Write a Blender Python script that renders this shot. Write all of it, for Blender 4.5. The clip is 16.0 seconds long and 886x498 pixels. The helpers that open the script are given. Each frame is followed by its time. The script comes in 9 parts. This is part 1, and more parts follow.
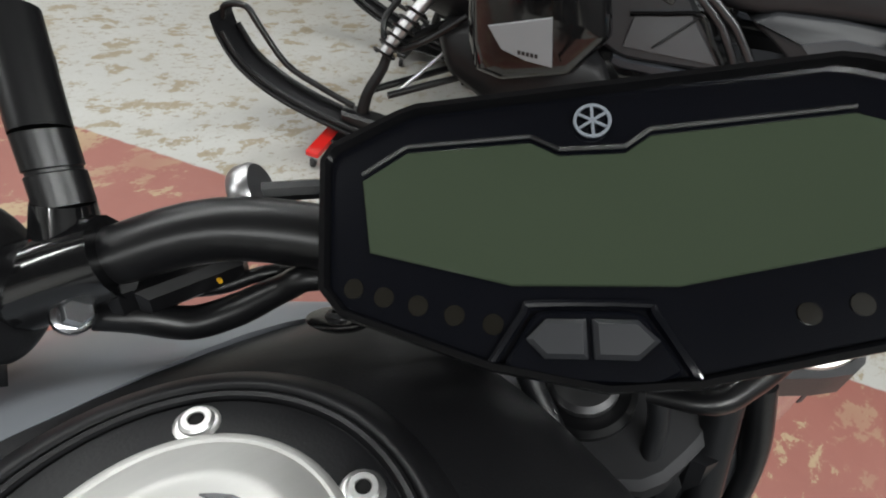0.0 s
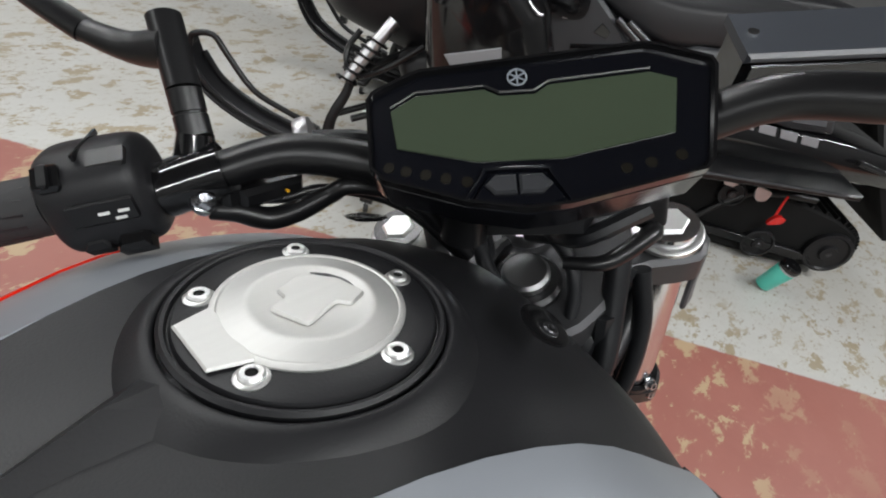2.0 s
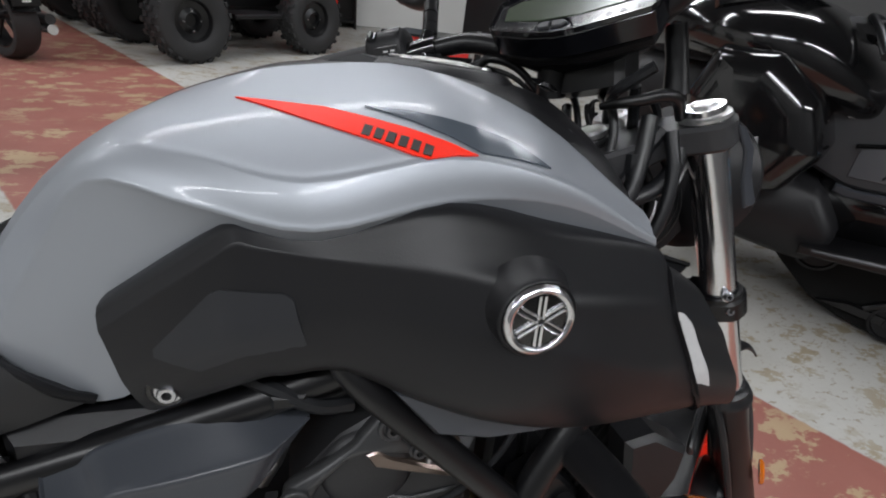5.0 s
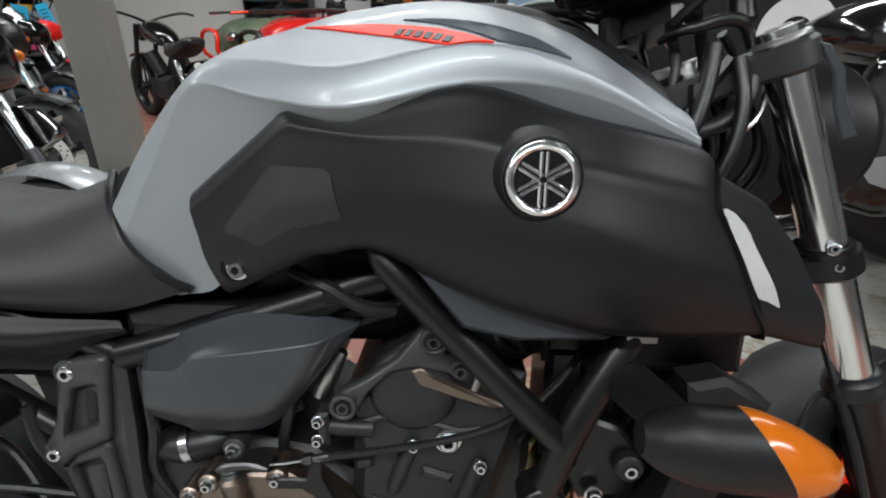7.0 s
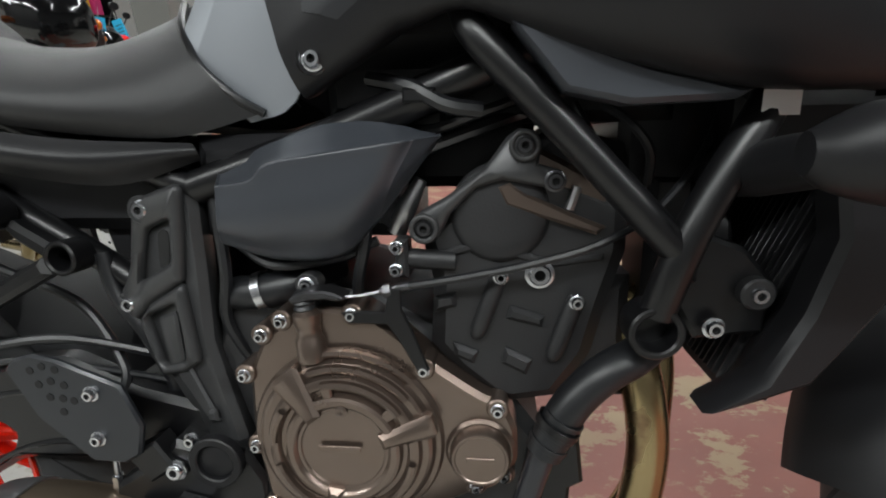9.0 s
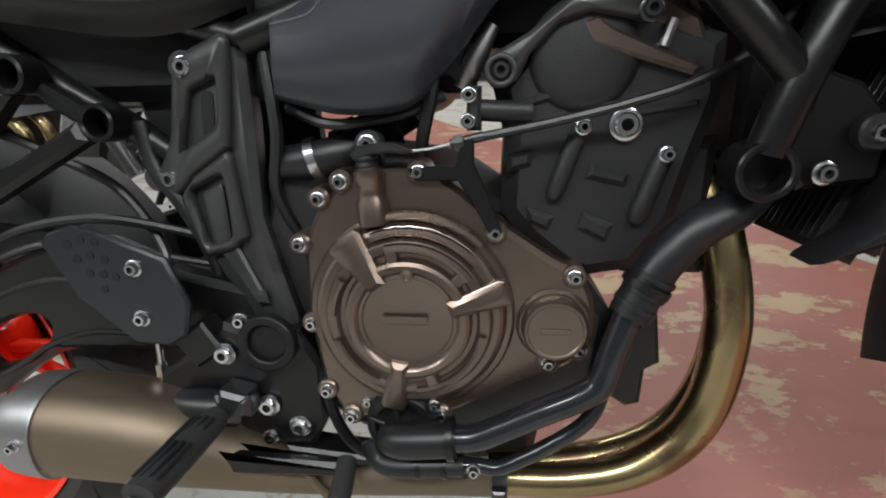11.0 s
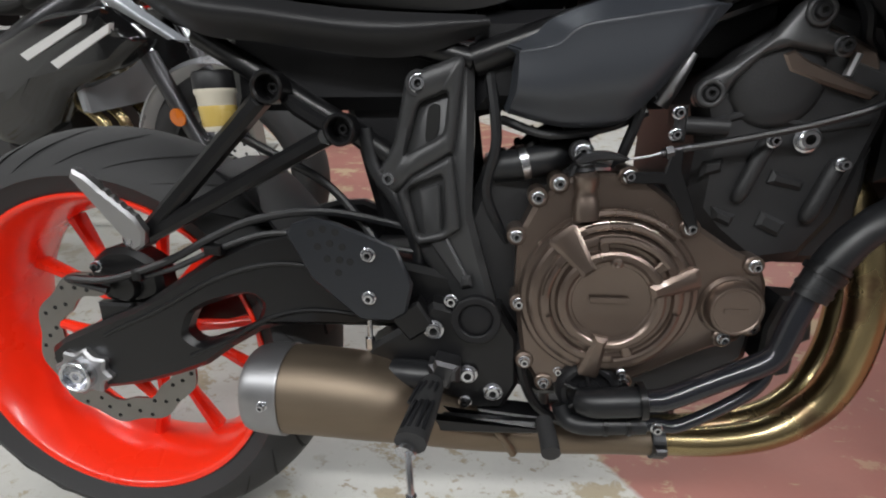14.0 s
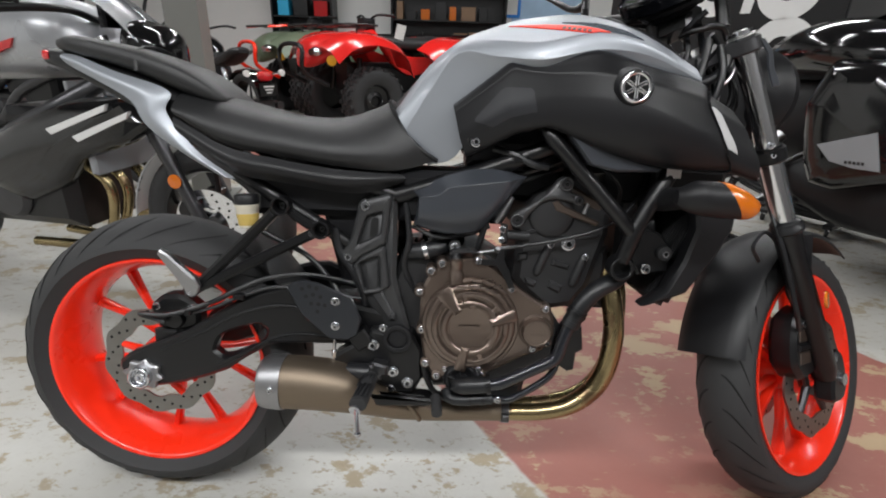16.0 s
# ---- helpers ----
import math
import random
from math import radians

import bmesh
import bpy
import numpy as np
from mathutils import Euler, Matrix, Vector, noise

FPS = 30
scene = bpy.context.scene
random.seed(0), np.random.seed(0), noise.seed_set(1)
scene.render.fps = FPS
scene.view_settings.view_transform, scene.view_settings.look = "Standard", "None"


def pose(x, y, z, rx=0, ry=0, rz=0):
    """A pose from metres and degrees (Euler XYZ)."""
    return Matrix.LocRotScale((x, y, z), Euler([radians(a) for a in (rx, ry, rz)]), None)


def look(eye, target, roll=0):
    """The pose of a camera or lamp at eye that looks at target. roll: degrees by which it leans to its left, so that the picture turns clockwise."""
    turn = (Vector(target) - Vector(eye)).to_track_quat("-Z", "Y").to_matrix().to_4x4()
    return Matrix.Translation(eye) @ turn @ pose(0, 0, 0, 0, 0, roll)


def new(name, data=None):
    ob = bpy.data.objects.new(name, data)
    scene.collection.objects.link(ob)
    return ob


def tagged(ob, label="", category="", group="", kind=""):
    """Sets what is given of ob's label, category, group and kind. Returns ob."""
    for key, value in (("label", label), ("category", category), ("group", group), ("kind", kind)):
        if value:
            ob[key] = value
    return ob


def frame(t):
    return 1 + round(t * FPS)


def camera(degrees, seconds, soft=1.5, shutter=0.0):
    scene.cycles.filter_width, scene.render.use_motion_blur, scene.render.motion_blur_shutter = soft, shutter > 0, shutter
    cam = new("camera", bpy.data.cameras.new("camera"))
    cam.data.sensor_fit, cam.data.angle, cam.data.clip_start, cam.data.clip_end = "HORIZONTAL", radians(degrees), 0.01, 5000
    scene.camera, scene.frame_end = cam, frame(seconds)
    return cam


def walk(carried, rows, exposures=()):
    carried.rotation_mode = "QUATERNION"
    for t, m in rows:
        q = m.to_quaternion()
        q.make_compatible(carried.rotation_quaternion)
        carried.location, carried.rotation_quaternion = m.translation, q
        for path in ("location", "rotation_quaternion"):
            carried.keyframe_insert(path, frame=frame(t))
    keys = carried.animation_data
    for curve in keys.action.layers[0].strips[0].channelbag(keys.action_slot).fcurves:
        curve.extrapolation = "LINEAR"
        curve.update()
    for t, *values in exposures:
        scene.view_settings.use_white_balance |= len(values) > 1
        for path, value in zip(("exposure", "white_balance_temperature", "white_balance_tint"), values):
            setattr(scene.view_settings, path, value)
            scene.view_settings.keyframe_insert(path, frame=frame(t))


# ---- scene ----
cam = camera(84.0, 16.0, soft=2.0)
PATH = [
    (0.0, (0.902, 0.146, 1.168), (2.062, 1.052, -0.185), 15.4),
    (0.5, (0.903, 0.143, 1.169), (2.125, 0.996, -0.165), 18.0),
    (1.0, (0.891, 0.129, 1.177), (2.162, 0.963, -0.122), 18.5),
    (1.5, (0.859, 0.103, 1.187), (2.167, 0.939, -0.075), 18.0),
    (2.0, (0.804, 0.071, 1.189), (2.122, 0.934, -0.044), 17.0),
    (2.5, (0.740, 0.023, 1.175), (2.022, 0.958, -0.043), 15.3),
    (3.0, (0.715, -0.029, 1.169), (1.943, 1.006, -0.023), 14.7),
    (3.5, (0.713, -0.110, 1.154), (1.844, 1.057, -0.012), 13.8),
    (4.0, (0.724, -0.192, 1.136), (1.685, 1.163, 0.023), 12.0),
    (4.2, (0.729, -0.224, 1.130), (1.592, 1.213, 0.040), 11.0),
    (6.3, (0.842, -0.372, 1.074), (0.978, 1.411, 0.178), 3.6),
    (6.5, (0.846, -0.384, 1.057), (0.933, 1.415, 0.187), 2.9),
    (7.0, (0.846, -0.398, 1.017), (0.832, 1.426, 0.198), 1.0),
    (7.5, (0.843, -0.410, 0.976), (0.743, 1.426, 0.190), -1.1),
    (8.0, (0.841, -0.418, 0.931), (0.696, 1.430, 0.179), -2.4),
    (8.5, (0.830, -0.426, 0.880), (0.654, 1.414, 0.116), -2.1),
    (9.0, (0.812, -0.430, 0.832), (0.600, 1.401, 0.054), -2.2),
    (9.5, (0.798, -0.431, 0.790), (0.562, 1.390, -0.002), -2.2),
    (12.0, (0.691, -0.461, 0.711), (0.502, 1.326, -0.167), -1.9),
    (12.5, (0.651, -0.468, 0.711), (0.484, 1.329, -0.150), -1.4),
    (13.0, (0.602, -0.477, 0.720), (0.445, 1.320, -0.146), -1.3),
    (13.5, (0.556, -0.498, 0.734), (0.385, 1.288, -0.150), -1.2),
    (14.0, (0.543, -0.542, 0.759), (0.345, 1.245, -0.119), -1.4),
    (14.5, (0.555, -0.602, 0.792), (0.374, 1.200, -0.056), -0.5),
    (15.0, (0.566, -0.696, 0.847), (0.447, 1.128, 0.034), 0.5),
    (15.5, (0.591, -0.807, 0.910), (0.542, 1.044, 0.155), 1.8),
    (16.0, (0.614, -0.904, 0.979), (0.608, 0.944, 0.216), 1.9),
]
walk(cam, [(t, look(eye, target, roll)) for t, eye, target, roll in PATH],
     [(0, 0.06, 6500, 7), (1, 0.0, 6500, 7), (2, 0.06, 6450, 9), (2.5, 0.04, 6430, 11), (3, -0.22, 6400, 14), (3.5, -0.30, 6350, 15), (4.2, -0.36, 6300, 14), (6.3, 0.0, 6400, 6), (7.5, 0.02, 6370, 5), (8.5, 0.06, 6430, 6), (9.5, 0.0, 6450, 6), (12, 0.0, 6500, 8), (13.5, -0.08, 6500, 9), (14.5, -0.12, 6500, 10), (16, 0.0, 6500, 10)])

# ---- light: a showroom under rows of ceiling tubes ----
world = bpy.data.worlds.new("world")
scene.world = world
world.use_nodes = True
world.node_tree.nodes["Background"].inputs[0].default_value = (0.9, 0.95, 1.0, 1)
world.node_tree.nodes["Background"].inputs[1].default_value = 0.05
scene.view_settings.exposure = 0.0
CEILING = 3.3
LAMPS = [(x, y) for y in (-2.0, 1.9, 4.8) for x in (-2.9, 0.3, 3.5)]
for lx, ly in LAMPS:
    lamp = bpy.data.lights.new("tube_light", "AREA")
    lamp.shape, lamp.size, lamp.size_y = "RECTANGLE", 2.4, 0.14
    lamp.energy, lamp.color = 94.0 if ly < 0 else (62.0 if ly > 4 else (36.0 if lx > 3 else 46.0)), (0.985, 0.995, 1.0)
    new("tube_light", lamp).matrix_world = pose(lx, ly, CEILING - 0.11)

# ---- materials ----
def mat(name, base, rough=0.5, metal=0.0, vary=0.15, scale=8.0, bump=0.0, bscale=200.0, rvary=0.12, coat=0.0, other=None, patch=0.0, stretch=(1, 1, 1), spec=0.5):
    """A surface with colour and roughness varied at two scales; other: the colour of worn or stained patches over that share."""
    m = bpy.data.materials.new(name)
    m.use_nodes = True
    nt = m.node_tree
    n, l = nt.nodes, nt.links
    b = n["Principled BSDF"]
    tc = n.new("ShaderNodeTexCoord")
    mp = n.new("ShaderNodeMapping")
    mp.inputs["Scale"].default_value = stretch
    l.new(tc.outputs["Object"], mp.inputs[0])
    big = n.new("ShaderNodeTexNoise")
    big.inputs["Scale"].default_value, big.inputs["Detail"].default_value = scale, 6
    l.new(mp.outputs[0], big.inputs["Vector"])
    fine = n.new("ShaderNodeTexNoise")
    fine.inputs["Scale"].default_value, fine.inputs["Detail"].default_value = bscale, 3
    l.new(mp.outputs[0], fine.inputs["Vector"])
    mix = n.new("ShaderNodeMix")
    mix.data_type = "RGBA"
    lo = [max(0, c * (1 - vary)) for c in base[:3]]
    hi = [min(1, c * (1 + vary)) for c in base[:3]]
    mix.inputs[6].default_value, mix.inputs[7].default_value = (*lo, 1), (*hi, 1)
    l.new(big.outputs[0], mix.inputs[0])
    out = mix.outputs[2]
    if other:
        ramp = n.new("ShaderNodeMapRange")
        ramp.inputs[1].default_value, ramp.inputs[2].default_value = 0.62 - patch * 0.5, 0.70 - patch * 0.5
        l.new(big.outputs[0], ramp.inputs[0])
        m2 = n.new("ShaderNodeMix")
        m2.data_type = "RGBA"
        m2.inputs[7].default_value = (*other, 1)
        l.new(ramp.outputs[0], m2.inputs[0])
        l.new(out, m2.inputs[6])
        out = m2.outputs[2]
    l.new(out, b.inputs["Base Color"])
    rr = n.new("ShaderNodeMapRange")
    rr.inputs[3].default_value, rr.inputs[4].default_value = max(0.02, rough - rvary), min(1, rough + rvary)
    l.new(big.outputs[0], rr.inputs[0])
    l.new(rr.outputs[0], b.inputs["Roughness"])
    b.inputs["Metallic"].default_value = metal
    b.inputs["Specular IOR Level"].default_value = spec
    b.inputs["Coat Weight"].default_value = coat
    b.inputs["Coat Roughness"].default_value = 0.08
    if bump:
        bp = n.new("ShaderNodeBump")
        bp.inputs["Strength"].default_value, bp.inputs["Distance"].default_value = bump, 0.001
        l.new(fine.outputs[0], bp.inputs["Height"])
        l.new(bp.outputs[0], b.inputs["Normal"])
    return m


SILVER = mat("silver_paint", (0.32, 0.340, 0.370), 0.45, 0.5, 0.04, 6, 0.05, 1500, 0.03, coat=0.18)
PLASTIC = mat("black_matt_plastic", (0.0104, 0.0104, 0.0116), 0.42, 0, 0.15, 9, 0.12, 900, 0.05, spec=0.32)
SLEEK = mat("black_smooth_plastic", (0.014, 0.015, 0.018), 0.50, 0, 0.1, 9, 0.03, 1200, 0.03)
SATIN = mat("black_satin_paint", (0.0055, 0.0055, 0.0062), 0.33, 0, 0.2, 12, 0.05, 600, 0.06, spec=0.45)
GLOSS = mat("black_gloss_paint", (0.005, 0.005, 0.0055), 0.12, 0, 0.2, 5, 0, 100, 0.05, coat=0.5)
PIPE = mat("blue_black_pipe_paint", (0.012, 0.013, 0.017), 0.22, 0, 0.12, 9, 0.03, 500, 0.05, coat=0.3)
SLATE = mat("dark_grey_plastic", (0.040, 0.044, 0.052), 0.34, 0, 0.12, 7, 0.05, 700, 0.05)
HEELGREY = mat("dark_blue_grey_paint", (0.019, 0.021, 0.025), 0.30, 0.1, 0.12, 7, 0.05, 700, 0.05)
DECAL = mat("slate_grey_decal", (0.075, 0.09, 0.108), 0.16, 0.2, 0.08, 9, 0, 100, 0.04)
RUBBER = mat("tyre_rubber", (0.024, 0.024, 0.025), 0.68, 0, 0.3, 25, 0.25, 350, 0.1)
# near-black that puts the shade inside grooves, holes and sockets into the colour
RECESS = mat("recess_shade", (0.008, 0.008, 0.008), 0.9, 0, 0.2, 25)
HOSE = mat("hose_rubber", (0.0095, 0.010, 0.0115), 0.40, 0, 0.2, 15, 0.1, 400, 0.1)
VINYL = mat("seat_vinyl", (0.0135, 0.0135, 0.0142), 0.44, 0, 0.2, 10, 0.35, 1400, 0.06)
SLEDSEAT = mat("sled_seat_vinyl", (0.020, 0.020, 0.022), 0.46, 0, 0.2, 10, 0.3, 900, 0.06, spec=0.5)
ENGINE = mat("dark_grey_engine_casting", (0.0235, 0.0235, 0.0248), 0.46, 0.2, 0.2, 14, 0.25, 500, 0.08)
BRONZE = mat("bronze_engine_paint", (0.185, 0.142, 0.118), 0.30, 0.85, 0.15, 10, 0.06, 900, 0.07, coat=0.4)
HEADER = mat("heat_tinted_steel", (0.40, 0.315, 0.17), 0.26, 1.0, 0.3, 14, 0.05, 300, 0.08, other=(0.25, 0.17, 0.10), patch=0.1)
TITAN = mat("brushed_bronze_steel", (0.25, 0.20, 0.150), 0.55, 1.0, 0.12, 9, 0.05, 300, 0.05, stretch=(1, 12, 12))
ALU = mat("cast_aluminium", (0.55, 0.55, 0.56), 0.33, 1.0, 0.12, 20, 0.1, 400, 0.08)
ZINC = mat("zinc_plated_steel", (0.62, 0.63, 0.66), 0.22, 1.0, 0.15, 60, 0, 100, 0.08)
CAPSTEEL = mat("pale_satin_steel", (0.80, 0.80, 0.79), 0.38, 1.0, 0.05, 40, 0, 100, 0.04)
CHROME = mat("hard_chrome", (0.80, 0.80, 0.82), 0.17, 1.0, 0.05, 20, 0, 100, 0.03)
STEEL = mat("brake_disc_steel", (0.28, 0.27, 0.255), 0.38, 1.0, 0.2, 30, 0.1, 500, 0.1)
CLAMP = mat("grey_cast_clamp", (0.060, 0.060, 0.063), 0.42, 0.5, 0.15, 14, 0.1, 600, 0.06)
PALEMARK = mat("pale_grey_print", (0.20, 0.22, 0.25), 0.4, 0, 0.05, 30)
DULLALU = mat("dull_aluminium", (0.36, 0.36, 0.37), 0.45, 1.0, 0.15, 20, 0.1, 400, 0.08)
CAST = mat("satin_black_casting", (0.044, 0.0445, 0.046), 0.36, 0.2, 0.2, 14, 0.12, 600, 0.06)
DARKMETAL = mat("dark_metal", (0.09, 0.09, 0.095), 0.35, 0.9, 0.2, 20, 0.1, 300, 0.1)
ORANGE = mat("fluorescent_red_paint", (0.92, 0.030, 0.008), 0.28, 0, 0.05, 6, 0, 100, 0.04, coat=0.25)
REDMARK = mat("red_decal", (0.88, 0.022, 0.006), 0.36, 0, 0.03, 6, spec=0.2)
INK = mat("black_ink", (0.012, 0.010, 0.010), 0.45)
AMBER = mat("amber_lens", (0.60, 0.145, 0.008), 0.16, 0, 0.1, 30, coat=0.5)
LAMPOFF = mat("unlit_warning_lamp", (0.008, 0.007, 0.005), 0.25, 0, 0.2, 30)
LID = mat("brushed_lid", (0.66, 0.655, 0.635), 0.58, 1.0, 0.06, 30, 0.1, 300, 0.05, stretch=(1, 14, 1))
LCD = mat("lcd_panel", (0.040, 0.053, 0.034), 0.16, 0, 0.08, 12, 0, 100, 0.05, spec=0.4)
BEZEL = mat("black_bezel", (0.003, 0.0034, 0.0052), 0.16, 0, 0.2, 12, 0, 100, 0.05)
WHITE = mat("white_plastic", (0.70, 0.70, 0.69), 0.45, 0, 0.05, 10)
MESHW = mat("pale_grey_mesh", (0.50, 0.50, 0.50), 0.5, 0, 0.1, 200)
FLUID = mat("brake_fluid", (0.50, 0.36, 0.10), 0.25, 0, 0.15, 30)
CLOUDY = mat("cloudy_plastic", (0.62, 0.58, 0.48), 0.35, 0, 0.1, 20)
RED = mat("red_body_paint", (0.66, 0.018, 0.015), 0.22, 0, 0.1, 5, 0, 100, 0.05, coat=0.5)
GREYPANEL = mat("grey_painted_panel", (0.24, 0.25, 0.262), 0.35, 0, 0.05, 8)
MINT = mat("mint_powder_coat", (0.10, 0.56, 0.45), 0.35, 0, 0.05, 20)
BLUE = mat("blue_card", (0.03, 0.46, 0.76), 0.5, 0, 0.05, 20)
PALEPAINT = mat("pale_silver_paint", (0.40, 0.41, 0.43), 0.3, 0.4, 0.06, 5, coat=0.3)
TAILRED = mat("red_lens", (0.50, 0.01, 0.012), 0.15, 0, 0.1, 30, coat=0.5)
YELLOW = mat("yellow_plastic", (0.80, 0.42, 0.02), 0.4, 0, 0.05, 20)
GREENISH = mat("olive_plastic", (0.11, 0.14, 0.09), 0.45, 0, 0.1, 20)


# ---- mesh helpers ----
class Geo:
    """Vertices and faces of one mesh."""

    def __init__(self):
        self.v, self.f = [], []

    def add(self, v, f, m=None):
        k = len(self.v)
        self.v += [tuple(m @ Vector(p)) if m else tuple(p) for p in v]
        self.f += [tuple(i + k for i in q) for q in f]
        return self

    def join(self, g, m=None):
        return self.add(g.v, g.f, m)

    def mirrored(self):
        g = Geo()
        g.v = [(x, -y, z) for x, y, z in self.v]
        g.f = [tuple(reversed(q)) for q in self.f]
        return g

    def moved(self, m):
        g = Geo()
        g.v = [tuple(m @ Vector(p)) for p in self.v]
        g.f = list(self.f)
        return g


def to_axis(p, way):
    """The matrix that lays local z along way, at p."""
    q = Vector(way).normalized().to_track_quat("Z", "Y")
    return Matrix.Translation(p) @ q.to_matrix().to_4x4()


def lathe(profile, seg=32, m=None, arc=360.0, start=0.0):
    """A turned solid round local z; profile of (radius, height)."""
    g = Geo()
    full = arc >= 360
    cols = seg if full else seg + 1
    n = len(profile)
    v = []
    for i in range(cols):
        a = radians(start + arc * i / seg)
        v += [(r * math.cos(a), r * math.sin(a), h) for r, h in profile]
    f = []
    for i in range(seg):
        j = (i + 1) % cols
        for k in range(n - 1):
            f.append((i * n + k, j * n + k, j * n + k + 1, i * n + k + 1))
    if full:
        if profile[0][0] > 1e-6:
            f.append(tuple(reversed([i * n for i in range(cols)])))
        if profile[-1][0] > 1e-6:
            f.append(tuple(i * n + n - 1 for i in range(cols)))
    return g.add(v, f, m)


def ring(r0, r1, h, seg=32, m=None, b=0.0):
    """A flat ring with chamfered edges, closed on all sides."""
    b = b or min(h, r1 - r0) * 0.15
    p = [(r0, b), (r0 + b, 0), (r1 - b, 0), (r1, b), (r1, h - b), (r1 - b, h), (r0 + b, h), (r0, h - b), (r0, b)]
    return lathe(p, seg, m, 359.9999)


def spline(pts, n=6):
    """A Catmull-Rom line through the points."""
    p = [np.array(q, float) for q in pts]
    p = [2 * p[0] - p[1]] + p + [2 * p[-1] - p[-2]]
    out = []
    for i in range(1, len(p) - 2):
        a, b, c, d = p[i - 1:i + 3]
        for k in range(n):
            t = k / n
            out.append(0.5 * (2 * b + (c - a) * t + (2 * a - 5 * b + 4 * c - d) * t * t + (3 * b - a - 3 * c + d) * t ** 3))
    return out + [p[-2]]


def chordal(pts, n=6):
    """A smooth line through unevenly spaced points, without swinging past them."""
    p = [np.array(q, float) for q in pts]
    d = [max(np.linalg.norm(b - a), 1e-6) for a, b in zip(p, p[1:])]
    tan = [(p[1] - p[0]) / d[0]]
    for i in range(1, len(p) - 1):
        tan.append(((p[i] - p[i - 1]) / d[i - 1] * d[i] + (p[i + 1] - p[i]) / d[i] * d[i - 1]) / (d[i - 1] + d[i]))
    tan.append((p[-1] - p[-2]) / d[-1])
    out = []
    for i in range(len(p) - 1):
        for k in range(n):
            t = k / n
            out.append((2 * t ** 3 - 3 * t * t + 1) * p[i] + (t ** 3 - 2 * t * t + t) * d[i] * tan[i] + (3 * t * t - 2 * t ** 3) * p[i + 1] + (t ** 3 - t * t) * d[i] * tan[i + 1])
    return out + [p[-1]]


def tube(pts, r, seg=12, n=6, flat=1.0):
    """A round bar along a smooth line; r may be a list of radii."""
    line = spline(pts, n) if n > 1 else [np.array(q, float) for q in pts]
    k = len(line)
    rs = [r] * k if not isinstance(r, (list, tuple)) else list(np.interp(np.linspace(0, 1, k), np.linspace(0, 1, len(r)), r))
    g = Geo()
    v, f, side = [], [], None
    for i in range(k):
        t = line[min(i + 1, k - 1)] - line[max(i - 1, 0)]
        t = t / (np.linalg.norm(t) + 1e-12)
        if side is None:
            side = np.cross(t, (0, 0, 1) if abs(t[2]) < 0.9 else (0, 1, 0))
        side = side - t * (side @ t)
        side = side / (np.linalg.norm(side) + 1e-12)
        up = np.cross(side, t)
        for j in range(seg):
            a = 2 * math.pi * j / seg
            v.append(line[i] + rs[i] * (math.cos(a) * side + flat * math.sin(a) * up))
    for i in range(k - 1):
        for j in range(seg):
            q = (j + 1) % seg
            f.append((i * seg + j, i * seg + q, (i + 1) * seg + q, (i + 1) * seg + j))
    f += [tuple(reversed(range(seg))), tuple((k - 1) * seg + j for j in range(seg))]
    return g.add(v, f)


def inset2(pts, d):
    """A closed outline moved inwards by d."""
    n = len(pts)
    area = sum(pts[i][0] * pts[(i + 1) % n][1] - pts[(i + 1) % n][0] * pts[i][1] for i in range(n))
    s = 1 if area > 0 else -1
    out = []
    for i in range(n):
        a, b, c = (np.array(pts[j % n], float) for j in (i - 1, i, i + 1))
        e1, e2 = (b - a) / (np.linalg.norm(b - a) + 1e-9), (c - b) / (np.linalg.norm(c - b) + 1e-9)
        n1, n2 = np.array((-e1[1], e1[0])) * s, np.array((-e2[1], e2[0])) * s
        h = n1 + n2
        k = max(0.35, 1 + float(n1 @ n2))
        out.append(tuple(b + h * d / k))
    return out


def rounded(pts, n=4, amount=0.3):
    """An outline with its corners rounded off."""
    out = []
    k = len(pts)
    for i in range(k):
        a, b, c = (np.array(pts[j % k], float) for j in (i - 1, i, i + 1))
        p, q = b + (a - b) * amount, b + (c - b) * amount
        for t in np.linspace(0, 1, n):
            out.append(tuple((1 - t) ** 2 * p + 2 * t * (1 - t) * b + t * t * q))
    return out


def prism(pts, y0, y1, b=0.0025, m=None):
    """A plate whose outline lies in x and z, from y0 to y1, with chamfered edges."""
    g = Geo()
    b = min(b, abs(y1 - y0) * 0.45)
    s = 1 if y1 > y0 else -1
    small = inset2(pts, b)
    loops = [(small, y0), (pts, y0 + s * b), (pts, y1 - s * b), (small, y1)]
    n = len(pts)
    v = [(x, y, z) for loop, y in loops for x, z in loop]
    f = [(i + k * n, (i + 1) % n + k * n, (i + 1) % n + (k + 1) * n, i + (k + 1) * n) for k in range(3) for i in range(n)]
    f += [tuple(reversed(range(n))), tuple(3 * n + i for i in range(n))]
    return g.add(v, f, m)


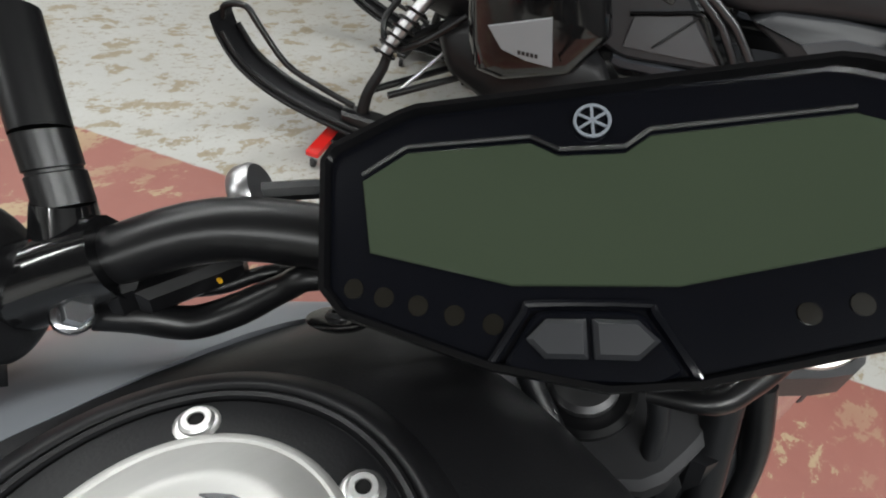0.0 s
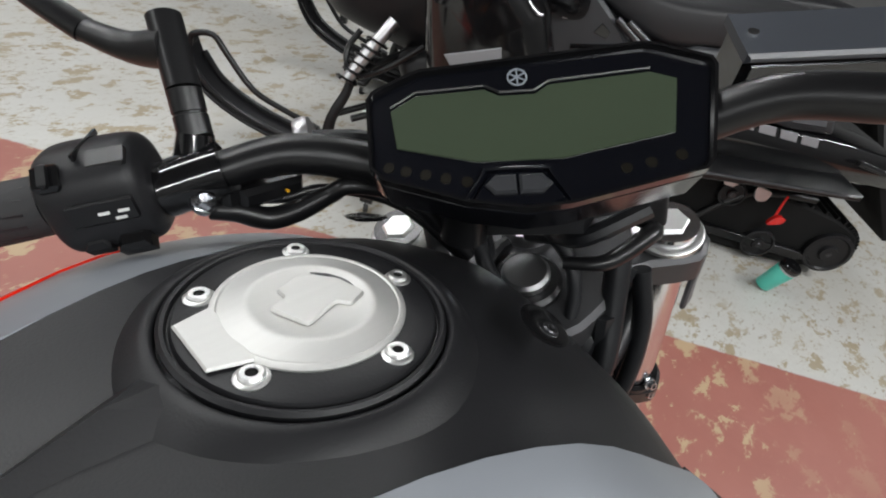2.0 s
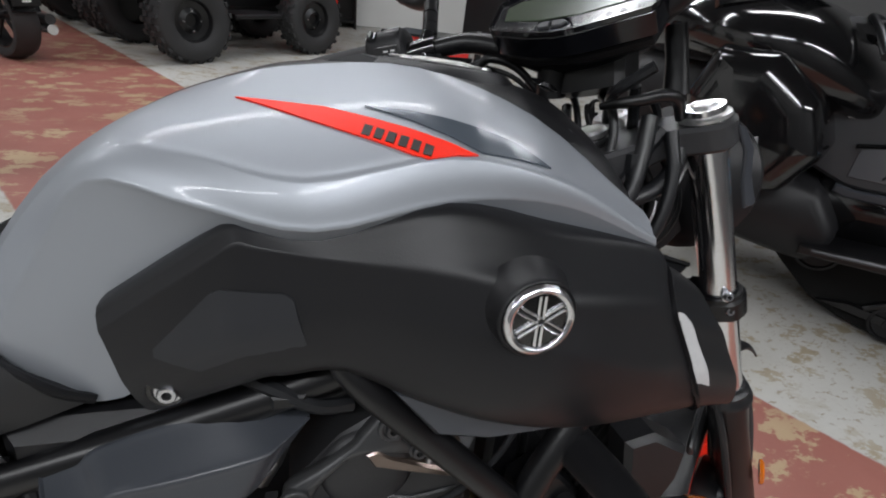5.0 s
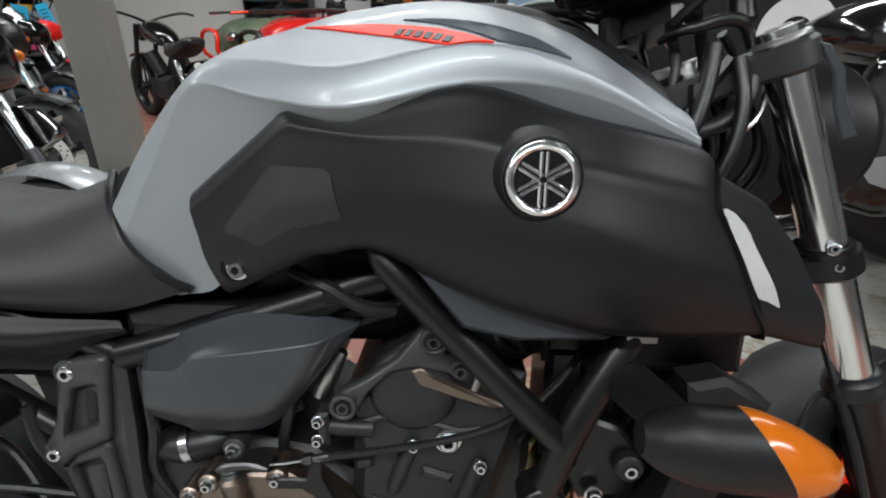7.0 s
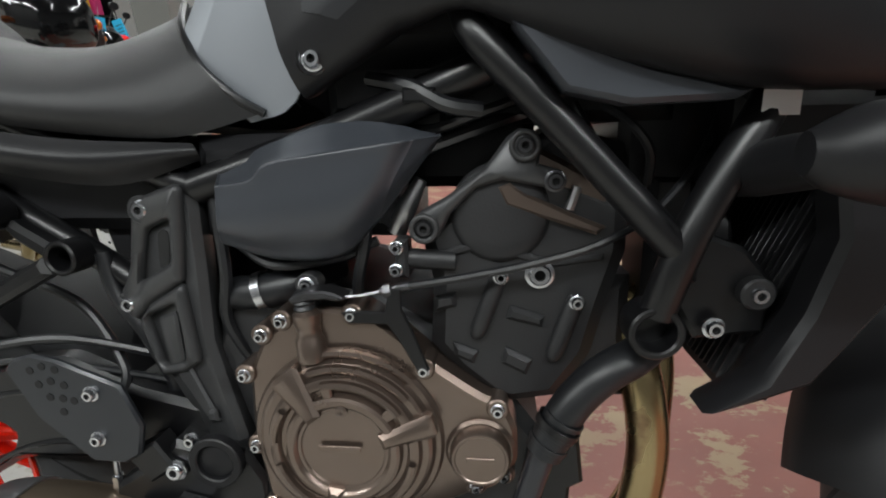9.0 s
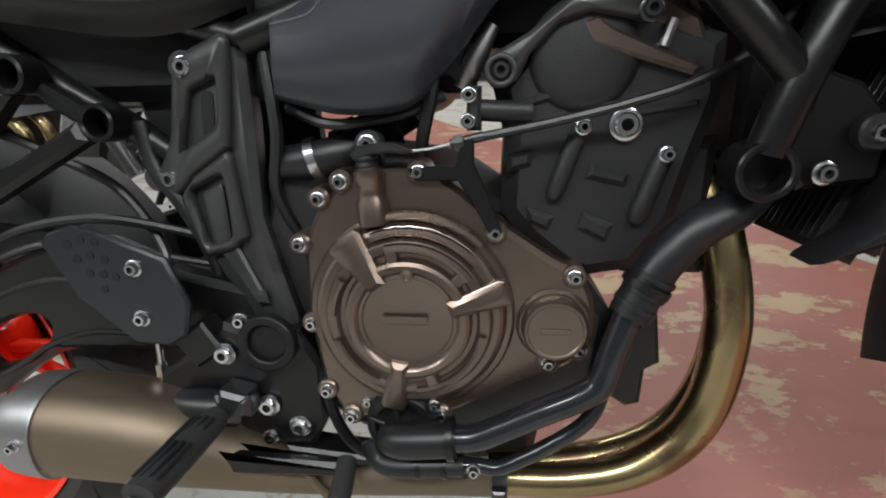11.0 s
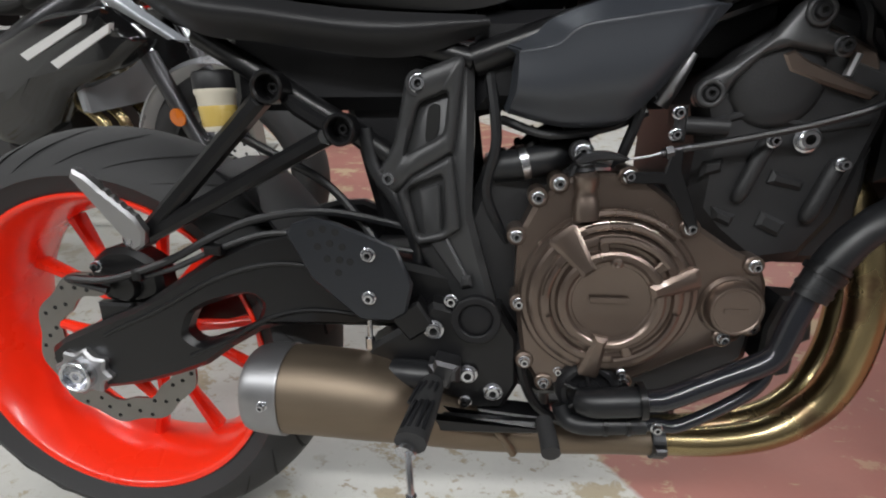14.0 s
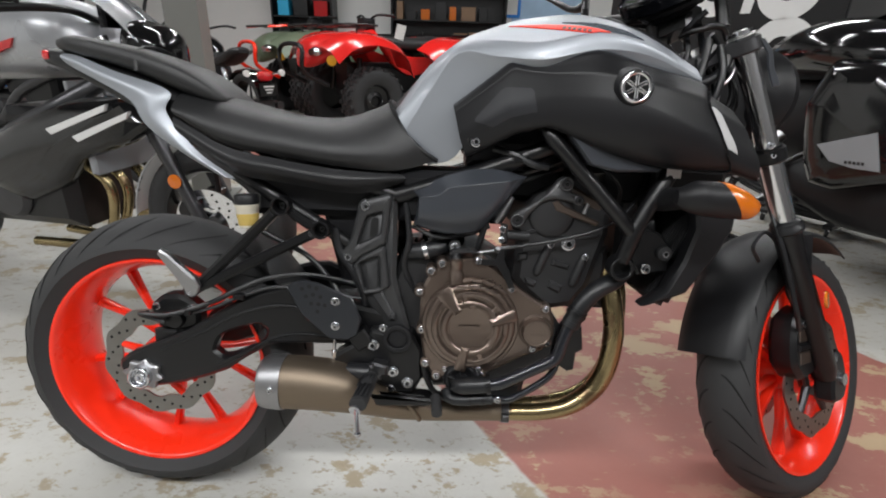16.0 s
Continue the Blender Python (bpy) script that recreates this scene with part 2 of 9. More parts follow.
def plate(outer, hole, y0, y1, b=0.004, n=96):
    """A plate in x and z with a hole through it, its edges chamfered; both outlines are seen whole from the hole's middle."""
    mid = np.mean(np.array(hole, float), axis=0)

    def at_angles(pts):
        q = np.array(pts, float) - mid
        out = []
        for k in range(n):
            d = np.array((math.cos(2 * math.pi * k / n), math.sin(2 * math.pi * k / n)))
            best = 0.0
            for i in range(len(q)):
                a, e = q[i], q[(i + 1) % len(q)] - q[i]
                det = d[0] * -e[1] + d[1] * e[0]
                if abs(det) > 1e-12:
                    r = (a[0] * -e[1] + a[1] * e[0]) / det
                    w = (d[0] * a[1] - d[1] * a[0]) / det
                    if -1e-9 <= w <= 1 + 1e-9 and r > best:
                        best = r
            out.append(tuple(mid + d * best))
        return out

    o, h = at_angles(outer), at_angles(hole)
    grow = [tuple(np.array(p) + (np.array(p) - mid) / np.linalg.norm(np.array(p) - mid) * b) for p in h]
    s = 1 if y1 > y0 else -1
    small = inset2(o, b)
    loops = [(h, y0 + s * b), (grow, y0), (small, y0), (o, y0 + s * b), (o, y1 - s * b), (small, y1), (grow, y1), (h, y1 - s * b)]
    v = [(x, y, z) for loop, y in loops for x, z in loop]
    f = [(k * n + i, k * n + (i + 1) % n, ((k + 1) % 8) * n + (i + 1) % n, ((k + 1) % 8) * n + i) for k in range(8) for i in range(n)]
    return Geo().add(v, f)


def block(c, size, b=0.003, m=None):
    """A chamfered box round c."""
    x, y, z = (k / 2 for k in size)
    g = prism([(-x, -z), (x, -z), (x, z), (-x, z)], -y, y, b)
    return g.moved((m or Matrix()) @ Matrix.Translation(c)) if m else g.moved(Matrix.Translation(c))


def patch(rows, n=6, thick=0.003, side=-1):
    """A smooth shell through a net of points (rows of equal length), thickened inwards; thick 0 gives the outer sheet alone."""
    net = [spline(r, n) for r in rows]
    cols = [chordal([net[i][j] for i in range(len(net))], n) for j in range(len(net[0]))]
    a = np.array(cols)
    nu, nv = a.shape[:2]
    du, dv = np.gradient(a, axis=0), np.gradient(a, axis=1)
    nrm = np.cross(du, dv)
    nrm /= np.linalg.norm(nrm, axis=2, keepdims=True) + 1e-12
    if nrm[nu // 2, nv // 2][1] * side < 0:
        nrm = -nrm
    g = Geo()
    if not thick:
        return g.add([tuple(p) for p in a.reshape(-1, 3)], [(i * nv + j, (i + 1) * nv + j, (i + 1) * nv + j + 1, i * nv + j + 1) for i in range(nu - 1) for j in range(nv - 1)])
    inner = a - nrm * thick
    v = [tuple(p) for p in a.reshape(-1, 3)] + [tuple(p) for p in inner.reshape(-1, 3)]
    k = nu * nv
    f = []
    for i in range(nu - 1):
        for j in range(nv - 1):
            q = (i * nv + j, (i + 1) * nv + j, (i + 1) * nv + j + 1, i * nv + j + 1)
            f += [q, tuple(reversed([x + k for x in q]))]
    edge = [(i, 0) for i in range(nu)] + [(nu - 1, j) for j in range(1, nv)] + [(i, nv - 1) for i in range(nu - 2, -1, -1)] + [(0, j) for j in range(nv - 2, 0, -1)]
    ids = [i * nv + j for i, j in edge]
    for p, q in zip(ids, ids[1:] + ids[:1]):
        f.append((q, p, p + k, q + k))
    return g.add(v, f)


def loft(sections, seg=24, power=2.0, cap=True):
    """A body along x through rounded sections (x, y, z, half width, half height)."""
    line = spline(sections, 5)
    g = Geo()
    v, f = [], []
    for x, y, z, ry, rz in line:
        for j in range(seg):
            a = 2 * math.pi * j / seg
            c, s = math.cos(a), math.sin(a)
            v.append((x, y + max(ry, 1e-4) * math.copysign(abs(c) ** (2 / power), c), z + max(rz, 1e-4) * math.copysign(abs(s) ** (2 / power), s)))
    for i in range(len(line) - 1):
        for j in range(seg):
            q = (j + 1) % seg
            f.append((i * seg + j, i * seg + q, (i + 1) * seg + q, (i + 1) * seg + j))
    if cap:
        f += [tuple(reversed(range(seg))), tuple((len(line) - 1) * seg + j for j in range(seg))]
    return g.add(v, f)


def mesh_of(name, g, material, angle=38):
    me = bpy.data.meshes.new(name)
    me.from_pydata(g.v, [], g.f)
    me.validate()
    bm = bmesh.new()
    bm.from_mesh(me)
    bmesh.ops.recalc_face_normals(bm, faces=bm.faces)
    bm.to_mesh(me)
    bm.free()
    me.materials.append(material)
    me.shade_smooth()
    me.set_sharp_from_angle(angle=radians(angle))
    return me


def part(name, g, material, parent, label="", angle=38):
    """One mesh object under a thing or a part."""
    ob = new(name, mesh_of(name, g, material, angle))
    ob.parent = parent
    return tagged(ob, label)


def thing(name, label, category, m=None, group="", kind=""):
    """An empty at a thing's base, to parent its parts."""
    ob = tagged(new(name), label, category, group, kind)
    ob.empty_display_size = 0.1
    ob.matrix_basis = m or Matrix()
    return ob


def solid(name, g, material, label, category="", kind="", group="", angle=38):
    """A thing that is one mesh."""
    return tagged(new(name, mesh_of(name, g, material, angle)), label, category, group, kind)


def bolt_head(r, h=0.006, hexed=False):
    """A socket or hexagon bolt with its washer, looking along local z."""
    g = lathe([(0, -0.002), (r * 1.35, -0.002), (r * 1.35, 0.0006), (r * 1.2, 0.0012), (r * 1.02, 0.0014)], 18)
    if hexed:
        g.join(lathe([(r * 1.05, 0), (r * 1.05, h * 0.8), (r * 0.9, h), (0, h)], 6))
    else:
        g.join(lathe([(r, 0), (r, h * 0.75), (r * 0.85, h), (r * 0.5, h), (r * 0.46, h * 0.85), (r * 0.45, h * 0.35), (0, h * 0.3)], 18))
    return g

# ---- the room ----
X0, X1, Y0, Y1 = -5.5, 6.5, -3.0, 8.6


def floor_material():
    """Worn pale floor paint with a wide red-brown stripe, both chipped down to tan concrete."""
    m = bpy.data.materials.new("worn_painted_concrete")
    m.use_nodes = True
    nt = m.node_tree
    n, l = nt.nodes, nt.links
    b = n["Principled BSDF"]
    geo = n.new("ShaderNodeNewGeometry")
    pos = geo.outputs["Position"]

    def noise_at(scale, detail, stretch=(1, 1, 1), turn=0.0, rough=0.6, shift=0.0):
        mp = n.new("ShaderNodeMapping")
        mp.inputs["Scale"].default_value = stretch
        mp.inputs["Rotation"].default_value = (0, 0, radians(turn))
        mp.inputs["Location"].default_value = (shift, shift * 0.7, 0)
        l.new(pos, mp.inputs[0])
        t = n.new("ShaderNodeTexNoise")
        t.inputs["Scale"].default_value, t.inputs["Detail"].default_value, t.inputs["Roughness"].default_value = scale, detail, rough
        l.new(mp.outputs[0], t.inputs["Vector"])
        return t.outputs[0]

    def span(v, a, c):
        r = n.new("ShaderNodeMapRange")
        r.inputs[1].default_value, r.inputs[2].default_value = a, c
        l.new(v, r.inputs[0])
        return r.outputs[0]

    def blend(fac, a, c):
        x = n.new("ShaderNodeMix")
        x.data_type = "RGBA"
        l.new(fac, x.inputs[0])
        for sock, val in ((x.inputs[6], a), (x.inputs[7], c)):
            if isinstance(val, tuple):
                sock.default_value = (*val, 1)
            else:
                l.new(val, sock)
        return x.outputs[2]

    def times(a, c):
        x = n.new("ShaderNodeMath")
        x.operation = "MULTIPLY"
        l.new(a, x.inputs[0])
        if isinstance(c, float):
            x.inputs[1].default_value = c
        else:
            l.new(c, x.inputs[1])
        return x.outputs[0]

    # across the stripe
    dot = n.new("ShaderNodeVectorMath")
    dot.operation = "DOT_PRODUCT"
    dot.inputs[1].default_value = (0.83, 0.558, 0)
    l.new(pos, dot.inputs[0])
    wob = n.new("ShaderNodeMath")
    wob.operation = "MULTIPLY_ADD"
    wob.inputs[1].default_value, wob.inputs[2].default_value = 0.02, -0.01
    l.new(noise_at(14, 4), wob.inputs[0])
    across = n.new("ShaderNodeMath")
    across.operation = "ADD"
    l.new(dot.outputs["Value"], across.inputs[0])
    l.new(wob.outputs[0], across.inputs[1])
    stripe = times(span(across.outputs[0], 0.695, 0.705), span(across.outputs[0], 2.115, 2.105))

    pale = blend(noise_at(2.2, 8), (0.40, 0.395, 0.370), (0.51, 0.505, 0.480))
    pale = blend(span(noise_at(60, 4), 0.45, 0.75), pale, (0.44, 0.43, 0.41))
    chips = times(span(noise_at(6.5, 11, (1, 1.5, 1), 35, 0.74), 0.530, 0.570), span(noise_at(1.3, 3, shift=3.0), 0.30, 0.44))
    pale = blend(chips, pale, (0.30, 0.25, 0.17))
    specks = times(span(noise_at(24, 8, (1, 1.8, 1), 15, 0.7, 9.0), 0.575, 0.615), span(noise_at(2.4, 3, shift=21.0), 0.36, 0.50))
    pale = blend(times(specks, 0.8), pale, (0.24, 0.19, 0.13))
    scratch = span(noise_at(22, 5, (1, 9, 1), -25, 0.6, 5.0), 0.68, 0.72)
    stain = span(noise_at(0.9, 6, shift=15.0), 0.45, 0.75)
    pale = blend(times(stain, 0.55), pale, (0.36, 0.33, 0.27))
    pale = blend(times(scratch, 0.5), pale, (0.25, 0.22, 0.18))
    red = blend(noise_at(3.0, 7, shift=2.0), (0.25, 0.088, 0.069), (0.335, 0.135, 0.107))
    worn = times(span(noise_at(4.2, 9, (1, 1.6, 1), 20, 0.72, 8.0), 0.53, 0.56), span(noise_at(0.8, 3, shift=11.0), 0.36, 0.52))
    red = blend(times(worn, 0.85), red, (0.42, 0.32, 0.19))
    flecks = span(noise_at(16, 6, (1, 4, 1), -30, 0.65, 1.0), 0.66, 0.69)
    red = blend(times(flecks, 0.8), red, (0.40, 0.31, 0.17))
    col = blend(stripe, pale, red)
    l.new(col, b.inputs["Base Color"])
    l.new(span(noise_at(5, 5, shift=4.0), -0.9, 1.9), b.inputs["Roughness"])
    bp = n.new("ShaderNodeBump")
    bp.inputs["Strength"].default_value, bp.inputs["Distance"].default_value = 0.25, 0.002
    l.new(noise_at(45, 7, shift=6.0), bp.inputs["Height"])
    l.new(bp.outputs[0], b.inputs["Normal"])
    return m


FLOOR = floor_material()
WALL = mat("white_wall_panel", (0.78, 0.78, 0.76), 0.6, 0, 0.06, 2, 0.1, 60)
# ceiling out of view, darkened so that black parts mirror less light
CEIL = mat("low_bounce_ceiling", (0.07, 0.07, 0.072), 0.8, 0, 0.06, 2)
# wall colour kept dark to hold down bounced light and pale reflections
DULLWALL = mat("low_bounce_wall", (0.10, 0.10, 0.10), 0.6, 0, 0.06, 2, 0.1, 60)
POST = mat("grey_painted_steel", (0.19, 0.19, 0.175), 0.5, 0, 0.1, 4, 0.1, 80)

fl = Geo()
fl.add([(X0, Y0, -0.15), (X1, Y0, -0.15), (X1, Y1, -0.15), (X0, Y1, -0.15), (X0, Y0, 0), (X1, Y0, 0), (X1, Y1, 0), (X0, Y1, 0)],
       [(3, 2, 1, 0), (4, 5, 6, 7), (0, 1, 5, 4), (1, 2, 6, 5), (2, 3, 7, 6), (3, 0, 4, 7)])
solid("floor", fl, FLOOR, "pale worn concrete floor with a chipped red-brown stripe", "floor", "structure")
solid("ceiling", block(((X0 + X1) / 2, (Y0 + Y1) / 2, CEILING + 0.1), (X1 - X0, Y1 - Y0, 0.2)), CEIL, "flat unseen ceiling, near black to deepen reflections", "ceiling", "structure")
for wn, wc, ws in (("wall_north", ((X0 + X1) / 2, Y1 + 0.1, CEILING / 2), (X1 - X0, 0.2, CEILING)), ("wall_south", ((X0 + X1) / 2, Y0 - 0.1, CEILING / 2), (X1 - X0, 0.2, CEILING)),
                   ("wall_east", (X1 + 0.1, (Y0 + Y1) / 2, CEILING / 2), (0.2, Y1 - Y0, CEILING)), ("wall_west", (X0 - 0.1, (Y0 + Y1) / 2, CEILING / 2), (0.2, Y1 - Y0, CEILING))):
    # south and east are darkened to deepen the blacks; south is never in view
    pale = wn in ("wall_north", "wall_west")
    solid(wn, block(wc, ws), WALL if pale else DULLWALL, "plain white painted showroom wall" if pale else "plain showroom wall, dark grey to mute reflections", "wall", "structure")

for lx, ly in LAMPS:
    fx = thing("ceiling_light", "white ceiling tube light with open reflector", "light", pose(lx, ly, CEILING), "rows of tube lights")
    part("reflector", prism([(-0.12, 0), (-0.09, -0.10), (0.09, -0.10), (0.12, 0)], -1.25, 1.25, 0.003).moved(pose(0, 0, 0, 0, 0, 90)), WHITE, fx)

post = thing("post", "grey painted square steel post standing on the floor", "post", pose(-0.95, 2.27, 0, 0, 0, 8), kind="structure")
part("column", block((0, 0, 1.65), (0.19, 0.19, 3.28), 0.006), POST, post)
part("foot_plate", block((0, 0, 0.008), (0.30, 0.30, 0.016), 0.003), POST, post)

# ---- the motorcycle: x ahead of the rear axle, y to its left, z up; it leans on its side stand ----
bike = thing("motorcycle", "silver naked motorcycle with fluorescent red wheels, leaning on its side stand", "motorcycle", pose(0, 0, 0, -10))
RIGHT = (0, -1, 0)
HEAD = Vector((1.481, 0, 0))
RAKE = radians(22.6)
AXIS = Vector((-math.sin(RAKE), 0, math.cos(RAKE)))
STEER = Matrix.Translation(HEAD) @ Matrix.Rotation(radians(35), 4, AXIS) @ Matrix.Translation(-HEAD)


def bolts(parent, places, r, material=ZINC, way=RIGHT, name="bolt", hexed=False, h=0.006):
    me = mesh_of(name, bolt_head(r, h, hexed), material)
    # socket faces are coloured near-black for the shade inside them
    if not hexed:
        me.materials.append(RECESS)
        for poly in me.polygons:
            if math.hypot(poly.center.x, poly.center.y) < r * 0.475 and poly.center.z < h * 0.62:
                poly.material_index = 1
    for p in places:
        ob = new(name, me)
        ob.parent = parent
        ob.matrix_basis = to_axis(p, way)


# wheels
def wheel(name, centre, radius, width, rim_w, m, disc_sides, disc_r, label):
    w = new(name)
    w.parent, w.empty_display_size = bike, 0.1
    tagged(w, label)
    spin = m @ to_axis(centre, RIGHT)
    hw, rr = width / 2, 0.219
    prof = []
    for k in range(-12, 13):
        a = k / 12 * 1.32
        prof.append((radius - hw * 0.93 * (1 - math.cos(a)) * 0.92, hw * math.sin(a) / math.sin(1.32)))
    prof = [(0.2275, -rim_w / 2 + 0.004), (0.2335, -rim_w / 2 - 0.001), (rr + 0.032, -hw * 0.94)] + prof + [(rr + 0.032, hw * 0.94), (0.2335, rim_w / 2 + 0.001), (0.2275, rim_w / 2 - 0.004)]
    tyre = part("tyre", lathe(prof, 168, spin, 359.9999), RUBBER, w, "black rubber tyre with moulded grooves", 50)
    # grooves: thin dark strips laid along the tread for the shade in its cuts
    gro = Geo()
    count = 26
    for k in range(count):
        for s in (-1, 1):
            a0 = 2 * math.pi * (k + (0.5 if s > 0 else 0)) / count
            pts = []
            for q in np.linspace(0, 1, 8):
                lat = s * (0.16 + 0.70 * q)
                th = lat * 1.32
                r = radius - hw * 0.93 * (1 - math.cos(th)) * 0.92 + 0.0004
                y = hw * math.sin(th) / math.sin(1.32)
                ang = a0 + 0.30 * q ** 1.5
                pts.append((r * math.cos(ang), r * math.sin(ang), y))
            wv = []
            for i, p in enumerate(pts):
                d = np.array(pts[min(i + 1, 7)]) - np.array(pts[max(i - 1, 0)])
                nrm = np.array((p[0], p[1], 0)) / radius
                sd = np.cross(d, nrm)
                sd = sd / np.linalg.norm(sd) * 0.0034 * math.sin(math.pi * (0.12 + 0.80 * i / 7))
                wv += [tuple(np.array(p) - sd), tuple(np.array(p) + nrm * 0.0002), tuple(np.array(p) + sd)]
            gro.add(wv, [(3 * i + j, 3 * i + 3 + j, 3 * i + 4 + j, 3 * i + 1 + j) for i in range(7) for j in range(2)], spin)
    tagged(part("tread_groove", gro, RECESS, tyre), kind="stuff")
    h = rim_w / 2
    dish = 0.022 if rim_w > 0.12 else 0.008
    rim = [(0.233, -h), (0.2325, -h - 0.004), (0.2285, -h - 0.0045), (0.2235, -h + 0.001), (0.214, -h * 0.70), (0.206, -h * 0.36), (0.202, 0), (0.206, h * 0.36), (0.214, h * 0.70),
           (0.2235, h - 0.001), (0.2285, h + 0.0045), (0.2325, h + 0.004), (0.233, h), (0.2265, h - 0.006), (0.218, 0), (0.2265, -h + 0.006), (0.233, -h)]
    rm = part("rim", lathe(rim, 144, spin, 359.9999), ORANGE, w, "glossy fluorescent red cast rim", 60)
    for k in range(10):
        base = 2 * math.pi * (k // 2) / 5 - 0.16
        a = base + (0.27 if k % 2 else -0.27)
        ai = base + (0.14 if k % 2 else -0.14)
        sp = Geo()
        v = []
        for q, hwid, hth in ((0.0, 0.009, 0.013), (0.5, 0.0058, 0.010), (1.0, 0.0085, 0.014)):
            ang = ai + (a - ai) * q
            r = 0.045 + (0.205 - 0.045) * q
            c = np.array((r * math.cos(ang), r * math.sin(ang), 0))
            t = np.array((-math.sin(ang), math.cos(ang), 0))
            for x, z in ((-1, -0.6), (-0.6, -1), (0.6, -1), (1, -0.6), (1, 0.6), (0.6, 1), (-0.6, 1), (-1, 0.6)):
                v.append(tuple(c + t * x * hwid + np.array((0, 0, z * hth - dish))))
        f = [(i * 8 + j, i * 8 + (j + 1) % 8, i * 8 + 8 + (j + 1) % 8, i * 8 + 8 + j) for i in range(2) for j in range(8)]
        f += [tuple(reversed(range(8))), tuple(16 + j for j in range(8))]
        part("spoke", sp.add(v, f, spin), ORANGE, rm)
    part("hub", lathe([(0.012, -h * 0.9), (0.040, -h * 0.9), (0.052, -h * 0.55), (0.046, 0), (0.052, h * 0.55), (0.040, h * 0.9), (0.012, h * 0.9)], 32, spin, 359.9999), ORANGE, rm)
    for s in disc_sides:
        off = s * 0.062
        dm = spin @ Matrix.Translation((0, 0, -off))
        d = Geo()
        # a wavy-edged ring
        seg = 120
        v = []
        for i in range(seg):
            a = 2 * math.pi * i / seg
            ro = disc_r + 0.0035 * math.sin(a * 10)
            ri = disc_r * 0.70 + 0.003 * math.sin(a * 10)
            v += [(ri * math.cos(a), ri * math.sin(a), -0.0022), (ro * math.cos(a), ro * math.sin(a), -0.0022), (ro * math.cos(a), ro * math.sin(a), 0.0022), (ri * math.cos(a), ri * math.sin(a), 0.0022)]
        f = [(4 * i + j, 4 * ((i + 1) % seg) + j, 4 * ((i + 1) % seg) + (j + 1) % 4, 4 * i + (j + 1) % 4) for i in range(seg) for j in range(4)]
        disc = part("brake_disc", d.add(v, f, dm), STEEL, w, "drilled steel wave brake disc")
        # drill holes are dark discs, their shade given by colour
        holes = Geo()
        for i in range(40):
            a = 2 * math.pi * i / 40
            r = disc_r * (0.78, 0.86, 0.94)[i % 3]
            holes.join(lathe([(0, -0.0026), (0.0032, -0.0026), (0.0032, 0.0026), (0, 0.0026)], 10, dm @ Matrix.Translation((r * math.cos(a), r * math.sin(a), 0))))
        tagged(part("disc_hole", holes, RECESS, disc), kind="stuff")
        car = Geo()
        for i in range(5):
            a = 2 * math.pi * i / 5
            car.join(tube([(0.04 * math.cos(a), 0.04 * math.sin(a), 0), (disc_r * 0.72 * math.cos(a + 0.2), disc_r * 0.72 * math.sin(a + 0.2), 0)], [0.010, 0.007], 8, 1).moved(dm))
        car.join(ring(0.030, 0.048, 0.008, 32, dm @ Matrix.Translation((0, 0, -0.004))))
        part("disc_carrier", car, ORANGE if name == "rear_wheel" else DARKMETAL, disc)
    return w


rear = wheel("rear_wheel", (0, 0, 0.315), 0.315, 0.182, 0.150, Matrix(), (-1,), 0.122, "rear wheel with wide black tyre and red rim")
front = wheel("front_wheel", (1.466, 0, 0.297), 0.300, 0.122, 0.100, STEER, (-1, 1), 0.140, "front wheel with black tyre and red rim, steered aside")

# rear axle, chain tensioner and swingarm
AXLE = (-0.006, -0.122, 0.309)
star = []
for k in range(16):
    q = 2 * math.pi * k / 16 + 0.2
    star.append((AXLE[0] + (0.037 if k % 2 else 0.027) * math.cos(q) * 1.18, AXLE[2] + (0.037 if k % 2 else 0.027) * math.sin(q)))
part("chain_adjuster", prism(rounded(star, 2, 0.18), -0.108, -0.124, 0.003), DULLALU, bike, "silver star-shaped cast axle adjuster")
axle = ring(0.0175, 0.0225, 0.016, 36, to_axis(AXLE, RIGHT), 0.0015)
axle.join(lathe([(0.0175, 0), (0.0175, 0.004), (0, 0.004)], 28, to_axis(AXLE, RIGHT)))
axle.join(lathe([(0.0115, 0.002), (0.0115, 0.011), (0.0095, 0.013), (0.0055, 0.013), (0.0050, 0.008), (0, 0.008)], 6, to_axis(AXLE, RIGHT)))
part("axle_nut", axle, ZINC, bike, "bright plated axle nut")
part("axle_shaft", lathe([(0, -0.24), (0.010, -0.24), (0.010, 0), (0, 0)], 20, to_axis((0, -0.12, 0.315), RIGHT)), DARKMETAL, bike)
ARM_OUT = [(-0.060, 0.318), (-0.055, 0.345), (0.026, 0.380), (0.090, 0.408), (0.150, 0.446), (0.200, 0.478), (0.250, 0.498), (0.296, 0.511), (0.340, 0.513), (0.375, 0.498), (0.420, 0.478), (0.530, 0.455),
           (0.530, 0.388), (0.460, 0.386), (0.393, 0.389), (0.320, 0.396), (0.253, 0.378), (0.209, 0.352), (0.169, 0.323), (0.126, 0.306), (0.065, 0.287), (0.003, 0.277), (-0.040, 0.285)]
ARM_HOLE = rounded([(0.143, 0.368), (0.160, 0.402), (0.236, 0.429), (0.257, 0.414), (0.241, 0.383), (0.164, 0.351)], 4, 0.3)
arm = part("swingarm", plate(ARM_OUT, ARM_HOLE, -0.082, -0.114, 0.007, 120), SATIN, bike, "matt black banana-shaped swingarm")
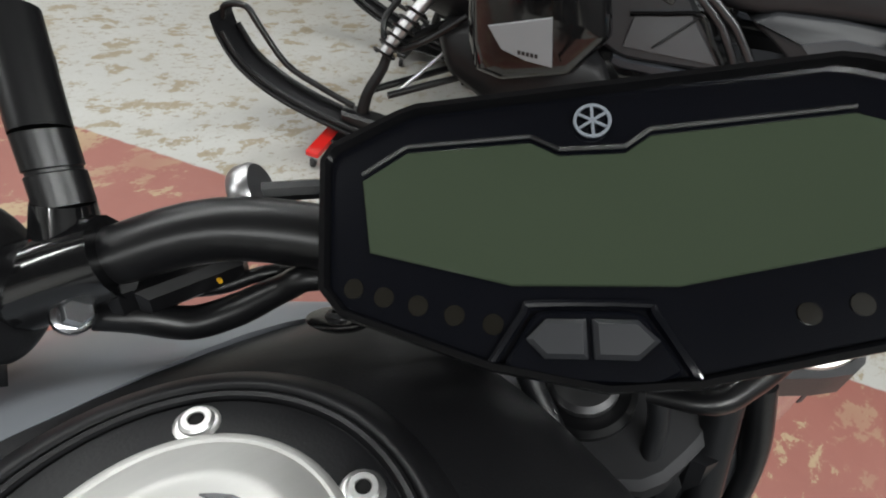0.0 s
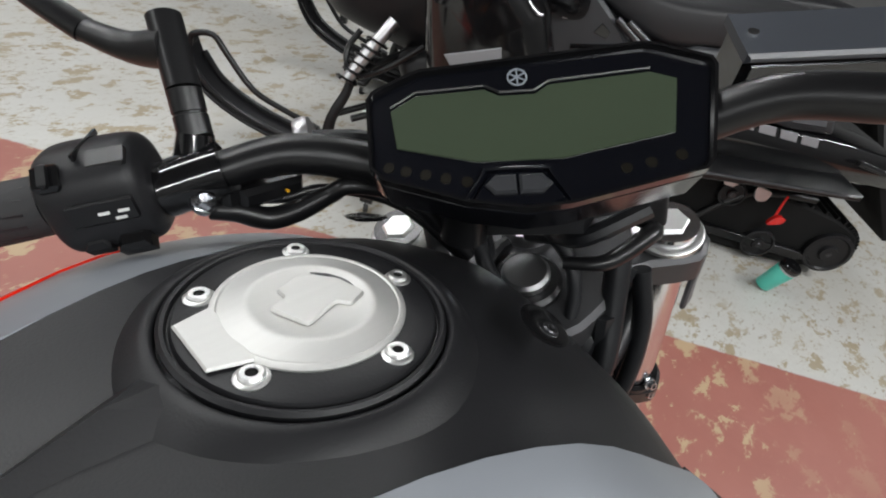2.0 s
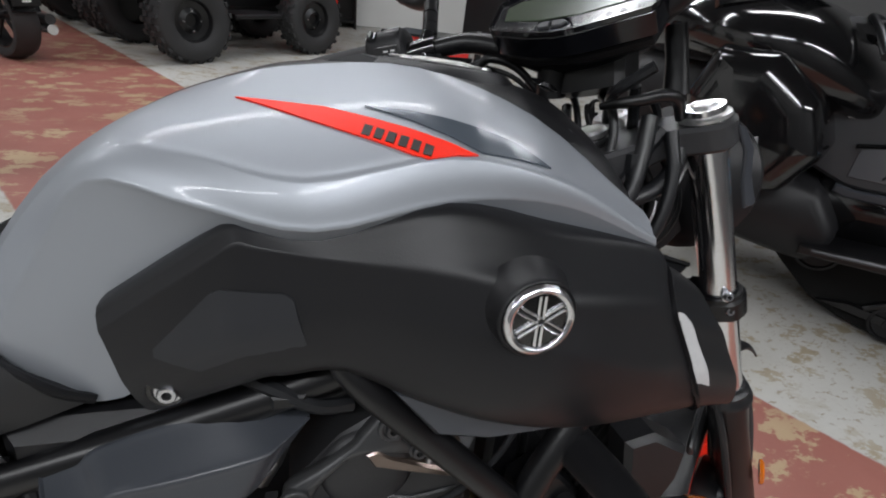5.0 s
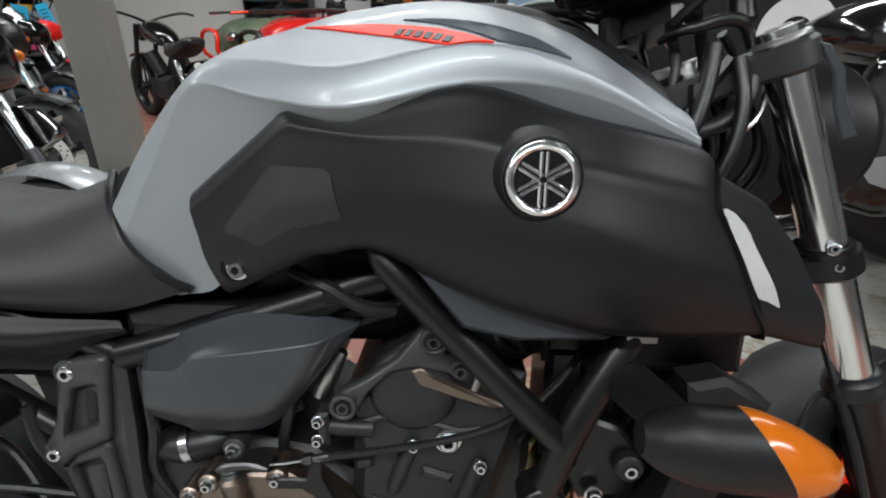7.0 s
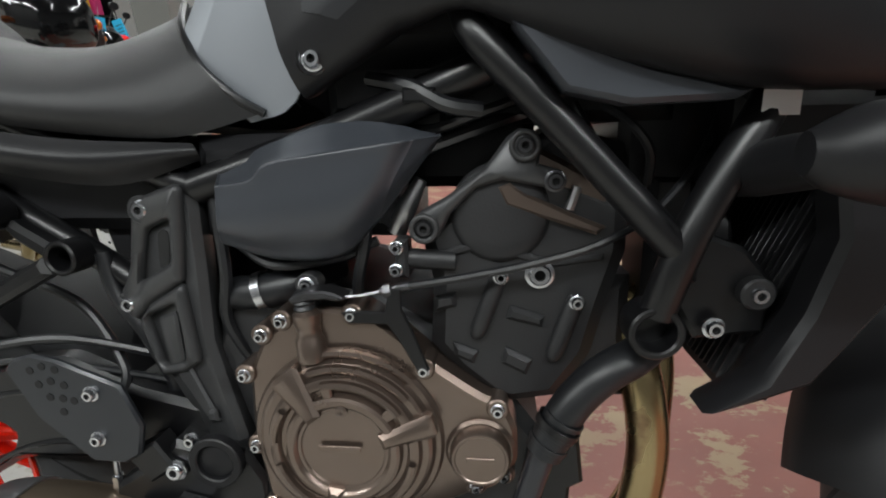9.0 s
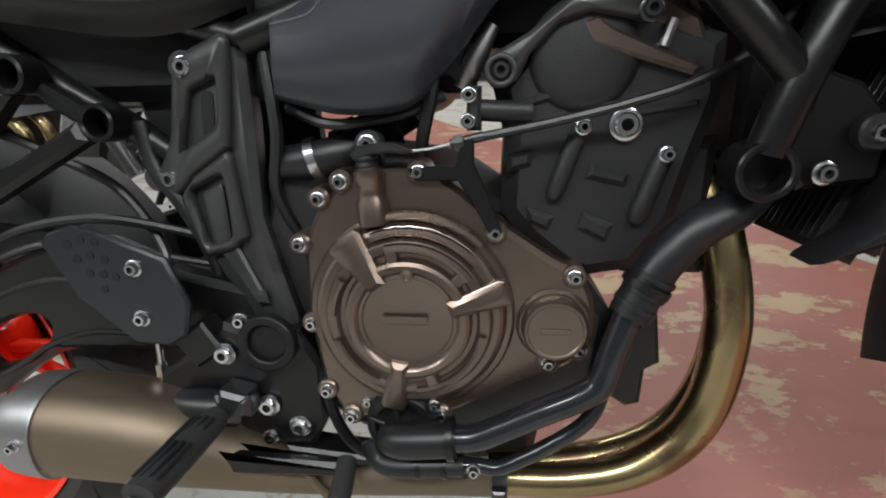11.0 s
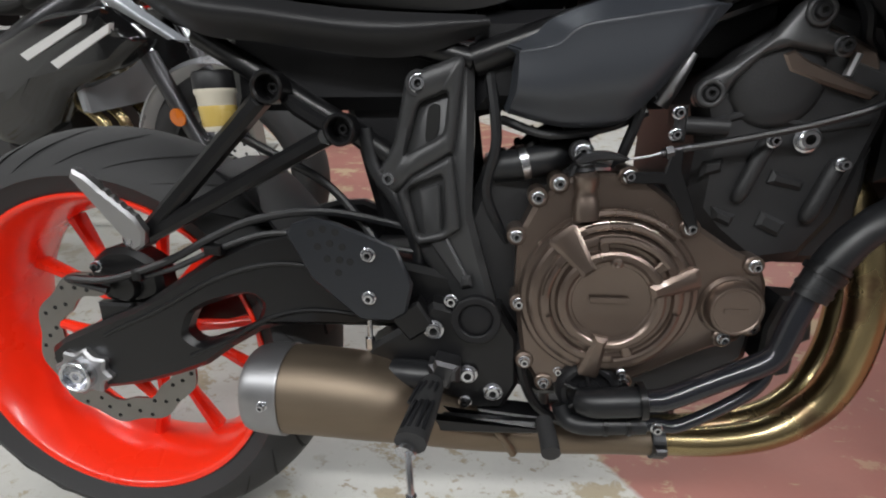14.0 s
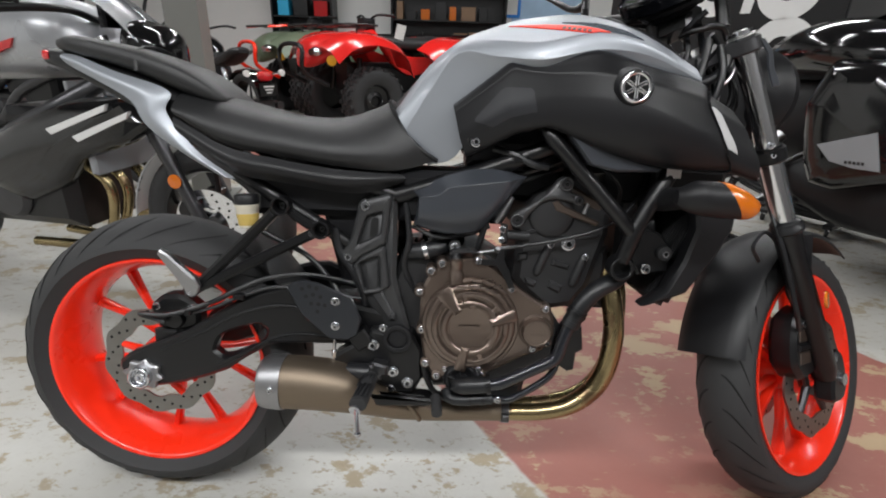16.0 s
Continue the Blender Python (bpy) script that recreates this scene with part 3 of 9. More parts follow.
part("arm_ridge", tube([(0.03, -0.113, 0.362), (0.12, -0.114, 0.405), (0.20, -0.114, 0.448), (0.28, -0.114, 0.470), (0.36, -0.113, 0.462)], 0.0035, 8, 4), SATIN, arm)
part("arm_ridge", tube([(0.15, -0.113, 0.338), (0.21, -0.114, 0.366), (0.26, -0.114, 0.395), (0.32, -0.114, 0.410), (0.40, -0.113, 0.404)], 0.0035, 8, 4), SATIN, arm)
part("swingarm_inner", prism(ARM_OUT, 0.082, 0.108, 0.006).join(block((0.42, 0, 0.43), (0.10, 0.17, 0.06), 0.01)), SATIN, arm)
# rear caliper with its hose
cal = prism(rounded([(0.000, 0.448), (0.030, 0.476), (0.070, 0.478), (0.105, 0.455), (0.108, 0.410), (0.070, 0.396), (0.015, 0.402)], 3), -0.050, -0.092, 0.008)
rc = part("brake_caliper", cal, SATIN, bike, "black rear brake caliper")
part("caliper_piston", lathe([(0.020, -0.02), (0.020, 0.004), (0.017, 0.008), (0, 0.008)], 24, to_axis((0.058, -0.094, 0.425), RIGHT)), SATIN, rc)
part("caliper_lug", block((0.035, -0.085, 0.385), (0.05, 0.02, 0.03), 0.004), SATIN, rc)
bolts(rc, [(0.092, -0.093, 0.448), (0.020, -0.093, 0.452)], 0.006)
part("caliper_bracket", prism([(-0.02, 0.32), (0.03, 0.34), (0.05, 0.38), (0.09, 0.40), (0.07, 0.41), (0.03, 0.39), (-0.01, 0.36)], -0.06, -0.085, 0.003), ALU, bike)
part("brake_hose", tube([(0.045, -0.11, 0.425), (0.0, -0.118, 0.443), (0.06, -0.122, 0.445), (0.14, -0.12, 0.470), (0.20, -0.118, 0.50), (0.26, -0.115, 0.525), (0.34, -0.11, 0.535), (0.42, -0.10, 0.52), (0.48, -0.09, 0.50)], 0.0052, 8), HOSE, bike)
part("sensor_lead", tube([(0.09, -0.115, 0.445), (0.15, -0.118, 0.462), (0.215, -0.116, 0.49), (0.28, -0.112, 0.508), (0.36, -0.105, 0.50), (0.45, -0.10, 0.485)], 0.0038, 8), HOSE, bike)
part("hose_clip", block((0.205, -0.118, 0.487), (0.022, 0.016, 0.012), 0.002), SATIN, bike)
part("hose_clip", block((0.10, -0.12, 0.452), (0.012, 0.014, 0.014), 0.002), SATIN, bike)
part("rear_hugger", lathe([(0.330, -0.08), (0.340, 0), (0.330, 0.08), (0.326, 0.08), (0.336, 0), (0.326, -0.08), (0.330, -0.08)], 20,
     Matrix.Translation((0, 0, 0.315)) @ Matrix.Rotation(radians(90), 4, "X"), 46, 8), PLASTIC, bike)

# frame: spine, pivot brackets, tubes, subframe
frm = tube([(1.03, -0.03, 0.93), (0.92, -0.10, 0.86), (0.80, -0.13, 0.80), (0.66, -0.12, 0.745), (0.52, -0.11, 0.70)], 0.017, 12)
frm.join(tube([(0.52, -0.11, 0.70), (0.40, -0.095, 0.735), (0.22, -0.08, 0.80), (0.02, -0.06, 0.87)], 0.013, 10))
part("frame_rail", frm, SATIN, bike, "matt black tubular frame rail")
part("frame_rail", frm.mirrored(), SATIN, bike)
part("frame_tube", tube([(0.785, -0.150, 0.842), (0.80, -0.172, 0.815), (0.87, -0.178, 0.742), (0.956, -0.178, 0.652)], [0.0125, 0.0135, 0.0135, 0.0135], 16), SATIN, bike, "matt black diagonal frame tube")
part("frame_tube", tube([(1.050, -0.125, 0.815), (1.010, -0.166, 0.758), (0.972, -0.176, 0.690), (0.955, -0.178, 0.648), (0.943, -0.172, 0.600)], 0.0146, 20), SATIN, bike, "matt black front down tube")
eye = ring(0.0160, 0.0222, 0.036, 32, to_axis((0.941, -0.150, 0.587), RIGHT), 0.0015)
eye.join(lathe([(0.0170, 0), (0.0170, 0.012), (0, 0.012)], 24, to_axis((0.941, -0.150, 0.587), RIGHT)))
eye.join(block((0.958, -0.168, 0.640), (0.026, 0.022, 0.026), 0.006))
part("engine_mount_boss", eye, SATIN, bike, "open black engine mount boss")

ARM = [(0.442, 0.680), (0.452, 0.689), (0.467, 0.696), (0.508, 0.709), (0.520, 0.711), (0.521, 0.625), (0.519, 0.539), (0.536, 0.477), (0.549, 0.433), (0.535, 0.388), (0.510, 0.388), (0.491, 0.436), (0.485, 0.446),
       (0.464, 0.470), (0.444, 0.505), (0.433, 0.538), (0.425, 0.553), (0.409, 0.560), (0.402, 0.570), (0.405, 0.583), (0.415, 0.595), (0.427, 0.617)]
SLOT = rounded([(0.469, 0.653), (0.477, 0.658), (0.484, 0.655), (0.481, 0.622), (0.465, 0.614)], 3, 0.25)


def leant(g):
    """The bracket's face stands further out towards the engine."""
    g.v = [(x, y + 0.012 - 0.25 * (x - 0.46), z) for x, y, z in g.v]
    return g


bracket = part("pivot_bracket", leant(prism(ARM, -0.085, -0.118, 0.008)), CAST, bike, "satin black cast frame bracket", 50)
UPPER = [(0.444, 0.679), (0.454, 0.688), (0.469, 0.694), (0.505, 0.705), (0.511, 0.702), (0.502, 0.630), (0.498, 0.606), (0.477, 0.593), (0.449, 0.576), (0.431, 0.556), (0.414, 0.560), (0.406, 0.570), (0.408, 0.584), (0.418, 0.595), (0.430, 0.617)]
HOLLOW = rounded([(0.459, 0.657), (0.493, 0.670), (0.488, 0.626), (0.441, 0.600)], 3, 0.12)
LOWERARM = [(0.432, 0.557), (0.450, 0.577), (0.476, 0.592), (0.497, 0.604), (0.501, 0.572), (0.507, 0.520), (0.487, 0.505), (0.456, 0.496), (0.448, 0.506), (0.437, 0.539)]
WINDOW = [(0.443, 0.562), (0.487, 0.582), (0.489, 0.518), (0.457, 0.508)]
part("bracket_face", leant(plate(UPPER, HOLLOW, -0.112, -0.1285, 0.0050, 96)), CAST, bracket, "", 55)
part("bracket_face", leant(plate(LOWERARM, rounded(WINDOW, 3, 0.12), -0.112, -0.1285, 0.0045, 96)), CAST, bracket, "", 55)
# the slot's depth is a near-black sheet on the face
part("bracket_slot", leant(prism(SLOT, -0.1175, -0.1190, 0.0004)), RECESS, bracket)
part("bracket_panel", leant(prism(rounded([(0.457, 0.562), (0.483, 0.572), (0.485, 0.514), (0.464, 0.506)], 2, 0.08), -0.1170, -0.1250, 0.003)), CAST, bracket)
part("bracket_ridge", leant(prism([(0.463, 0.508), (0.487, 0.516), (0.521, 0.452), (0.509, 0.446)], -0.1160, -0.1225, 0.004)), CAST, bracket)
part("bracket_toe", leant(prism([(0.508, 0.463), (0.519, 0.466), (0.521, 0.452), (0.507, 0.450)], -0.1180, -0.1255, 0.003)), CAST, bracket)
part("bracket_ear", lathe([(0.016, -0.03), (0.016, 0.0), (0.014, 0.003), (0.0, 0.003)], 24, to_axis((0.422, -0.098, 0.574), RIGHT)), CAST, bracket)
part("bolt_cup", ring(0.0100, 0.0145, 0.006, 24, to_axis((0.460, -0.1105, 0.678), RIGHT), 0.001), CAST, bracket)
part("bolt_cup", ring(0.0100, 0.0145, 0.006, 24, to_axis((0.422, -0.1000, 0.574), RIGHT), 0.001), CAST, bracket)
bolts(bracket, [(0.460, -0.1145, 0.678), (0.422, -0.1035, 0.574)], 0.0080)
LOWER = [(0.392, 0.356), (0.400, 0.378), (0.452, 0.412), (0.476, 0.436), (0.500, 0.430), (0.555, 0.43), (0.576, 0.395), (0.578, 0.335), (0.560, 0.300), (0.525, 0.298), (0.505, 0.31), (0.455, 0.318), (0.415, 0.330)]
low = part("footrest_plate", prism(LOWER, -0.095, -0.142, 0.006), SATIN, bike, "satin black footrest plate")
part("pivot_cap", ring(0.0195, 0.0285, 0.012, 40, to_axis((0.527, -0.142, 0.421), RIGHT)).join(lathe([(0.0195, 0), (0.0195, 0.006), (0.016, 0.0075), (0, 0.0075)], 32, to_axis((0.527, -0.142, 0.421), RIGHT))), PLASTIC, bike, "black swingarm pivot cap")
bolts(low, [(0.478, -0.146, 0.405), (0.518, -0.146, 0.349), (0.548, -0.143, 0.325)], 0.0088)
bolts(low, [(0.515, -0.143, 0.310), (0.498, -0.143, 0.440)], 0.0060)
HEEL = [(0.313, 0.519), (0.322, 0.530), (0.345, 0.537), (0.372, 0.532), (0.438, 0.506), (0.456, 0.462), (0.448, 0.428), (0.430, 0.417), (0.394, 0.418), (0.340, 0.466)]
heel = part("heel_guard", prism(HEEL, -0.148, -0.156, 0.0025), HEELGREY, bike, "dark grey drilled heel guard plate")
# guard holes: dark discs coloured as shaded openings
hh = Geo()
for i, (hx, hz) in enumerate([(0.343, 0.520), (0.357, 0.525), (0.371, 0.522), (0.350, 0.505), (0.364, 0.509), (0.378, 0.505), (0.360, 0.491), (0.374, 0.490), (0.386, 0.488), (0.372, 0.475)]):
    hh.join(lathe([(0, -0.001), (0.0042, -0.001), (0.0042, 0.0006), (0, 0.0006)], 12, to_axis((hx, -0.1560, hz), RIGHT)))
tagged(part("guard_hole", hh, RECESS, heel), kind="stuff")
part("guard_stay", prism([(0.425, 0.42), (0.46, 0.44), (0.48, 0.41), (0.45, 0.39)], -0.12, -0.150, 0.003), SATIN, heel)
bolts(heel, [(0.407, -0.157, 0.497), (0.406, -0.157, 0.446)], 0.0062)
# footrest, hanging open, with its feeler
peg = tube([(0.480, -0.172, 0.354), (0.4785, -0.190, 0.353), (0.475, -0.230, 0.350), (0.470, -0.272, 0.346)], [0.011, 0.0150, 0.0160, 0.0165], 12, 5, 0.8)
fr = part("footrest", peg, RUBBER, bike, "black ribbed rubber footrest")
rib = Geo()
for o in (-0.0095, -0.0035, 0.0035, 0.0095):
    for y0, y1 in ((-0.192, -0.222), (-0.228, -0.264)):
        rib.join(tube([(0.478 + o, y0, 0.3660 - abs(o) * 0.25), (0.471 + o * 1.1, y1, 0.3590 - abs(o) * 0.25)], 0.0024, 6, 1))
part("footrest_rib", rib, HOSE, fr)
part("footrest_bracket", block((0.492, -0.156, 0.360), (0.036, 0.030, 0.022), 0.005).join(prism([(0.470, 0.342), (0.498, 0.342), (0.508, 0.372), (0.482, 0.378)], -0.140, -0.172, 0.004)), DARKMETAL, bike)
part("feeler", tube([(0.468, -0.275, 0.338), (0.471, -0.285, 0.320), (0.473, -0.290, 0.304)], 0.0035, 8, 2).join(lathe([(0, 0), (0.0055, 0.001), (0.0055, 0.006), (0, 0.008)], 10, to_axis((0.473, -0.290, 0.296), (0, 0, 1)))).join(
    lathe([(0, 0), (0.011, 0), (0.011, 0.005), (0, 0.005)], 14, to_axis((0.466, -0.270, 0.337), (-0.2, -0.9, -0.35)))), ZINC, fr, "bright steel feeler bolt")
# brake pedal and its rod
ped = prism(rounded([(0.462, 0.322), (0.474, 0.309), (0.535, 0.307), (0.604, 0.307), (0.610, 0.300), (0.602, 0.292), (0.535, 0.289), (0.480, 0.287), (0.458, 0.300)], 3, 0.2), -0.160, -0.176, 0.004)
pd = part("brake_pedal", ped, SATIN, bike, "black rear brake pedal")
part("pedal_rubber", tube([(0.606, -0.175, 0.312), (0.609, -0.200, 0.306), (0.610, -0.218, 0.302)], [0.0095, 0.0105, 0.0105], 12, 4), RUBBER, pd)
part("pedal_rod", tube([(0.398, -0.135, 0.355), (0.400, -0.135, 0.410)], 0.0032, 8, 1).join(lathe([(0.006, 0), (0.006, 0.014), (0, 0.014)], 6, to_axis((0.399, -0.135, 0.372), (0, 0, 1)))).join(
    lathe([(0, 0), (0.007, 0), (0.007, 0.010), (0, 0.010)], 12, to_axis((0.398, -0.132, 0.352), RIGHT))), ZINC, bike)
part("master_cylinder", tube([(0.400, -0.125, 0.41), (0.402, -0.122, 0.47)], 0.011, 12, 1), SATIN, bike)

# passenger footrest hanger
SUBA, SUBB, SUBC = (0.298, -0.118, 0.675), (0.373, -0.112, 0.630), (0.118, -0.128, 0.503)
hang = Geo()
for s in (SUBA, SUBB):
    hang.join(ring(0.0130, 0.0180, 0.030, 36, to_axis((s[0], s[1] + 0.012, s[2]), RIGHT), 0.0018))
    hang.join(lathe([(0.0135, 0), (0.0135, 0.004), (0, 0.004)], 24, to_axis((s[0], s[1] + 0.012, s[2]), RIGHT)))
a2, b2, c2 = np.array(SUBA), np.array(SUBB), np.array(SUBC)
for s in (a2, b2):
    d = (c2 - s) / np.linalg.norm(c2 - s)
    st = s + d * 0.017
    pr = np.array((-d[2], 0, d[0]))
    o = [(st + pr * 0.010), (c2 + pr * 0.012), (c2 - pr * 0.008), (st - pr * 0.010)]
    hang.join(prism([(p[0], p[2]) for p in o], -0.108, -0.134, 0.0055))
hang.join(prism([(0.305, 0.661), (0.316, 0.668), (0.360, 0.641), (0.358, 0.622), (0.345, 0.629), (0.318, 0.646)], -0.100, -0.122, 0.005))
hang.join(ring(0.005, 0.014, 0.03, 24, to_axis((0.118, -0.112, 0.503), RIGHT), 0.002))
hg = part("passenger_hanger", hang, SATIN, bike, "satin black A-shaped passenger footrest hanger")
bolts(hg, [(SUBA[0], -0.111, SUBA[2]), (SUBB[0], -0.105, SUBB[2])], 0.0062, DARKMETAL)
part("subframe_tube", tube([(0.20, -0.085, 0.735), (0.298, -0.09, 0.675), (0.373, -0.09, 0.630), (0.44, -0.09, 0.585)], 0.0135, 12), SATIN, bike)
pp = prism([(0.062, 0.600), (0.070, 0.612), (0.084, 0.604), (0.098, 0.588), (0.101, 0.582), (0.106, 0.580), (0.109, 0.573), (0.114, 0.571), (0.117, 0.564), (0.122, 0.562), (0.125, 0.555), (0.130, 0.553), (0.133, 0.546), (0.138, 0.543), (0.146, 0.520), (0.138, 0.498), (0.122, 0.488), (0.110, 0.498), (0.108, 0.512)], -0.132, -0.150, 0.004)
part("passenger_footrest", pp.moved(Matrix.Translation((0.118, -0.141, 0.503)) @ Matrix.Rotation(radians(12), 4, "X") @ Matrix.Scale(0.82, 4) @ Matrix.Translation((-0.118, 0.141, -0.503))), DULLALU, bike, "bare aluminium passenger footrest, folded up")
bolts(hg, [(0.118, -0.143, 0.503)], 0.006)
# fluid reservoir
rs = part("fluid_reservoir", lathe([(0, 0), (0.0165, 0), (0.0185, 0.004), (0.0215, 0.040), (0.0230, 0.042), (0.0230, 0.046)], 28, to_axis((0.228, -0.108, 0.628), (-0.05, 0, 1))), CLOUDY, bike, "cloudy plastic brake fluid reservoir")
part("reservoir_cap", lathe([(0.0228, 0), (0.0228, 0.016), (0.0205, 0.019), (0, 0.019)], 28, to_axis((0.2257, -0.108, 0.674), (-0.05, 0, 1))), PLASTIC, rs)
part("fluid", lathe([(0.0178, 0), (0.0192, 0.004), (0.0210, 0.024), (0.0200, 0.026)], 28, to_axis((0.2278, -0.108, 0.631), (-0.05, 0, 1)), 359.99), FLUID, rs)
part("reservoir_hose", tube([(0.235, -0.105, 0.628), (0.28, -0.09, 0.60), (0.34, -0.075, 0.56), (0.40, -0.10, 0.50), (0.402, -0.115, 0.47)], 0.0055, 8), HOSE, bike)
part("vent_hose", tube([(0.395, -0.098, 0.63), (0.405, -0.10, 0.585), (0.43, -0.10, 0.545), (0.45, -0.098, 0.50), (0.455, -0.09, 0.46)], 0.0085, 10), HOSE, bike)

# ---- bodywork ----
def tree_of(g):
    from mathutils.bvhtree import BVHTree
    return BVHTree.FromPolygons([Vector(p) for p in g.v], g.f)


def laid_on(tree, corners, n=10, lift=0.0008, thick=0.0006, out=(0, -1, 0.5)):
    """A thin film on a surface, spanned by four corners (in order round it)."""
    a, b, c, d = (np.array(p, float) for p in corners)
    g = Geo()
    outer, inner = [], []
    for i in range(n + 1):
        for j in range(n + 1):
            u, w = i / n, j / n
            p = (1 - u) * ((1 - w) * a + w * d) + u * ((1 - w) * b + w * c)
            hit, nrm, _, _ = tree.find_nearest(Vector(p))
            if nrm.dot(Vector(out)) < 0:
                nrm = -nrm
            outer.append(tuple(hit + nrm * (lift + thick)))
            inner.append(tuple(hit - nrm * 0.0005))
    k = (n + 1) ** 2
    f = []
    for i in range(n):
        for j in range(n):
            q = (i * (n + 1) + j, (i + 1) * (n + 1) + j, (i + 1) * (n + 1) + j + 1, i * (n + 1) + j + 1)
            f.append(q)
    rim = [i * (n + 1) for i in range(n + 1)] + [n * (n + 1) + j for j in range(1, n + 1)] + [i * (n + 1) + n for i in range(n - 1, -1, -1)] + [j for j in range(n - 1, 0, -1)]
    for p, q in zip(rim, rim[1:] + rim[:1]):
        f.append((q, p, p + k, q + k))
    return g.add(outer + inner, f)


def laid_poly(tree, outline, lift=0.0008, thick=0.0006, out=(0, -1, 0.3), steps=6, per=8):
    """A thin film on a surface, within a closed outline of points."""
    pts = [np.array(p, float) for p in outline]
    mid = sum(pts) / len(pts)
    edge = [a + (b - a) * k / per for a, b in zip(pts, pts[1:] + pts[:1]) for k in range(per)]
    m = len(edge)
    g = Geo()
    upper, lower = [], []
    for s in range(steps + 1):
        q = max(s / steps, 0.02)
        for e in edge:
            hit, nrm, _, _ = tree.find_nearest(Vector(mid + (e - mid) * q))
            if nrm.dot(Vector(out)) < 0:
                nrm = -nrm
            upper.append(tuple(hit + nrm * (lift + thick)))
            lower.append(tuple(hit - nrm * 0.0005))
    f = [tuple(range(m))]
    for s in range(steps):
        f += [(s * m + i, (s + 1) * m + i, (s + 1) * m + (i + 1) % m, s * m + (i + 1) % m) for i in range(m)]
    k, o = len(upper), steps * m
    f += [(o + i, k + o + i, k + o + (i + 1) % m, o + (i + 1) % m) for i in range(m)]
    return g.add(upper + lower, f)


def mixed(a, b, q):
    return [tuple(np.array(p) * (1 - q) + np.array(r) * q) for p, r in zip(a, b)]


def crisp(row, corners, d=0.14):
    """A row of points with extra ones close round some corners, which keeps them sharp."""
    out = []
    for i, p in enumerate(row):
        p = np.array(p)
        if i in corners:
            out += [tuple(p + (np.array(row[i - 1]) - p) * d), tuple(p), tuple(p + (np.array(row[i + 1]) - p) * d)]
        else:
            out.append(tuple(p))
    return out


SEAM = [(0.505, -0.050, 0.858), (0.574, -0.0533, 0.949), (0.646, -0.0535, 0.999), (0.706, -0.0550, 1.0245), (0.765, -0.0595, 1.038), (0.856, -0.0740, 1.0425), (0.951, -0.1035, 1.0115), (1.036, -0.1435, 0.9475)]
FLANK = [(0.508, -0.0950, 0.831), (0.566, -0.1030, 0.918), (0.628, -0.1200, 0.9770), (0.690, -0.1470, 0.9800), (0.764, -0.1850, 0.9715), (0.862, -0.1860, 0.9895), (0.950, -0.1810, 0.9715), (1.042, -0.1695, 0.928)]
CREASE = [(0.524, -0.1035, 0.8075), (0.578, -0.1170, 0.897), (0.627, -0.1370, 0.9600), (0.695, -0.1650, 0.951), (0.770, -0.1960, 0.943), (0.862, -0.1920, 0.962), (0.950, -0.1815, 0.956), (1.044, -0.1725, 0.920)]
UNDER = [(0.577, -0.100, 0.760), (0.628, -0.112, 0.778), (0.680, -0.134, 0.862), (0.728, -0.150, 0.893), (0.778, -0.158, 0.905), (0.862, -0.172, 0.930), (0.950, -0.166, 0.925), (1.042, -0.166, 0.910)]
BELOW = mixed(UNDER, CREASE, 0.55)


def swollen(a, b, q, h):
    """A row between two guide rows, raised a little off the straight line."""
    return [(x, y - 0.5 * h * math.sin(math.pi * q), z + h * math.sin(math.pi * q)) for x, y, z in mixed(a, b, q)]


# the upper face runs nearly flat from the seam to the fold, the flank drops from there to the crease
SIDE = [SEAM] + [swollen(SEAM, FLANK, q, 0.0042) for q in (0.05, 0.2, 0.4, 0.6, 0.8, 0.93)] + [swollen(FLANK, CREASE, q, 0.002) for q in (0.0, 0.12, 0.5, 0.86)] + [CREASE] + [mixed(CREASE, BELOW, q) for q in (0.12, 0.5)] + [BELOW, UNDER]
side = patch(SIDE, 4, 0.003)
tank = part("tank_side", side, SILVER, bike, "silver painted tank side panel", 50)
part("tank_side", side.mirrored(), SILVER, bike, "silver painted tank side panel", 50)

# black top cover of the tank, wrapping down to the seams
CENTRE = [(0.497, 0.0, 0.872), (0.570, 0.0, 0.948), (0.645, 0.0, 0.997), (0.705, 0.0, 1.020), (0.765, 0.0, 1.034), (0.858, 0.0, 1.042), (0.950, 0.0, 1.036), (1.020, 0.0, 1.012), (1.060, 0.0, 0.955)]


def row_at(q, lift):
    seam = SEAM + [(1.062, -0.120, 0.925)]
    return [tuple(np.array(c) * (1 - q) + np.array(s) * q + np.array((0, 0, lift * w))) for c, s, w in zip(CENTRE, seam, (0.0, 0.1, 0.2, 0.3, 0.4, -0.1, 0.8, 1.2, 0.3))]


half = [row_at(1.0, -0.004), row_at(0.72, 0.007), row_at(0.40, 0.008), CENTRE]
whole = half + [[(x, -y, z) for x, y, z in r] for r in half[-2::-1]]
top = patch(whole, 5, 0.004)
top_cover = part("tank_cover", top, PLASTIC, bike, "matt black moulded tank top cover", 60)
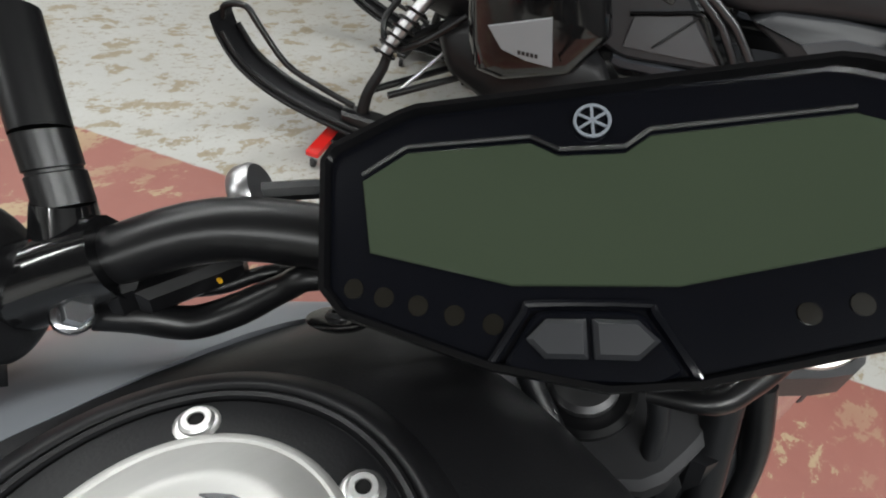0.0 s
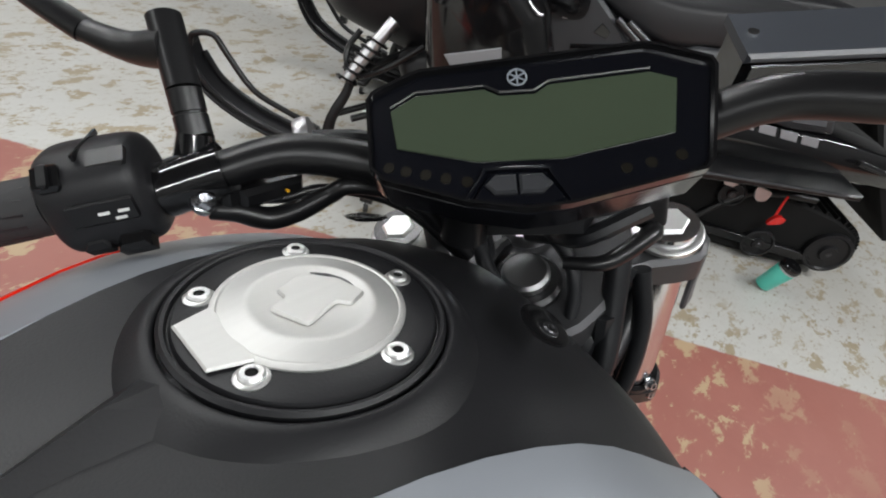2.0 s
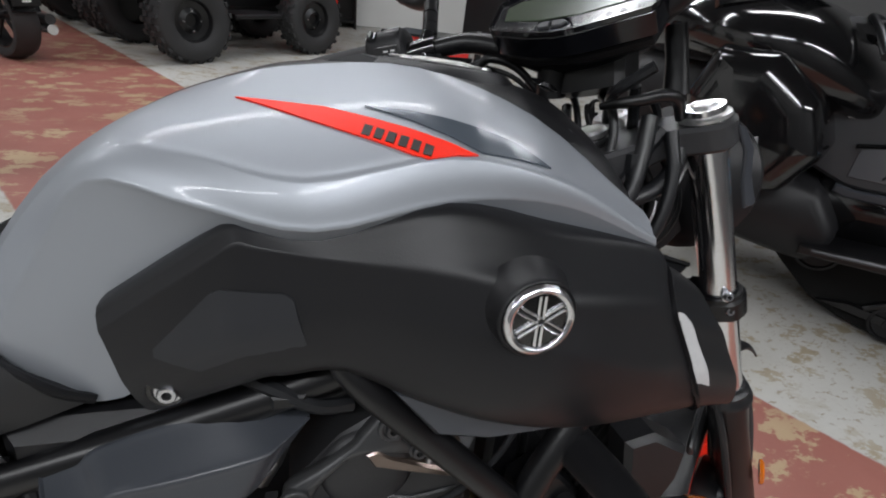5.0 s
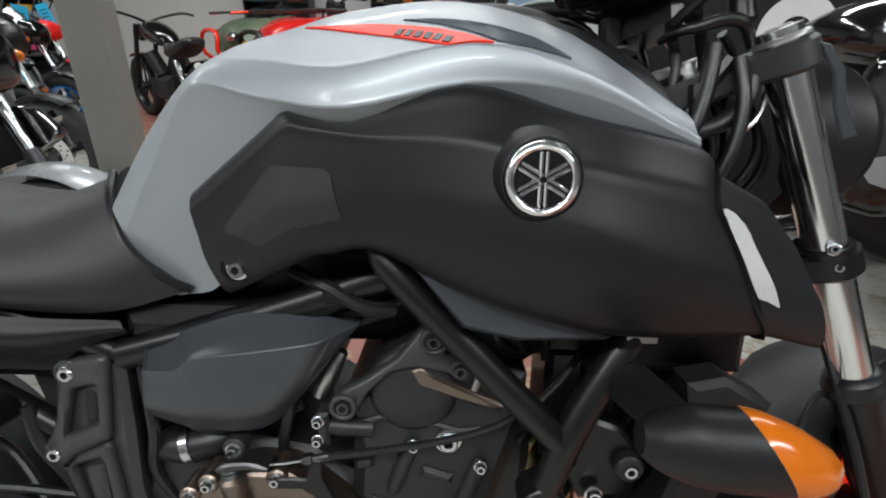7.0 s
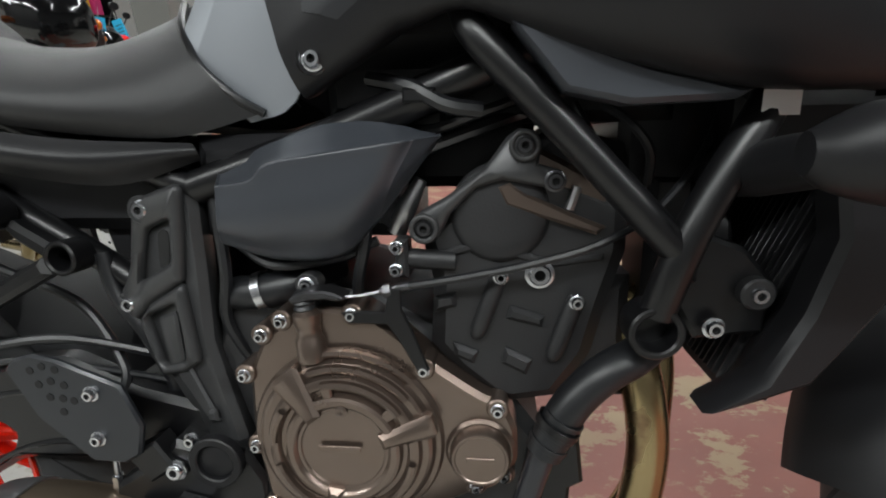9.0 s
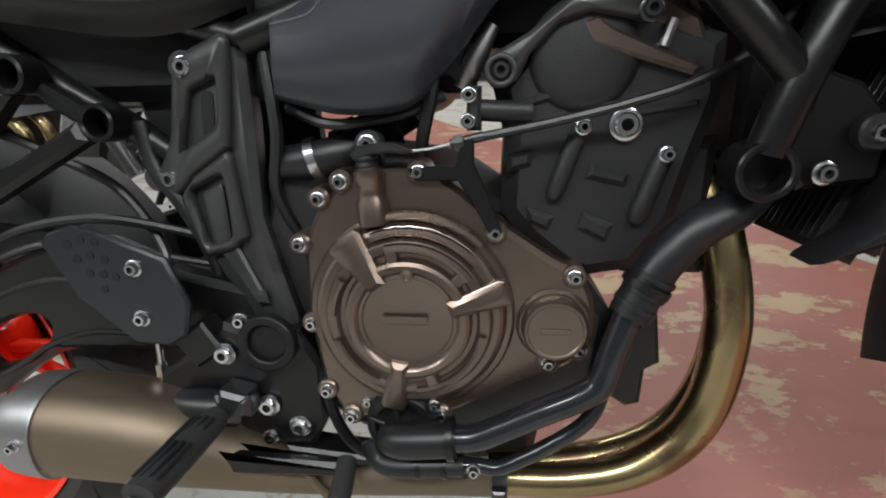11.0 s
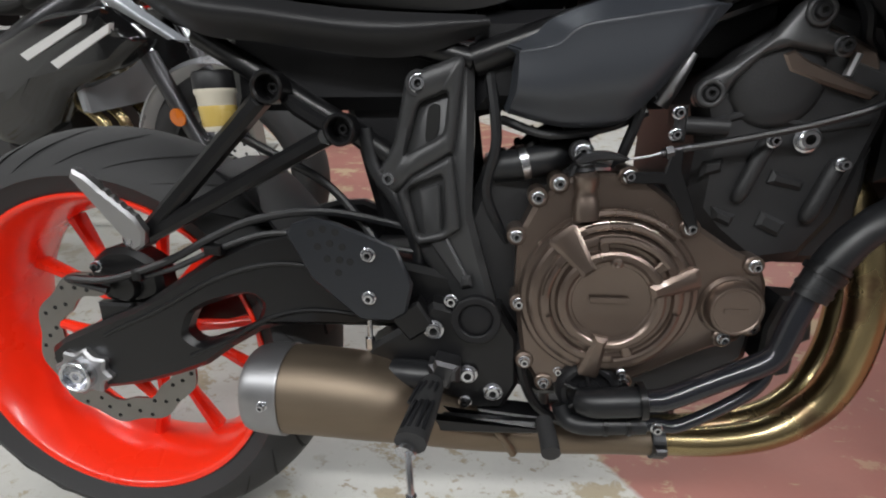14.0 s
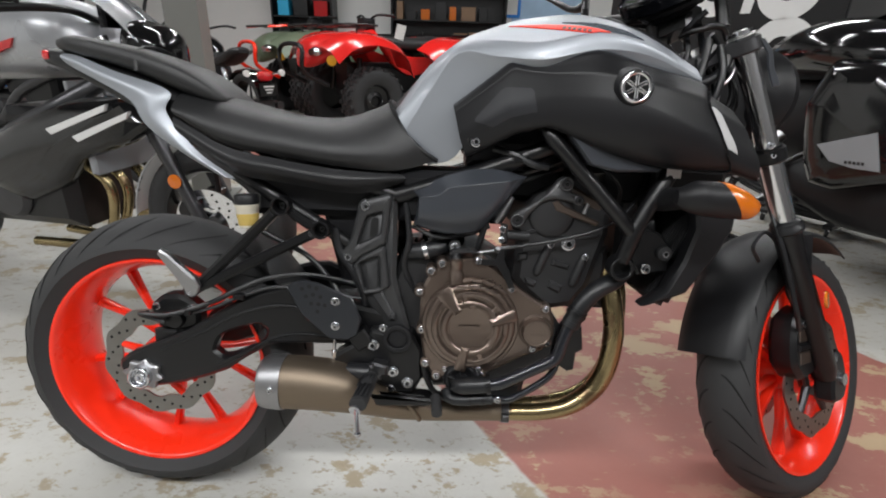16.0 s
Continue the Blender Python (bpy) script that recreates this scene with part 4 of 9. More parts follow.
for s in (-1, 1):
    facet = Geo().add([(0.762, 0.0, 1.0350), (0.860, s * 0.026, 1.0405), (0.816, 0.0, 1.0500), (0.858, 0.0, 1.0465), (0.850, 0.0, 1.030)], [(0, 1, 2), (2, 1, 3), (3, 1, 4), (0, 2, 4), (2, 3, 4), (0, 4, 1)])
    part("cover_facet", facet, PLASTIC, top_cover, "", 10)
    part("cover_recess", lathe([(0, 0), (0.0115, 0), (0.0135, 0.0015), (0.0115, 0.0022), (0, 0.0004)], 28, to_axis((0.975, s * 0.064, 1.0350), (0.25, s * 0.28, 0.93))), GLOSS, top_cover)
    bolts(top_cover, [(0.975, s * 0.067, 1.0345)], 0.004, DARKMETAL, (0.25, s * 0.28, 0.93), h=0.003)

# fuel cap: black ring with five screws round a brushed lid with a key flap
CAPM = Matrix.Translation((0.8955, 0.0045, 1.0440)) @ Matrix.Rotation(radians(4), 4, "Y") @ Matrix.Scale(0.96, 4)
part("cap_collar", lathe([(0.080, -0.0120), (0.0725, -0.0045), (0.0670, -0.0005), (0.0640, 0.0008), (0.0625, 0.0006), (0.0612, -0.0015), (0.0610, -0.006)], 64, CAPM), PLASTIC, top_cover, "", 60)
cap = part("fuel_cap_ring", lathe([(0, -0.004), (0.0600, -0.004), (0.0605, 0.0006), (0.0590, 0.0020), (0.0575, 0.0016), (0.0568, -0.0006), (0.0560, -0.0006), (0.0550, 0.0018), (0.0535, 0.0024), (0.040, 0.0030), (0, 0.0030)], 64, CAPM), PLASTIC, bike, "black ring of the fuel cap")
lid = part("fuel_cap_lid", lathe([(0.0415, 0.003), (0.0415, 0.0040), (0.0405, 0.0048), (0.0390, 0.0050), (0.0382, 0.0044), (0.0374, 0.0050), (0.0300, 0.0056), (0.0288, 0.0064), (0.0255, 0.0066), (0.0238, 0.0056), (0, 0.0054)], 72, CAPM), LID, cap, "brushed silver fuel cap lid with a key flap")
part("lid_hinge", prism([(-0.0525, -0.0125), (-0.036, -0.0180), (-0.034, 0.0215), (-0.0515, 0.0180)], -0.003, -0.0050, 0.0008).moved(CAPM @ pose(0, 0, 0, 0, 0, 0) @ pose(0, 0, 0, -90, 0, 0)), LID, lid)
part("key_flap", prism(rounded([(-0.016, -0.010), (0.004, -0.010), (0.006, -0.0165), (0.018, -0.0165), (0.0205, 0.0), (0.012, 0.016), (-0.004, 0.016), (-0.006, 0.010), (-0.016, 0.010)], 3, 0.15), -0.0048, -0.0072, 0.0010).moved(CAPM @ pose(0, 0, 0, 0, 0, 20) @ pose(0, 0, 0, -90, 0, 0)), LID, lid)
part("flap_slot", prism(rounded([(0.012, -0.018), (0.021, -0.010), (0.0235, 0.003), (0.018, 0.014), (0.0165, 0.013), (0.0205, 0.002), (0.0185, -0.009)], 2), -0.0050, -0.0058, 0.0003).moved(CAPM @ pose(0, 0, 0, 0, 0, 20) @ pose(0, 0, 0, -90, 0, 0)), DARKMETAL, lid)
for k in range(5):
    a = radians(72 * k - 7)
    p = CAPM @ Vector((0.0468 * math.cos(a), 0.0468 * math.sin(a), 0.0022))
    bolts(cap, [p], 0.0048, CAPSTEEL, (0.07, 0, 1), "cap_screw", h=0.0030)

# black side cover with the air scoop
T = [(0.622, -0.146, 0.866), (0.717, -0.174, 0.938), (0.775, -0.186, 0.935), (0.857, -0.199, 0.958), (0.945, -0.192, 0.938), (1.040, -0.180, 0.917), (1.054, -0.182, 0.898), (1.104, -0.172, 0.874)]
U = [(0.624, -0.152, 0.857), (0.720, -0.181, 0.931), (0.782, -0.195, 0.9235), (0.860, -0.222, 0.921), (0.937, -0.234, 0.907), (1.025, -0.214, 0.890), (1.043, -0.209, 0.879), (1.120, -0.190, 0.845)]
M = [(0.634, -0.154, 0.815), (0.715, -0.187, 0.862), (0.790, -0.200, 0.880), (0.862, -0.230, 0.880), (0.935, -0.246, 0.868), (1.015, -0.232, 0.838), (1.068, -0.216, 0.828), (1.148, -0.196, 0.795)]
B = [(0.648, -0.143, 0.779), (0.735, -0.178, 0.826), (0.790, -0.192, 0.835), (0.845, -0.206, 0.812), (0.905, -0.216, 0.793), (0.985, -0.212, 0.775), (1.098, -0.204, 0.775), (1.158, -0.188, 0.758)]
V = [(0.650, -0.110, 0.783), (0.735, -0.130, 0.830), (0.790, -0.140, 0.850), (0.845, -0.150, 0.820), (0.905, -0.150, 0.800), (0.985, -0.145, 0.785), (1.095, -0.150, 0.772), (1.140, -0.145, 0.764)]
TUCK = [(x, y + 0.030, z + 0.006) for x, y, z in T]
EDGE = (0.90, 0.88, 0.85, 0.78, 0.66, 0.60, 0.60, 0.60)


def faded(a, b, near):
    """A row close to a where the edge is sharp, further off where it fades; near turns it towards b."""
    return [tuple(np.array(p) * (1 - q) + np.array(r) * q) for p, r, q in zip(a, b, EDGE if near else [1 - e for e in EDGE])]


COVER = [crisp(crisp(r, (6,), 0.08), (1,), 0.25) for r in (TUCK, T, mixed(T, U, 0.35), faded(T, U, True), U, faded(U, M, False), mixed(U, M, 0.60), M, B, V)]
scoop = patch(COVER, 4, 0.004)
cover = part("side_cover", scoop, PLASTIC, bike, "matt black side cover with an air scoop", 60)
part("side_cover", scoop.mirrored(), PLASTIC, bike, "matt black side cover with an air scoop", 60)
st = tree_of(patch(COVER[1:9], 4, 0))
vent = part("scoop_mesh", laid_poly(st, [(x, -0.21, z) for x, z in rounded([(1.045, 0.876), (1.058, 0.878), (1.072, 0.862), (1.109, 0.792), (1.110, 0.779), (1.097, 0.783), (1.068, 0.828)], 3, 0.3)], 0.0012), MESHW, cover, "pale grey honeycomb mesh of the scoop")
part("cover_insert", laid_poly(st, [(x, -0.18, z) for x, z in rounded([(0.650, 0.844), (0.706, 0.899), (0.757, 0.897), (0.771, 0.842), (0.701, 0.826)], 2, 0.08)], 0.0007), SLEEK, cover)
BOLT = st.find_nearest(Vector((0.664, -0.160, 0.806)))[0] + Vector((0, -0.001, 0))
part("bolt_cup", ring(0.0092, 0.0140, 0.003, 28, to_axis(BOLT + Vector((-0.0015, 0.0025, 0.001)), RIGHT), 0.001), GLOSS, cover)
bolts(cover, [BOLT], 0.0072)
# round badge on its boss
EM = to_axis((0.908, -0.2445, 0.899), (0.02, -1, 0.02))
part("badge_boss", lathe([(0.0350, -0.024), (0.0318, -0.0165), (0.0296, -0.0100), (0.0282, -0.0045), (0.0276, -0.0012), (0.0268, -0.0002), (0.0260, 0.0002), (0.0257, -0.0030), (0, -0.0030)], 48, EM), PLASTIC, cover, "", 60)
badge = part("badge", lathe([(0.0186, 0.0008), (0.0190, 0.0028), (0.0200, 0.0040), (0.0216, 0.0045), (0.0234, 0.0038), (0.0248, 0.0022), (0.0255, -0.0015), (0.0186, -0.0015), (0.0186, 0.0008)], 56, EM, 359.999), CHROME, cover, "round chrome badge with plain bars")
part("badge_face", lathe([(0, 0.0), (0.0195, 0.0), (0.0195, 0.0016), (0, 0.0018)], 40, EM), GLOSS, badge)
for a in range(30, 390, 60):
    for o in (-0.0019, 0.0019):
        part("badge_bar", block((0.0098, o, 0.0026), (0.0165, 0.0024, 0.0024), 0.0009).moved(EM @ pose(0, 0, 0, 0, 0, a)), CHROME, badge)
# red flash and grey wedge on the tank; the lettering is left as plain bars
sd = tree_of(patch(SIDE, 4, 0))
flash = part("red_flash", laid_on(sd, [(0.717, -0.099, 1.013), (0.777, -0.127, 1.017), (0.878, -0.185, 0.995), (0.842, -0.190, 0.992)], 14), REDMARK, tank, "fluorescent red flash")
for k in range(6):
    q0, q1 = k / 6 + 0.01, (k + 0.72) / 6
    ya, yb = np.array((0.802, -0.1570, 1.006)), np.array((0.848, -0.1855, 0.9965))
    p, r = ya + (yb - ya) * q0, ya + (yb - ya) * q1
    dn = np.array((-0.004, -0.009, -0.0030))
    part("mark_bar", laid_on(sd, [tuple(p - dn * 0.5), tuple(r - dn * 0.5), tuple(r + dn * 0.5), tuple(p + dn * 0.5)], 3, 0.0016), INK, flash)
part("grey_wedge", laid_on(sd, [(0.807, -0.131, 1.0145), (0.912, -0.161, 0.994), (0.937, -0.174, 0.982), (0.882, -0.182, 0.996)], 12), DECAL, tank, "slate grey wedge decal")
wm = Geo().join(laid_on(sd, [(0.717, -0.099, 1.013), (0.777, -0.127, 1.017), (0.878, -0.185, 0.995), (0.842, -0.190, 0.992)], 10)).mirrored()
part("red_flash", wm, REDMARK, tank, "fluorescent red flash")

# seats, seat cowl and tail
S0 = [(0.098, 0, 0.888), (0.200, 0, 0.874), (0.300, 0, 0.850), (0.400, 0, 0.846), (0.470, 0, 0.868), (0.500, 0, 0.884)]
S1 = [(0.097, -0.060, 0.884), (0.195, -0.062, 0.870), (0.300, -0.062, 0.847), (0.400, -0.060, 0.842), (0.470, -0.052, 0.863), (0.502, -0.048, 0.880)]
S2 = [(0.096, -0.098, 0.866), (0.190, -0.108, 0.850), (0.300, -0.110, 0.830), (0.400, -0.104, 0.822), (0.470, -0.092, 0.838), (0.508, -0.084, 0.858)]
S3 = [(0.100, -0.120, 0.842), (0.200, -0.134, 0.798), (0.302, -0.139, 0.782), (0.410, -0.139, 0.768), (0.500, -0.130, 0.768), (0.552, -0.118, 0.800)]
S4 = [(0.102, -0.110, 0.836), (0.200, -0.120, 0.785), (0.305, -0.126, 0.768), (0.412, -0.127, 0.753), (0.512, -0.120, 0.748), (0.592, -0.108, 0.768)]
flip = lambda rows: [[(x, -y, z) for x, y, z in r] for r in rows]
seat_net = [S4, S3, S2, S1, S0] + flip([S1, S2, S3, S4])
part("rider_seat", patch(seat_net, 5, 0.02), VINYL, bike, "black textured vinyl rider seat", 60)
part("seat_trim", tube([(0.498, -0.058, 0.878), (0.512, -0.088, 0.852), (0.535, -0.110, 0.815), (0.568, -0.113, 0.785), (0.594, -0.106, 0.768)], 0.0045, 8), SATIN, bike)
P1 = [(0.100, -0.118, 0.834), (0.200, -0.128, 0.783), (0.300, -0.133, 0.763), (0.410, -0.134, 0.748), (0.530, -0.126, 0.742)]
P2 = [(0.104, -0.126, 0.818), (0.205, -0.138, 0.762), (0.300, -0.144, 0.745), (0.420, -0.144, 0.730), (0.536, -0.130, 0.735)]
P3 = [(0.110, -0.112, 0.800), (0.212, -0.120, 0.735), (0.300, -0.124, 0.720), (0.440, -0.124, 0.703), (0.532, -0.118, 0.726)]
pan = patch([P1, P2, P3], 6, 0.003)
part("seat_side_panel", pan, PLASTIC, bike, "matt black panel under the seat", 60)
part("seat_side_panel", pan.mirrored(), PLASTIC, bike, "matt black panel under the seat", 60)
C1 = [(-0.141, -0.052, 0.948), (-0.102, -0.062, 0.943), (-0.026, -0.08, 0.916), (0.085, -0.1, 0.882), (0.084, -0.11, 0.841), (0.142, -0.118, 0.772), (0.21, -0.118, 0.724)]
C2 = [(-0.138, -0.064, 0.94), (-0.105, -0.073, 0.93), (-0.044, -0.089, 0.907), (0.048, -0.108, 0.872), (0.062, -0.117, 0.829), (0.12, -0.124, 0.774), (0.196, -0.125, 0.725)]
C3 = [(-0.134, -0.058, 0.931), (-0.108, -0.066, 0.918), (-0.061, -0.08, 0.898), (0.01, -0.098, 0.862), (0.041, -0.106, 0.818), (0.099, -0.112, 0.775), (0.182, -0.114, 0.726)]
cowl = patch([C1, C2, C3], 6, 0.003)
part("tail_panel", cowl, SILVER, bike, "silver painted tail panel", 60)
part("tail_panel", cowl.mirrored(), SILVER, bike, "silver painted tail panel", 60)
part("tail_core", loft([(-0.200, 0, 0.948, 0.028, 0.016), (-0.150, 0, 0.938, 0.050, 0.022), (-0.060, 0, 0.905, 0.068, 0.032), (0.010, 0, 0.880, 0.080, 0.042), (0.080, 0, 0.846, 0.086, 0.048), (0.150, 0, 0.800, 0.085, 0.050)], 24, 3), PLASTIC, bike, "matt black tail under the seat")
part("tail_lamp", loft([(-0.208, 0, 0.948, 0.022, 0.008), (-0.196, 0, 0.948, 0.034, 0.013), (-0.180, 0, 0.946, 0.040, 0.012)], 20, 3), TAILRED, bike, "red tail lamp")
part("pillion_seat", loft([(-0.150, 0, 0.966, 0.055, 0.012), (-0.110, 0, 0.964, 0.075, 0.020), (-0.020, 0, 0.946, 0.090, 0.024), (0.040, 0, 0.930, 0.096, 0.028), (0.110, 0, 0.904, 0.098, 0.030), (0.160, 0, 0.880, 0.094, 0.022), (0.185, 0, 0.868, 0.080, 0.008)], 28, 3.2), VINYL, bike, "black vinyl passenger seat")
part("grab_strap", tube([(0.028, -0.099, 0.915), (0.022, -0.080, 0.955), (0.015, 0, 0.972), (0.022, 0.080, 0.955), (0.028, 0.099, 0.915)], 0.004, 8, 5, 0.4), VINYL, bike)

# engine side covers and trims
KA = [(0.556, -0.095, 0.712), (0.5524, -0.128, 0.7117), (0.5822, -0.130, 0.7244), (0.5977, -0.130, 0.7370), (0.6581, -0.131, 0.7570), (0.698, -0.131, 0.7656), (0.7456, -0.130, 0.7494), (0.7636, -0.129, 0.7458)]
KB = [(0.560, -0.105, 0.704), (0.5650, -0.156, 0.7045), (0.600, -0.164, 0.7096), (0.6206, -0.168, 0.7243), (0.6645, -0.170, 0.7310), (0.7237, -0.166, 0.7390), (0.7440, -0.152, 0.7425), (0.7640, -0.130, 0.7450)]
KC = [(0.556, -0.105, 0.670), (0.563, -0.156, 0.6680), (0.600, -0.162, 0.6640), (0.625, -0.165, 0.6660), (0.660, -0.166, 0.6690), (0.690, -0.164, 0.6760), (0.722, -0.155, 0.7020), (0.7632, -0.129, 0.7442)]
KD = [(0.552, -0.100, 0.652), (0.5570, -0.142, 0.6510), (0.5874, -0.145, 0.6425), (0.6134, -0.145, 0.6372), (0.650, -0.145, 0.6370), (0.678, -0.143, 0.6440), (0.7073, -0.138, 0.6725), (0.7630, -0.127, 0.7435)]
KE = [(x, -0.095, z + 0.004) for x, y, z in KD]
KTOP = [(x, -0.09, z - 0.004) for x, y, z in KA]
kn = patch([crisp(r, (1, 6), 0.14) for r in (KTOP, mixed(KA, KTOP, 0.15), KA, mixed(KA, KB, 0.15), mixed(KA, KB, 0.86), KB, mixed(KB, KC, 0.10), KC, mixed(KC, KD, 0.75), KD, KE)], 4, 0.003)
part("airbox_cover", kn, SLATE, bike, "dark grey pointed airbox side cover", 60)
part("airbox_cover", kn.mirrored(), SLATE, bike, "dark grey pointed airbox side cover", 60)
part("scoop_trim", prism([(0.822, 0.822), (0.865, 0.808), (0.915, 0.790), (0.985, 0.772), (0.975, 0.766), (0.905, 0.764), (0.860, 0.774)], -0.165, -0.203, 0.004), SLATE, bike, "dark grey trim below the scoop")
part("intake_box", block((0.735, 0, 0.790), (0.17, 0.19, 0.06), 0.012), PLASTIC, bike)
part("airbox", block((0.62, 0, 0.70), (0.20, 0.23, 0.10), 0.015).join(block((0.80, 0, 0.86), (0.36, 0.24, 0.12), 0.03)), PLASTIC, bike)

# ---- engine and exhaust ----
case = prism([(0.50, 0.50), (0.53, 0.585), (0.62, 0.60), (0.70, 0.585), (0.80, 0.52), (0.86, 0.44), (0.85, 0.36), (0.78, 0.30), (0.60, 0.295), (0.53, 0.34)], 0.125, -0.105, 0.012)
eng = part("crankcase", case, ENGINE, bike, "dark grey cast crankcase")
part("oil_pan", prism([(0.62, 0.30), (0.80, 0.30), (0.79, 0.235), (0.66, 0.225)], 0.07, -0.07, 0.012), ENGINE, eng)
# cylinder block leans ahead
CYL = [(0.742, 0.655), (0.753, 0.610), (0.750, 0.545), (0.774, 0.518), (0.809, 0.490), (0.827, 0.484), (0.872, 0.492), (0.903, 0.538), (0.916, 0.591), (0.930, 0.640), (0.930, 0.690), (0.872, 0.712), (0.832, 0.735), (0.790, 0.710)]
cyl = part("cylinder_block", prism(CYL, 0.12, -0.128, 0.014), ENGINE, bike, "dark grey cast cylinder block")
part("cylinder_bulge", lathe([(0.046, -0.004), (0.044, 0.002), (0.038, 0.0055), (0.026, 0.0072), (0, 0.0075)], 40, to_axis((0.816, -0.128, 0.676), RIGHT)), ENGINE, cyl, "", 60)
for x0, z0, x1, z1, r in ((0.817, 0.622, 0.794, 0.558, 0.0080), (0.886, 0.600, 0.865, 0.538, 0.0085)):
    part("cylinder_rib", tube([(x0, -0.129, z0), (x0 * 0.85 + x1 * 0.15, -0.131, z0 * 0.85 + z1 * 0.15), (x1 * 0.85 + x0 * 0.15, -0.131, z1 * 0.85 + z0 * 0.15), (x1, -0.128, z1)], [r * 0.7, r, r, r * 0.6], 14, 4), ENGINE, cyl)
for o in (((0.826, 0.590), (0.858, 0.580), (0.856, 0.569), (0.822, 0.577)), ((0.756, 0.598), (0.776, 0.602), (0.776, 0.588), (0.755, 0.582)), ((0.772, 0.552), (0.797, 0.543), (0.792, 0.530), (0.774, 0.538)), ((0.822, 0.548), (0.848, 0.536), (0.842, 0.520), (0.818, 0.532))):
    part("cylinder_rib", prism(o, -0.124, -0.1335, 0.004), ENGINE, cyl)
part("cylinder_seam", prism([(0.757, 0.640), (0.798, 0.652), (0.862, 0.634), (0.908, 0.640), (0.908, 0.634), (0.862, 0.627), (0.798, 0.644), (0.757, 0.632)], -0.124, -0.1315, 0.002), ENGINE, cyl)
part("head_strip", prism([(0.812, 0.701), (0.824, 0.705), (0.838, 0.695), (0.878, 0.677), (0.908, 0.665), (0.900, 0.658), (0.850, 0.674), (0.821, 0.684)], -0.122, -0.137, 0.003), BRONZE, cyl, "bronze edge of the cylinder head")
part("head_cover", prism([(0.826, 0.704), (0.832, 0.722), (0.846, 0.735), (0.872, 0.722), (0.905, 0.704), (0.915, 0.680), (0.872, 0.680), (0.836, 0.694)], -0.085, -0.126, 0.005), BRONZE, cyl, "bronze cylinder head cover")
part("head_post", tube([(0.882, -0.132, 0.700), (0.876, -0.132, 0.680)], 0.0042, 8, 1), ALU, cyl)
part("valve_cover", prism([(0.838, 0.700), (0.905, 0.672), (0.945, 0.700), (0.930, 0.735), (0.870, 0.755), (0.835, 0.735)], 0.10, -0.098, 0.012), ENGINE, cyl)
HEADARM = [(0.737, 0.661), (0.739, 0.672), (0.746, 0.680), (0.770, 0.693), (0.802, 0.717), (0.821, 0.743), (0.831, 0.750), (0.844, 0.748), (0.850, 0.735), (0.848, 0.720), (0.868, 0.714), (0.872, 0.704), (0.864, 0.698), (0.844, 0.702), (0.818, 0.707), (0.795, 0.700), (0.772, 0.677), (0.763, 0.658), (0.752, 0.652), (0.741, 0.653)]
# added filler that darkens the see-through gap ahead of the cylinder
part("exhaust_port", block((0.905, -0.02, 0.545), (0.075, 0.16, 0.13), 0.012), ENGINE, cyl)
part("head_arm", prism(HEADARM, -0.124, -0.143, 0.004).join(ring(0.0085, 0.0135, 0.009, 28, to_axis((0.749, -0.139, 0.665), RIGHT), 0.0015)).join(ring(0.0085, 0.0135, 0.007, 28, to_axis((0.836, -0.140, 0.736), RIGHT), 0.0015)), CAST, cyl, "", 50)
bolts(cyl, [(0.852, -0.132, 0.621)], 0.0100)
bolts(cyl, [(0.885, -0.139, 0.597), (0.817, -0.139, 0.620)], 0.0052)
bolts(cyl, [(0.749, -0.143, 0.665), (0.836, -0.144, 0.736), (0.862, -0.143, 0.706)], 0.0070, DARKMETAL)
part("water_elbow", tube([(0.722, -0.128, 0.636), (0.742, -0.130, 0.634), (0.775, -0.128, 0.632)], 0.0095, 10, 3).join(block((0.727, -0.128, 0.636), (0.012, 0.026, 0.036), 0.003)), ENGINE, cyl)
bolts(cyl, [(0.723, -0.143, 0.647), (0.722, -0.143, 0.626)], 0.0048)
part("injector", tube([(0.715, -0.10, 0.655), (0.728, -0.105, 0.680), (0.742, -0.105, 0.705)], [0.011, 0.010, 0.006], 10, 3), ALU, bike)
# clutch cover
COV = [(0.569, 0.450), (0.571, 0.520), (0.588, 0.556), (0.615, 0.580), (0.650, 0.590), (0.690, 0.588), (0.722, 0.565), (0.752, 0.537), (0.800, 0.505), (0.822, 0.497), (0.834, 0.470), (0.835, 0.435), (0.815, 0.405), (0.780, 0.392),
       (0.745, 0.372), (0.705, 0.350), (0.650, 0.340), (0.600, 0.340), (0.580, 0.372)]
cov = part("clutch_cover", prism(rounded(COV, 3, 0.2), -0.100, -0.146, 0.005), BRONZE, bike, "bronze painted clutch cover with cast ribs")
CM = to_axis((0.669, -0.146, 0.4555), RIGHT)
part("clutch_dome", lathe([(0.096, -0.012), (0.0955, 0.002), (0.0925, 0.0062), (0.0880, 0.0068), (0.0862, 0.0090), (0.0848, 0.0128), (0.0815, 0.0146), (0.0760, 0.0150), (0.0742, 0.0172), (0.0730, 0.0202), (0.0700, 0.0215), (0.0645, 0.0216), (0.0628, 0.0196), (0.0618, 0.0176),
     (0.0580, 0.0174), (0.0568, 0.0205), (0.0555, 0.0240), (0.0525, 0.0256), (0.0475, 0.0258), (0.0455, 0.0244), (0.0440, 0.0222), (0.0412, 0.0218), (0.0402, 0.0204), (0.0380, 0.0200), (0, 0.0200)], 96, CM), BRONZE, cov, "", 24)
